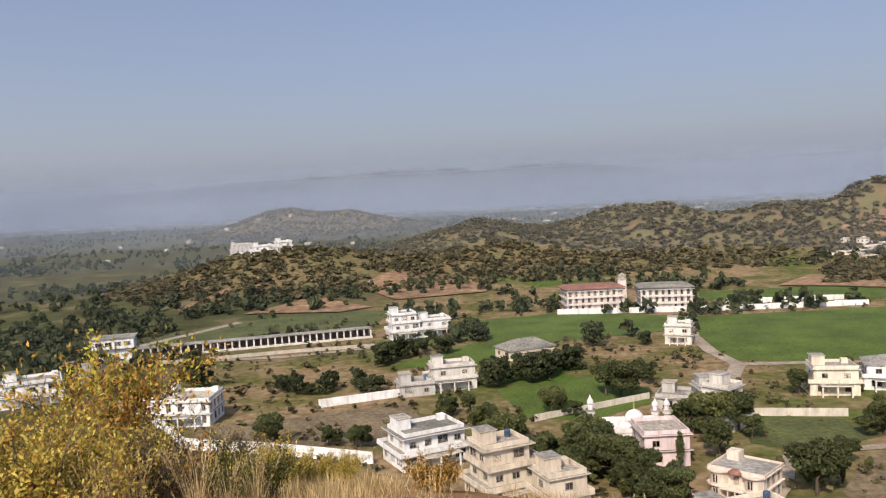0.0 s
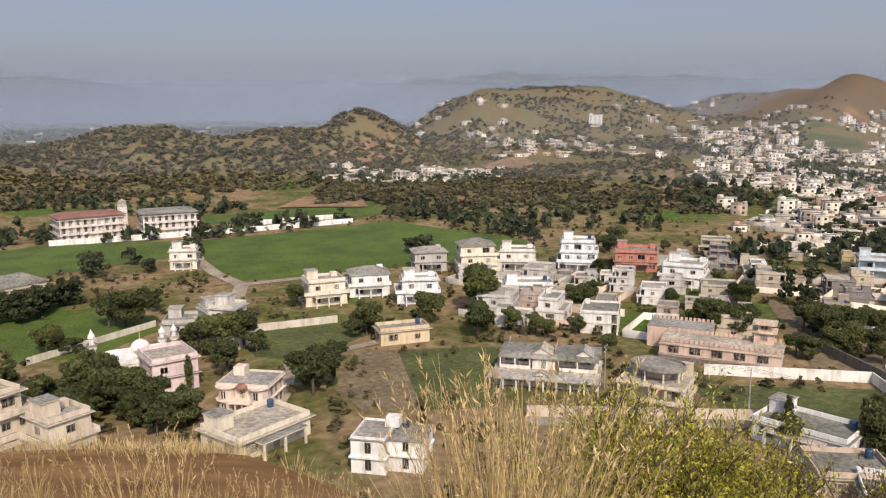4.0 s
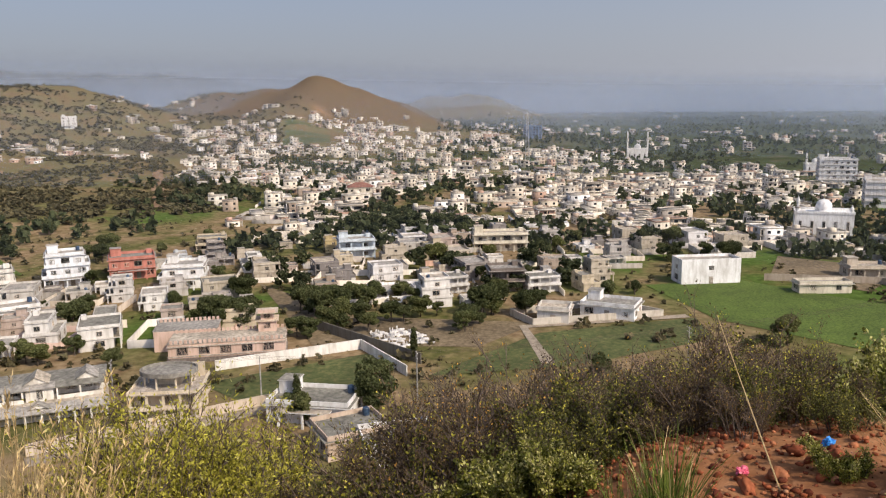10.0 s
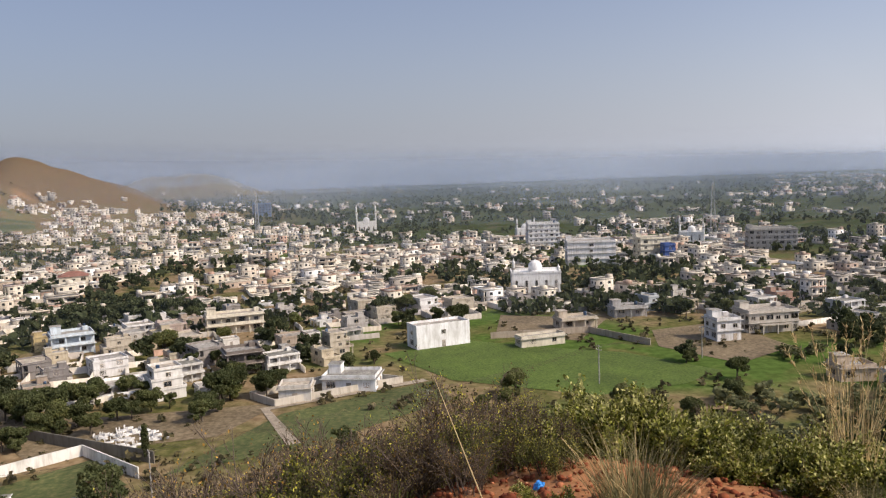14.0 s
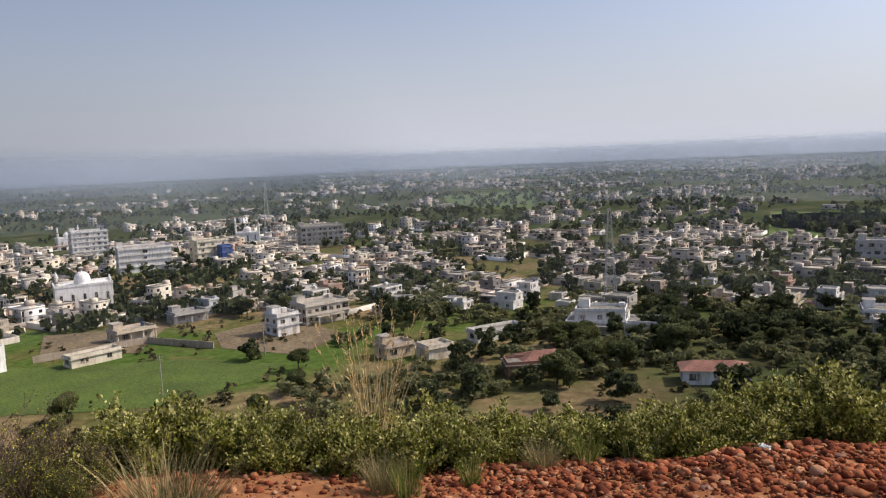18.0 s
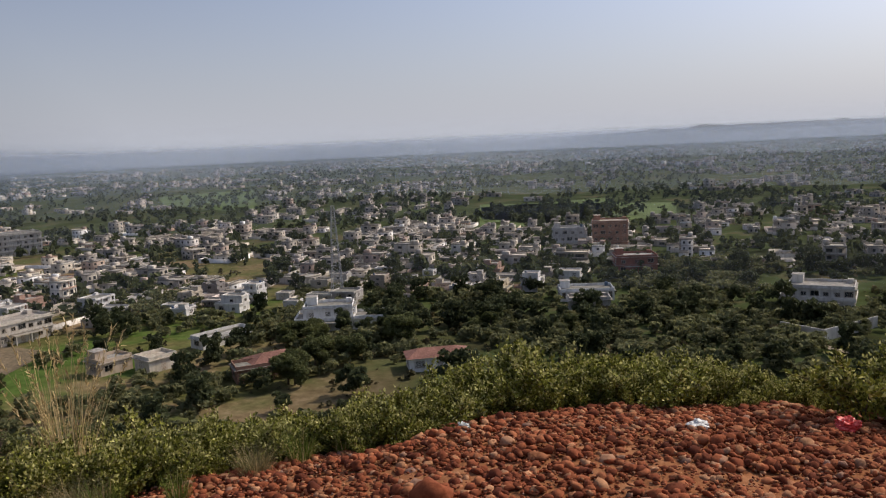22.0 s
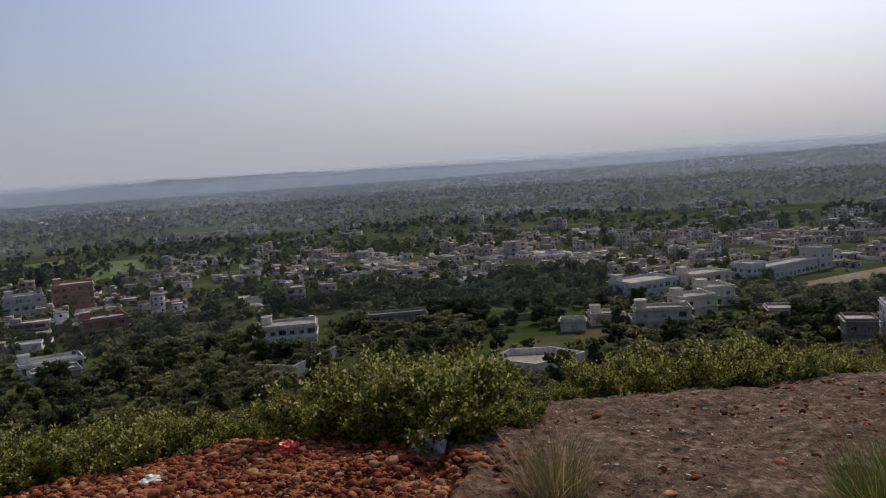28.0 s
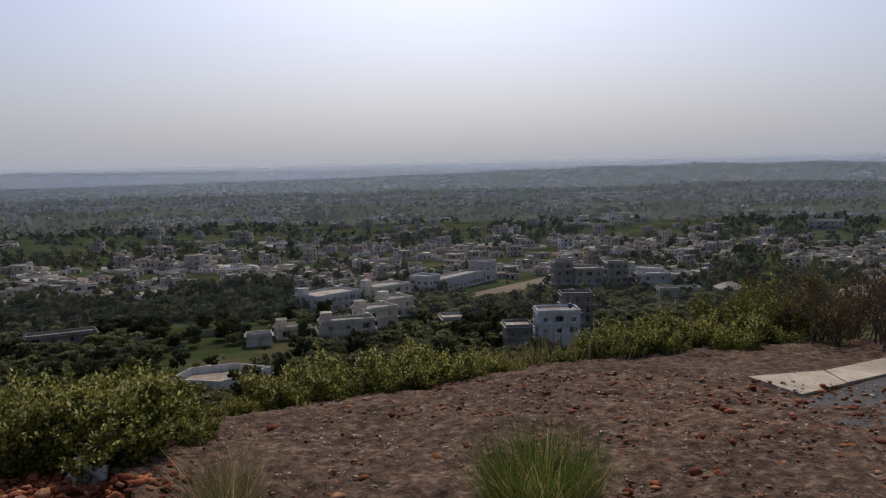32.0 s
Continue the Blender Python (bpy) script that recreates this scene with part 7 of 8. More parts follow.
# crown of the shrub belt: compass turn, dip of the tops below the eye, distance
BELT = np.array(((-98.6, 14.8, 5.6), (-101.3, 14.2, 5.5), (-104, 15.0, 5.4), (-107, 16.1, 5.3), (-110, 16.6, 5.3), (-114, 16.4, 5.1), (-118, 16.4, 5.0), (-126.6, 16.6, 5.0), (-130.3, 17.2, 5.0), (-132, 16.2, 5.0), (-134.2, 15.3, 5.0), (-137.4, 16.8, 5.0), (-139.9, 15.7, 5.1), (-143.9, 14.0, 5.25), (-149, 13.4, 5.35),
                 (-152.7, 14.6, 5.4), (-157.2, 13.6, 5.5), (-160.3, 15.5, 5.6), (-165.1, 14.6, 5.7), (-167.6, 15.6, 5.7), (-169.5, 12.8, 5.15), (-172.3, 12.4, 5.0), (-176.6, 12.3, 5.0), (-180, 13.6, 5.2), (-182.4, 15.5, 6.0), (-184.5, 16.2, 6.3), (-186.6, 14.8, 6.4), (-189.2, 12.6, 6.5), (-193.3, 12.7, 6.7), (-197.5, 11.6, 7.0),
                 (-201.5, 12.9, 7.3), (-204.7, 12.5, 7.6), (-207.7, 13.6, 7.9), (-210.4, 11.2, 7.9), (-214.3, 9.8, 8.1), (-217, 10.5, 8.6), (-220, 9.6, 9.0), (-223, 10.4, 9.2)))[::-1]
HIGH = [sorted(v.co.z for v in g.children[-1].data.vertices)[-60] for g in GREENS]
spots = []
az, k = -99.0, 0
while az > -224:
    dip, d = (float(np.interp(az, BELT[:, 0], BELT[:, i])) for i in (1, 2))
    for back, side, part_high in ((0.0, 0.0, 0.96), (-0.1, 2.2, 0.66), (0.6, 1.2, 0.9)):
        q = d + back + rng.uniform(-0.1, 0.15)
        a_ = az - side + rng.uniform(-0.5, 0.5)
        x, y = polar(a_, q)
        here = float(np.interp(a_, BELT[:, 0], BELT[:, 1]))
        tall = EYE - q * math.tan(radians(here + rng.uniform(-0.2, 0.5))) - gz(x, y)
        spots.append((k % 4, a_, q, min(1.5, max(0.28, tall * part_high / HIGH[k % 4]))))
        k += 1
    az -= 3.7
spots += [(2, -79, 4.4, 0.42), (3, -76, 4.5, 0.45), (0, -73, 4.7, 0.55), (3, -69, 5.0, 0.5), (1, -96, 4.15, 0.22), (0, -100.5, 3.7, 0.2)]
# the big shrub over the rubble is thicker
spots += [(k % 4, a_, q, size) for k, (a_, q, size) in enumerate(((-173.5, 5.35, 0.66), (-175.5, 5.6, 0.78), (-177.5, 5.4, 0.66), (-176.5, 5.25, 0.6)))]
set_down(GREENS, spots, "green shrub with narrow glossy leaves and pale seed heads", "shrub", "shrubs along the brink")

YELLOW = [shrub("shrub", s, 1.5, 1.7, 16, 4, 11, 0.045, 0.009, [M_OLIVE, M_SEED], 0.1) for s in (31, 32)]
set_down(YELLOW, [(0, -49, 6.6, 0.95), (1, -52.0, 6.9, 0.95), (0, -46.5, 7.4, 0.85), (1, -54, 7.6, 0.85)], "yellow-green twiggy bush in new leaf", "bush", "yellow bushes on the slope")
BROWNS = [shrub("bush", 41, 1.5, 1.25, 15, 4, 4, 0.032, 0.0085, [M_BROWN, M_OLIVE], 0.35), shrub("bush", 42, 1.4, 1.2, 13, 4, 8, 0.042, 0.013, [M_DUSK, M_OLIVE], 0.25), shrub("bush", 43, 1.4, 1.25, 15, 4, 2, 0.03, 0.0075, [M_BROWN, M_RUST], 0.3)]
THORN = np.array(((-59, 23.5), (-62, 23.8), (-65.3, 23.2), (-68.6, 20.2), (-72.7, 18.4), (-76.7, 17.6), (-80.6, 17.4), (-84.2, 16.8), (-87.7, 15.8), (-90.2, 14.6), (-94.7, 15.4), (-98, 16.5)))[::-1]
CROWN = [sorted(v.co.z for v in g.children[-1].data.vertices)[-60] for g in BROWNS]
spots = []
for k in range(26):
    a_, q = -59 - k * 1.45 + rng.uniform(-0.8, 0.8), rng.uniform(5.6, 8.6)
    x, y = polar(a_, q)
    tall = EYE - q * math.tan(radians(float(np.interp(a_, THORN[:, 0], THORN[:, 1])) + rng.uniform(0.0, 2.6))) - gz(x, y)
    spots.append((k % 3, a_, q, min(1.5, max(0.35, tall / CROWN[k % 3]))))
for k, (a_, q, dip) in enumerate(((-90.3, 5.5, 13.9), (-92.2, 5.2, 15.6), (-88.2, 5.6, 15.8), (-94.6, 5.3, 15.0), (-96.4, 4.9, 16.8), (-91.0, 4.8, 17.4), (-84.0, 5.4, 17.0), (-80.5, 5.6, 17.4), (-76.6, 5.8, 17.2), (-72.5, 6.2, 18.4), (-78.5, 5.0, 20.0), (-69.0, 6.4, 20.0))):
    x, y = polar(a_, q)
    spots.append((k % 3, a_, q, (EYE - q * math.tan(radians(dip)) - gz(x, y)) / CROWN[k % 3]))
spots += [(1, -222.5, 9.6, 0.62), (2, -225, 9.8, 0.7), (0, -227.5, 9.4, 0.75), (2, -229.5, 9.0, 0.75), (1, -86, 7.6, 0.75), (2, -107, 8.4, 0.8), (0, -111, 8.6, 0.8), (1, -221, 11.0, 0.9), (2, -225, 12.0, 1.1), (0, -219, 13.0, 0.9)]
spots += [(k % 3, 31 - k * 2.3, rng.uniform(15, 24), rng.uniform(0.8, 1.5)) for k in range(8)]
set_down(BROWNS, spots, "brown half-bare thorn bush with small dry leaves", "bush", "thorn bushes on the slope")
LEFT = [shrub("bush", s, 2.2, 1.9, 16, 4, 6, 0.085, 0.022, [M_GOLD, M_RUST], 0.35) for s in (51, 52)]
set_down(LEFT, [(0, 28, 13.5, 0.9), (1, 26, 14.5, 0.95), (0, 30, 16, 1.2), (1, 32, 13.5, 1.1), (0, 23.5, 17, 0.8), (1, 13, 21, 0.7), (0, 9, 22, 0.55)], "dense olive and ochre bush on the northern slope", "bush", "bushes on the northern slope")
small = shrub("small_tree", 61, 1.8, 3.4, 5, 5, 5, 0.12, 0.03, [M_RUST, M_OLIVE], 0.5)
set_down([small], [(0, 22, 19, 1.1)], "small tree with sparse orange and yellow leaves", "tree", "")
rust = shrub("bush", 62, 1.6, 1.4, 10, 4, 5, 0.1, 0.025, [M_RUST, M_BROWN], 0.5)
set_down([rust], [(0, 19, 18, 1.0), (0, 16.5, 20, 0.9), (0, 24.5, 18, 1.2), (0, 1.5, 22, 0.8)], "rust-orange bush with thin leaves", "bush", "rust bushes")

GRASS = [tuft(71, 2600, 0.5, 0.8, M_GREEN, 0.0034, 0.55), tuft(72, 620, 0.5, 0.55, M_DULL, 0.0035, 0.6), tuft(73, 220, 0.5, 0.4, M_GREEN, 0.005, 0.4)]
set_down(GRASS, [(0, 153.3, 3.8, 0.9), (1, 175.5, 3.9, 0.8), (1, -102, 4.0, 0.95), (1, -116, 4.4, 0.5), (2, -117.5, 4.2, 0.5), (2, -85.3, 3.5, 0.9), (2, -82.7, 3.45, 0.75), (1, -127, 4.6, 0.42), (2, -130, 4.7, 0.45), (1, -99, 3.3, 0.4), (2, -122, 4.3, 0.4), (2, -133, 4.8, 0.42)], "clump of stiff green and straw grass", "grass", "grass clumps")
PLUMES = [tuft(74, 260, 1.8, 0.9, M_STRAW, 0.005, 0.3, 0.25), tuft(75, 90, 1.3, 0.4, M_STRAW, 0.005, 0.3, 0.5)]
spots = [(0, -38.5, 4.3, 1.0), (0, -40.5, 4.6, 1.05), (0, -42.3, 4.3, 0.95), (0, -37.2, 4.1, 0.9), (1, -36, 4.2, 0.9), (0, -34, 5.0, 0.75), (1, -44, 4.8, 1.0), (1, -115.4, 5.5, 0.85)]
spots += [(1, -30 + k * 2.9, rng.uniform(6.5, 10), rng.uniform(0.6, 0.95)) for k in range(12)]
spots += [(1, 4 + k * 2.0, rng.uniform(12, 18), rng.uniform(0.8, 1.2)) for k in range(12) if k > 4]
set_down(PLUMES, spots, "tall dry straw-coloured plume grass", "grass", "plume grass")

# grass cover on the upper slope
rows_ = []
BLADE = [leaves(np.random.default_rng(s).normal(size=(26, 3)) * np.array((0.12, 0.12, 0.0)), np.tile(np.array((0, 0, 2.0)), (26, 1)), 0.3, 0.006, s, droop=-0.2) for s in (81, 82, 83)]
for _ in range(5200):
    az, d = rng.uniform(-62, 34), 4.5 + 34 * rng.random() ** 1.3
    x, y = polar(az, d)
    bare = noise.noise((x * 0.12, y * 0.12, 9.0))
    if bare + rng.uniform(-0.2, 0.2) < (0.34 if -34 < az < 2 and d > 9 else 0.12) and az < 4:
        continue
    s = rng.uniform(0.6, 1.5)
    rows_.append((rng.randrange(3), x, y, gz(x, y), rng.uniform(0, 6.28), s, s, s))
tagged(stamp("dry_grass", BLADE, rows_, [M_STRAW]), "thin cover of dry yellow grass on the slope", "grass", kind="stuff")
rows_ = []
for _ in range(2600):
    az, d = rng.uniform(-213, -62), rng.uniform(7.4, 22)
    x, y = polar(az, d)
    s = rng.uniform(0.6, 1.3)
    rows_.append((rng.randrange(3), x, y, gz(x, y), rng.uniform(0, 6.28), s, s, s))
tagged(stamp("slope_grass", BLADE, rows_, [M_DULL]), "dull green grass below the brink", "grass", kind="stuff")


# ---- stones ----
def pebble(seed, level=2, squash=0.62, tilt=False):
    bm = bmesh.new()
    bmesh.ops.create_icosphere(bm, subdivisions=level, radius=1.0)
    r = random.Random(seed)
    sx, sy = r.uniform(0.8, 1.25), r.uniform(0.7, 1.0)
    for v in bm.verts:
        k = 1 + 0.5 * noise.noise(v.co * 1.3 + Vector((seed * 3.1, 0, 0))) + 0.2 * noise.noise(v.co * 2.9 + Vector((0, seed * 1.7, 0)))
        v.co = Vector((v.co.x * sx * k, v.co.y * sy * k, v.co.z * squash * k))
    if tilt:
        bm.transform(Matrix.Rotation(r.uniform(-0.7, 0.7), 4, "X") @ Matrix.Rotation(r.uniform(-0.5, 0.5), 4, "Y"))
    V = np.array([tuple(v.co) for v in bm.verts])
    F = np.array([[v.index for v in f.verts] for f in bm.faces])
    bm.free()
    return V, F, np.zeros(len(F), dtype=int)


PEBBLES = [pebble(s, 2, 0.5 + 0.06 * (s % 4), s > 5) for s in range(14)]
GRIT = [pebble(s, 1) for s in range(4)]
heap = new("stone_heap")
heap.matrix_basis = pose(0, 0, 0)
tagged(heap, "heap of rounded red-brown cobbles on the knoll's brink", "stones")
cobbles = []
for V, F, mi in PEBBLES[:6]:
    b = Build()
    b.v, b.f, b.m = [tuple(v) for v in V], [tuple(f) for f in F], [0] * len(F)
    cobbles.append(b.mesh("cobble", M_STONE, smooth=True))
laid = []
n_part = 0
for _ in range(14000):
    az, d = -119 - 64 * rng.random(), math.sqrt(rng.uniform(2.1 ** 2, 5.4 ** 2))
    if (az > -122 and d > 4.4) or (az < -176 and rng.random() < (-176 - az) / 7):
        continue
    x, y = polar(az, d)
    s = 0.008 + 0.024 * rng.random() ** 2.2 + (0.012 if rng.random() < 0.05 else 0)
    z = gz(x, y) + s * 0.25 + (0.04 if az < -177 else 0.0) + 0.06 * max(0.0, noise.noise((x * 2.2, y * 2.2, 4)))
    if n_part < 300 and s > 0.024 and d < 5.2:
        o = new("cobble", cobbles[rng.randrange(6)])
        o.parent = heap
        o.matrix_basis = pose(x, y, z, rng.uniform(-25, 25), rng.uniform(-25, 25), rng.uniform(0, 360)) @ Matrix.Scale(s, 4)
        n_part += 1
    else:
        laid.append((rng.randrange(14) if s > 0.016 else 14 + rng.randrange(10), x, y, z, rng.uniform(0, 6.28), s, s, s * rng.uniform(0.8, 1.2)))
o = stamp("small_cobbles", PEBBLES + [pebble(s, 1, 0.6, True) for s in range(30, 40)], laid, [M_STONES], smooth=True)
o.parent = heap
tagged(o, kind="stuff")
laid = []
for _ in range(8000):
    az, d = rng.uniform(-179, -119), math.sqrt(rng.uniform(2.1 ** 2, 5.2 ** 2))
    x, y = polar(az, d)
    s = rng.uniform(0.006, 0.013)
    laid.append((rng.randrange(4), x, y, gz(x, y) + rng.uniform(0.0, 0.022), rng.uniform(0, 6.28), s, s * rng.uniform(0.6, 1), s * rng.uniform(0.5, 1)))
o = stamp("rubble_fill", GRIT, laid, [M_STONES], smooth=True)
o.parent = heap
tagged(o, kind="stuff")
laid = []
for _ in range(10000):
    az, d = rng.uniform(-229, -68), math.sqrt(rng.uniform(2.0 ** 2, 6.8 ** 2))
    x, y = polar(az, d)
    if az < -181 and rng.random() < 0.35:
        continue
    s = (0.004 + 0.018 * rng.random() ** 2.5) * (1.0 if az > -181 else 0.75)
    laid.append((rng.randrange(4), x, y, gz(x, y) + s * 0.3 + (0.018 if az > -179 else 0.06), rng.uniform(0, 6.28), s, s, s))
tagged(stamp("grit", GRIT, laid, [M_STONES], smooth=True), "loose red gravel and grit on the crown", "gravel", kind="stuff")

laid = []
for _ in range(1500):
    az, d = rng.uniform(-230, -186), math.sqrt(rng.uniform(2.6 ** 2, 6.9 ** 2))
    if d < 5.4 and az > -212 and rng.random() < 0.75:
        continue
    x, y = polar(az, d)
    s = 0.007 + 0.03 * rng.random() ** 3.0
    laid.append((rng.randrange(14), x, y, gz(x, y) + 0.05 + s * 0.3, rng.uniform(0, 6.28), s, s * rng.uniform(0.6, 1), s * rng.uniform(0.5, 0.9)))
tagged(stamp("rubble", PEBBLES, laid, [M_STONES], smooth=True), "broken red stones strewn along the path's far side", "stones", kind="stuff")
laid = []
for _ in range(2600):
    az, d = rng.uniform(-229, -181), math.sqrt(rng.uniform(2.0 ** 2, 7.0 ** 2))
    x, y = polar(az, d)
    s = 0.003 + 0.009 * rng.random() ** 3
    laid.append((rng.randrange(4), x, y, gz(x, y) + 0.065, rng.uniform(0, 6.28), s * rng.uniform(0.6, 2.2), s, s * 0.6))
tagged(stamp("chips", GRIT, laid, [M_SLAB]), "pale chips, straw bits and crumbs strewn over the path", "debris", kind="stuff")
laid = []
for _ in range(2400):
    az, d = rng.uniform(-121, -66), math.sqrt(rng.uniform(2.2 ** 2, 5.4 ** 2))
    x, y = polar(az, d)
    s = 0.008 + 0.026 * rng.random() ** 2.4
    laid.append((rng.randrange(6), x, y, gz(x, y) + s * 0.3, rng.uniform(0, 6.28), s, s, s))
tagged(stamp("loose_stones", [pebble(s, 1, 0.6, True) for s in range(40, 46)], laid, [M_STONES], smooth=True), "loose rounded red stones on bare soil", "stones", kind="stuff")


def rock(az, d, size, seed, label, mat=None):
    V, F, mi = pebble(seed, 3, 0.62, True)
    b = Build()
    b.v, b.f, b.m = [tuple(v * size) for v in V], [tuple(f) for f in F], [0] * len(F)
    x, y = polar(az, d)
    o = new("rock", b.mesh("rock", mat or M_STONE, smooth=True))
    o.matrix_basis = pose(x, y, gz(x, y) + size * 0.45, 0, 0, seed * 50)
    return tagged(o, label, "rock")


rock(-138.9, 3.55, 0.10, 11, "large rounded red stone on the cobble heap")
rock(-92.3, 4.05, 0.05, 12, "smooth brown boulder half sunk in soil")
rock(-96.0, 4.3, 0.055, 13, "flat tan stone on bare soil")
rock(-93.5, 4.4, 0.045, 14, "rounded brown stone beside a dry stick")
rock(-90.5, 3.9, 0.042, 15, "small rounded brown stone")
for k in range(16):
    rock(rng.uniform(-228, -192), rng.uniform(3.0, 4.6), rng.uniform(0.025, 0.06), 20 + k, "dark red stone lying on trodden earth")

# ---- path, slab, asphalt ----
turns = np.linspace(-177, -232, 200)
reach = np.interp(turns, (-232, -220, -207, -198, -187, -180), (10.2, 9.6, 8.2, 7.3, 6.5, 6.2)) + 0.12 * np.sin(turns * 1.1)
across = np.linspace(0, 1, 180)
R = 1.4 + (reach[:, None] - 1.4) * across[None, :]
A = turns[:, None] + (1.0 + 0.5 * np.sin(turns * 2.3))[:, None] * np.sin(across * 19)[None, :] * np.clip((turns[:, None] + 190) / 10, 0, 1)
X, Y = -np.sin(np.radians(A)) * R, np.cos(np.radians(A)) * R
Z = ground(X, Y) + 0.06
for i in range(len(turns)):
    for j in range(len(across)):
        x, y = X[i, j], Y[i, j]
        Z[i, j] += 0.035 * noise.fractal((x * 2.0, y * 2.0, 1), 1.0, 2.0, 3) + 0.018 * noise.noise((x * 7, y * 7, 2)) - 0.03 * max(0.0, noise.noise((x * 5, y * 5, 8)) - 0.25) + 0.018 * noise.noise((x * 22, y * 22, 5))
# trodden flat beside the slab
flat = np.exp(-(((X + 5.3) / 1.4) ** 2 + ((Y + 4.9) / 0.9) ** 2) ** 2)
Z = Z * (1 - flat) + (ground(X, Y) + 0.03) * flat
i, j = np.meshgrid(np.arange(len(turns) - 1), np.arange(len(across) - 1), indexing="ij")
n = len(across)
F = np.stack([i * n + j, i * n + j + 1, (i + 1) * n + j + 1, (i + 1) * n + j], -1).reshape(-1, 4)
trod = stamp("path", [(np.stack([X, Y, Z], -1).reshape(-1, 3), F, np.zeros(len(F), dtype=int))], [(0, 0, 0, 0, 0, 1, 1, 1)], [M_PATH], smooth=True)
tagged(trod, "trodden grey-brown earth path with clods and ruts", "path", kind="structure")
if trod.data.polygons[0].normal.z < 0:
    trod.data.flip_normals()
sheet("road", ((-4.42, -4.5), (-4.1, -4.1), (-4.3, -3.7), (-5.6, -3.4), (-8.6, -4.6), (-8.6, -5.6), (-6.9, -5.2), (-5.6, -4.85)), M_TAR, "edge of a worn asphalt road", "road", lift=0.05, step=0.5)
slab = new("concrete_slab")
for pts in (((-4.55, -5.25), (-4.5, -4.62), (-5.1, -4.78), (-5.3, -5.2)), ((-5.32, -5.2), (-5.12, -4.79), (-6.9, -5.25), (-7.2, -5.75))):
    b = Build()
    zs = [gz(*p) for p in pts]
    b.face([(p[0], p[1], z + 0.055) for p, z in zip(pts, zs)])
    for k in range(4):
        j = (k + 1) % 4
        b.face(((*pts[k], zs[k] - 0.1), (*pts[j], zs[j] - 0.1), (*pts[j], zs[j] + 0.055), (*pts[k], zs[k] + 0.055)))
    part("slab", b, M_SLAB, slab)
tagged(slab, "cracked pale concrete slab beside the road", "slab")


# ---- litter ----
def crumple(name, az, d, size, colour_, seed, label, category, flat=0.5, rough=0.4):
    m, t, b_ = material(name + "_plastic", rough, 0.5)
    c = grain(t, spot(t), 30, 3)
    t.links.new(ramp(t, c, ((0.3, tuple(v * 0.7 for v in colour_)), (0.7, colour_))), b_.inputs["Base Color"])
    bm = bmesh.new()
    bmesh.ops.create_icosphere(bm, subdivisions=4, radius=size)
    for v in bm.verts:
        k = 1 + 0.45 * noise.noise(v.co / size * 1.5 + Vector((seed, 0, 0))) + 0.3 * noise.noise(v.co / size * 3.6 + Vector((0, seed, 0))) - 0.22 * abs(noise.noise(v.co / size * 8 + Vector((0, 0, seed))))
        v.co = Vector((v.co.x * k, v.co.y * k * 0.8, v.co.z * k * flat))
    me = bpy.data.meshes.new(name)
    bm.to_mesh(me)
    bm.free()
    me.materials.append(m)
    x, y = polar(az, d)
    o = new(name, me)
    o.matrix_basis = pose(x, y, gz(x, y) + size * flat * 0.75, 0, 0, seed * 40)
    return tagged(o, label, category)


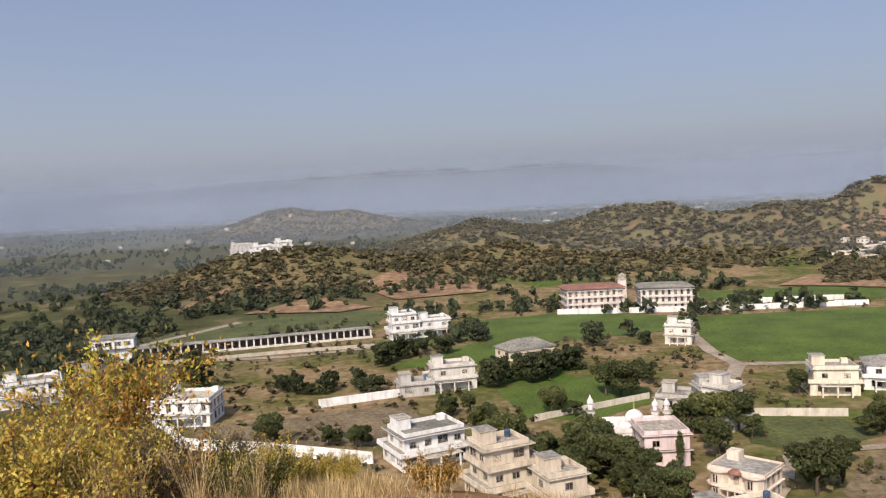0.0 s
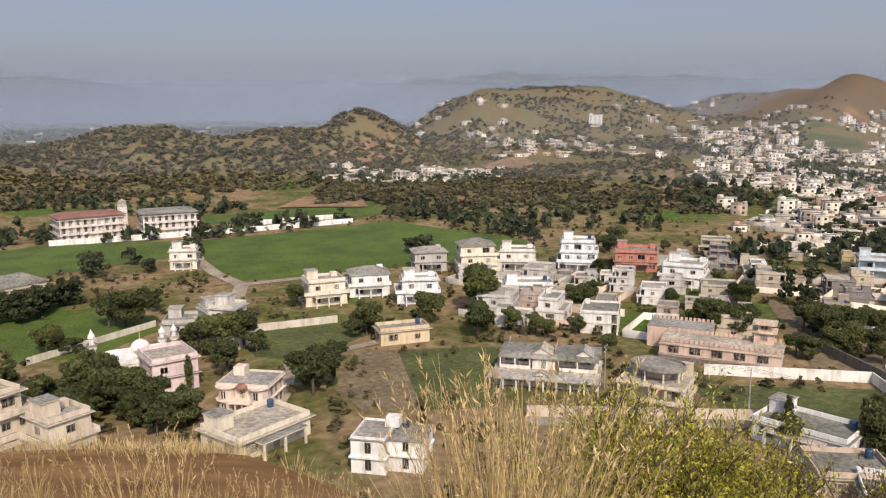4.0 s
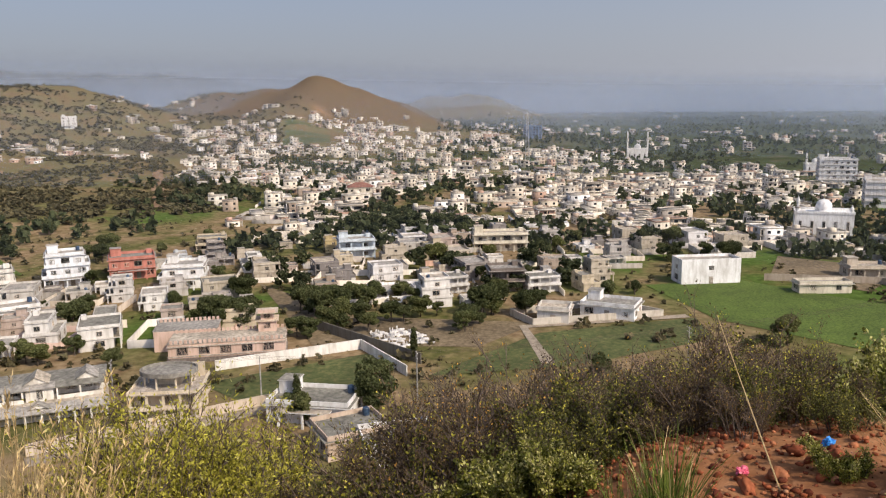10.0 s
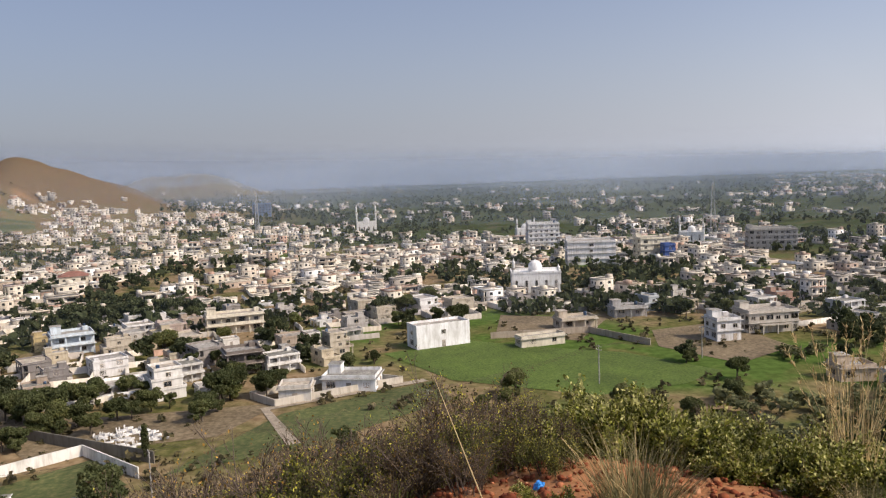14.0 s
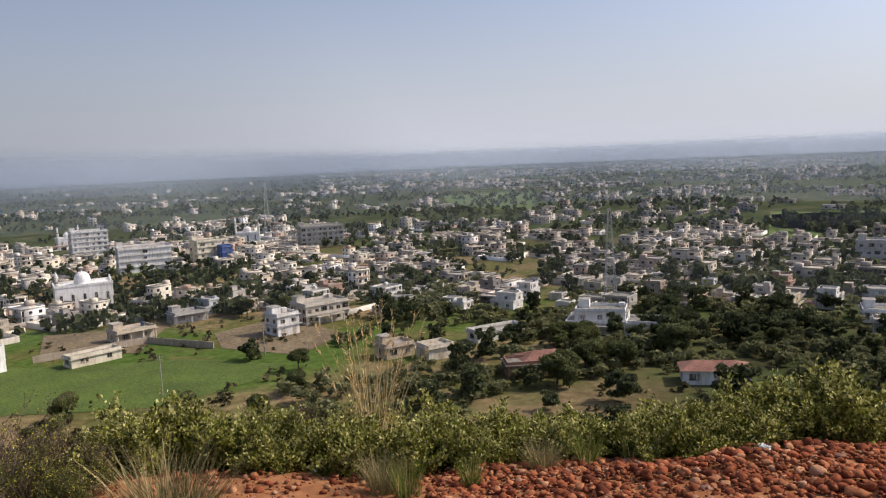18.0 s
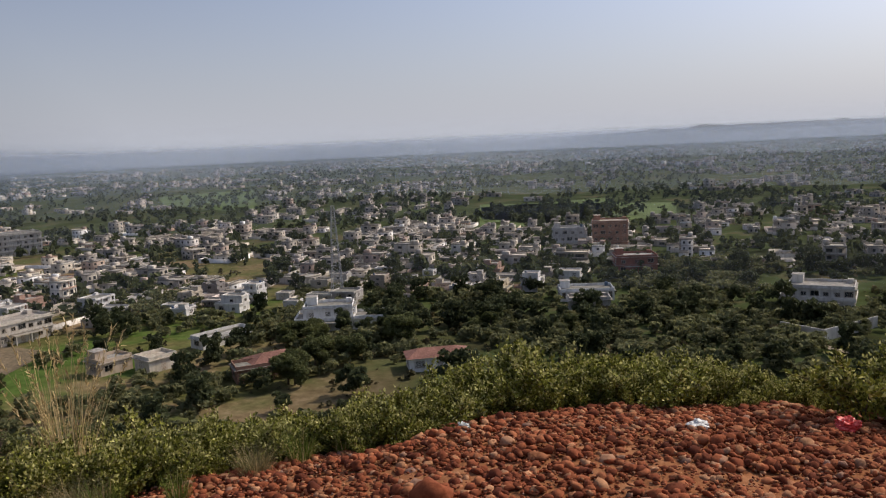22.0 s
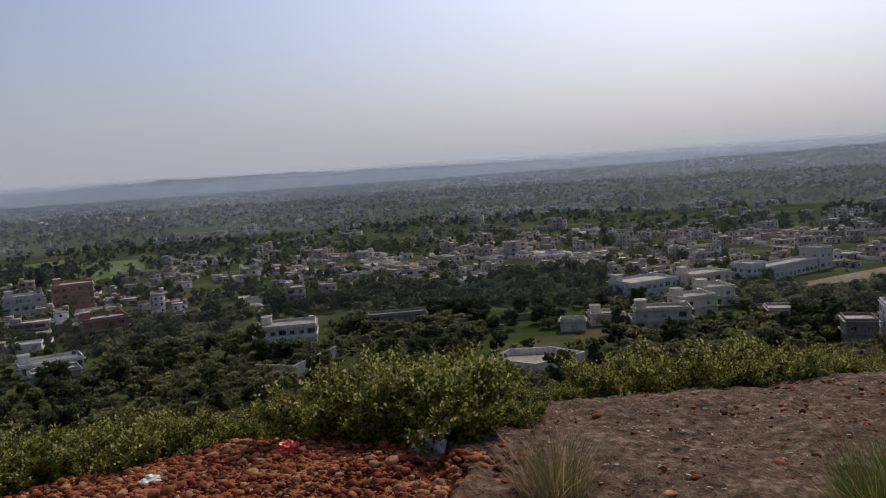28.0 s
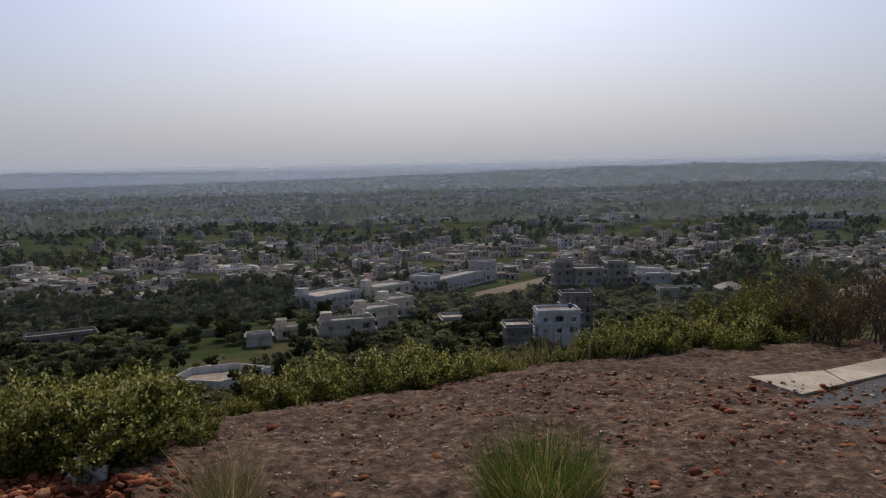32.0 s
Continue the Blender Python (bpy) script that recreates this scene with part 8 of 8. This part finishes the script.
crumple("plastic_bag", -157.0, 4.5, 0.055, (0.75, 0.73, 0.68), 1, "crumpled white plastic scrap on the cobbles", "litter")
crumple("plastic_bag", -166.0, 4.8, 0.075, (0.75, 0.06, 0.05), 2, "torn bright red plastic bag", "litter", 0.6)
crumple("plastic_bag", -95.4, 4.55, 0.032, (0.02, 0.25, 0.7), 3, "bright blue plastic bag caught in twigs", "litter", 0.9)
crumple("plastic_bag", -90.2, 4.1, 0.035, (0.75, 0.12, 0.2), 4, "pink-red plastic wrapper in dry twigs", "litter", 0.7)
crumple("plastic_sheet", -176.0, 4.6, 0.09, (0.52, 0.50, 0.47), 5, "grey-white plastic sheet under a shrub", "litter", 1.0)
crumple("plastic_bag", -141.2, 4.6, 0.05, (0.6, 0.62, 0.58), 6, "pale plastic scrap beneath the shrubs", "litter", 0.7)
crumple("plastic_bag", -111.5, 5.0, 0.05, (0.6, 0.6, 0.58), 7, "white paper scrap under leaves", "litter", 0.5)
for k in range(26):
    crumple("scrap", rng.uniform(-228, -182), rng.uniform(3.2, 6.6), rng.uniform(0.006, 0.018), (0.75, 0.73, 0.7), 30 + k, "tiny white scrap of litter on the path", "litter", 0.4)
st = Build()
p0, p1 = polar(-92.5, 3.9), polar(-88.5, 5.2)
st.tube((*p0, gz(*p0)), (*p1, gz(*p1) + 0.75), 0.0045, 0.002, 6)
o = new("dry_stick", st.mesh("dry_stick", M_STRAW))
tagged(o, "long dry pale cane leaning over the bushes", "stick")

for k, (az, d, tall) in enumerate(((150.6, 4.35, 0.26), (151.4, 4.2, 0.2), (149.2, 4.5, 0.22), (152.6, 4.3, 0.3), (144.6, 5.1, 0.12), (143.4, 5.6, 0.13), (139.5, 5.4, 0.1))):
    x, y = polar(az, d)
    st = Build()
    lean = Vector((math.sin(k * 2.1), math.cos(k * 1.7), 0)) * 0.18 * tall
    st.tube((x, y, gz(x, y) - 0.02), (x + lean.x * 0.5, y + lean.y * 0.5, gz(x, y) + tall * 0.55), 0.004, 0.003, 5)
    st.tube((x + lean.x * 0.5, y + lean.y * 0.5, gz(x, y) + tall * 0.55), (x + lean.x * 1.4, y + lean.y * 1.4, gz(x, y) + tall + 0.05), 0.003, 0.0015, 5)
    tagged(new("dry_stalk", st.mesh("dry_stalk", M_TWIG if k < 4 else M_STRAW)), "thin dry stalk standing in trodden earth", "stalk", "dry stalks on the path")
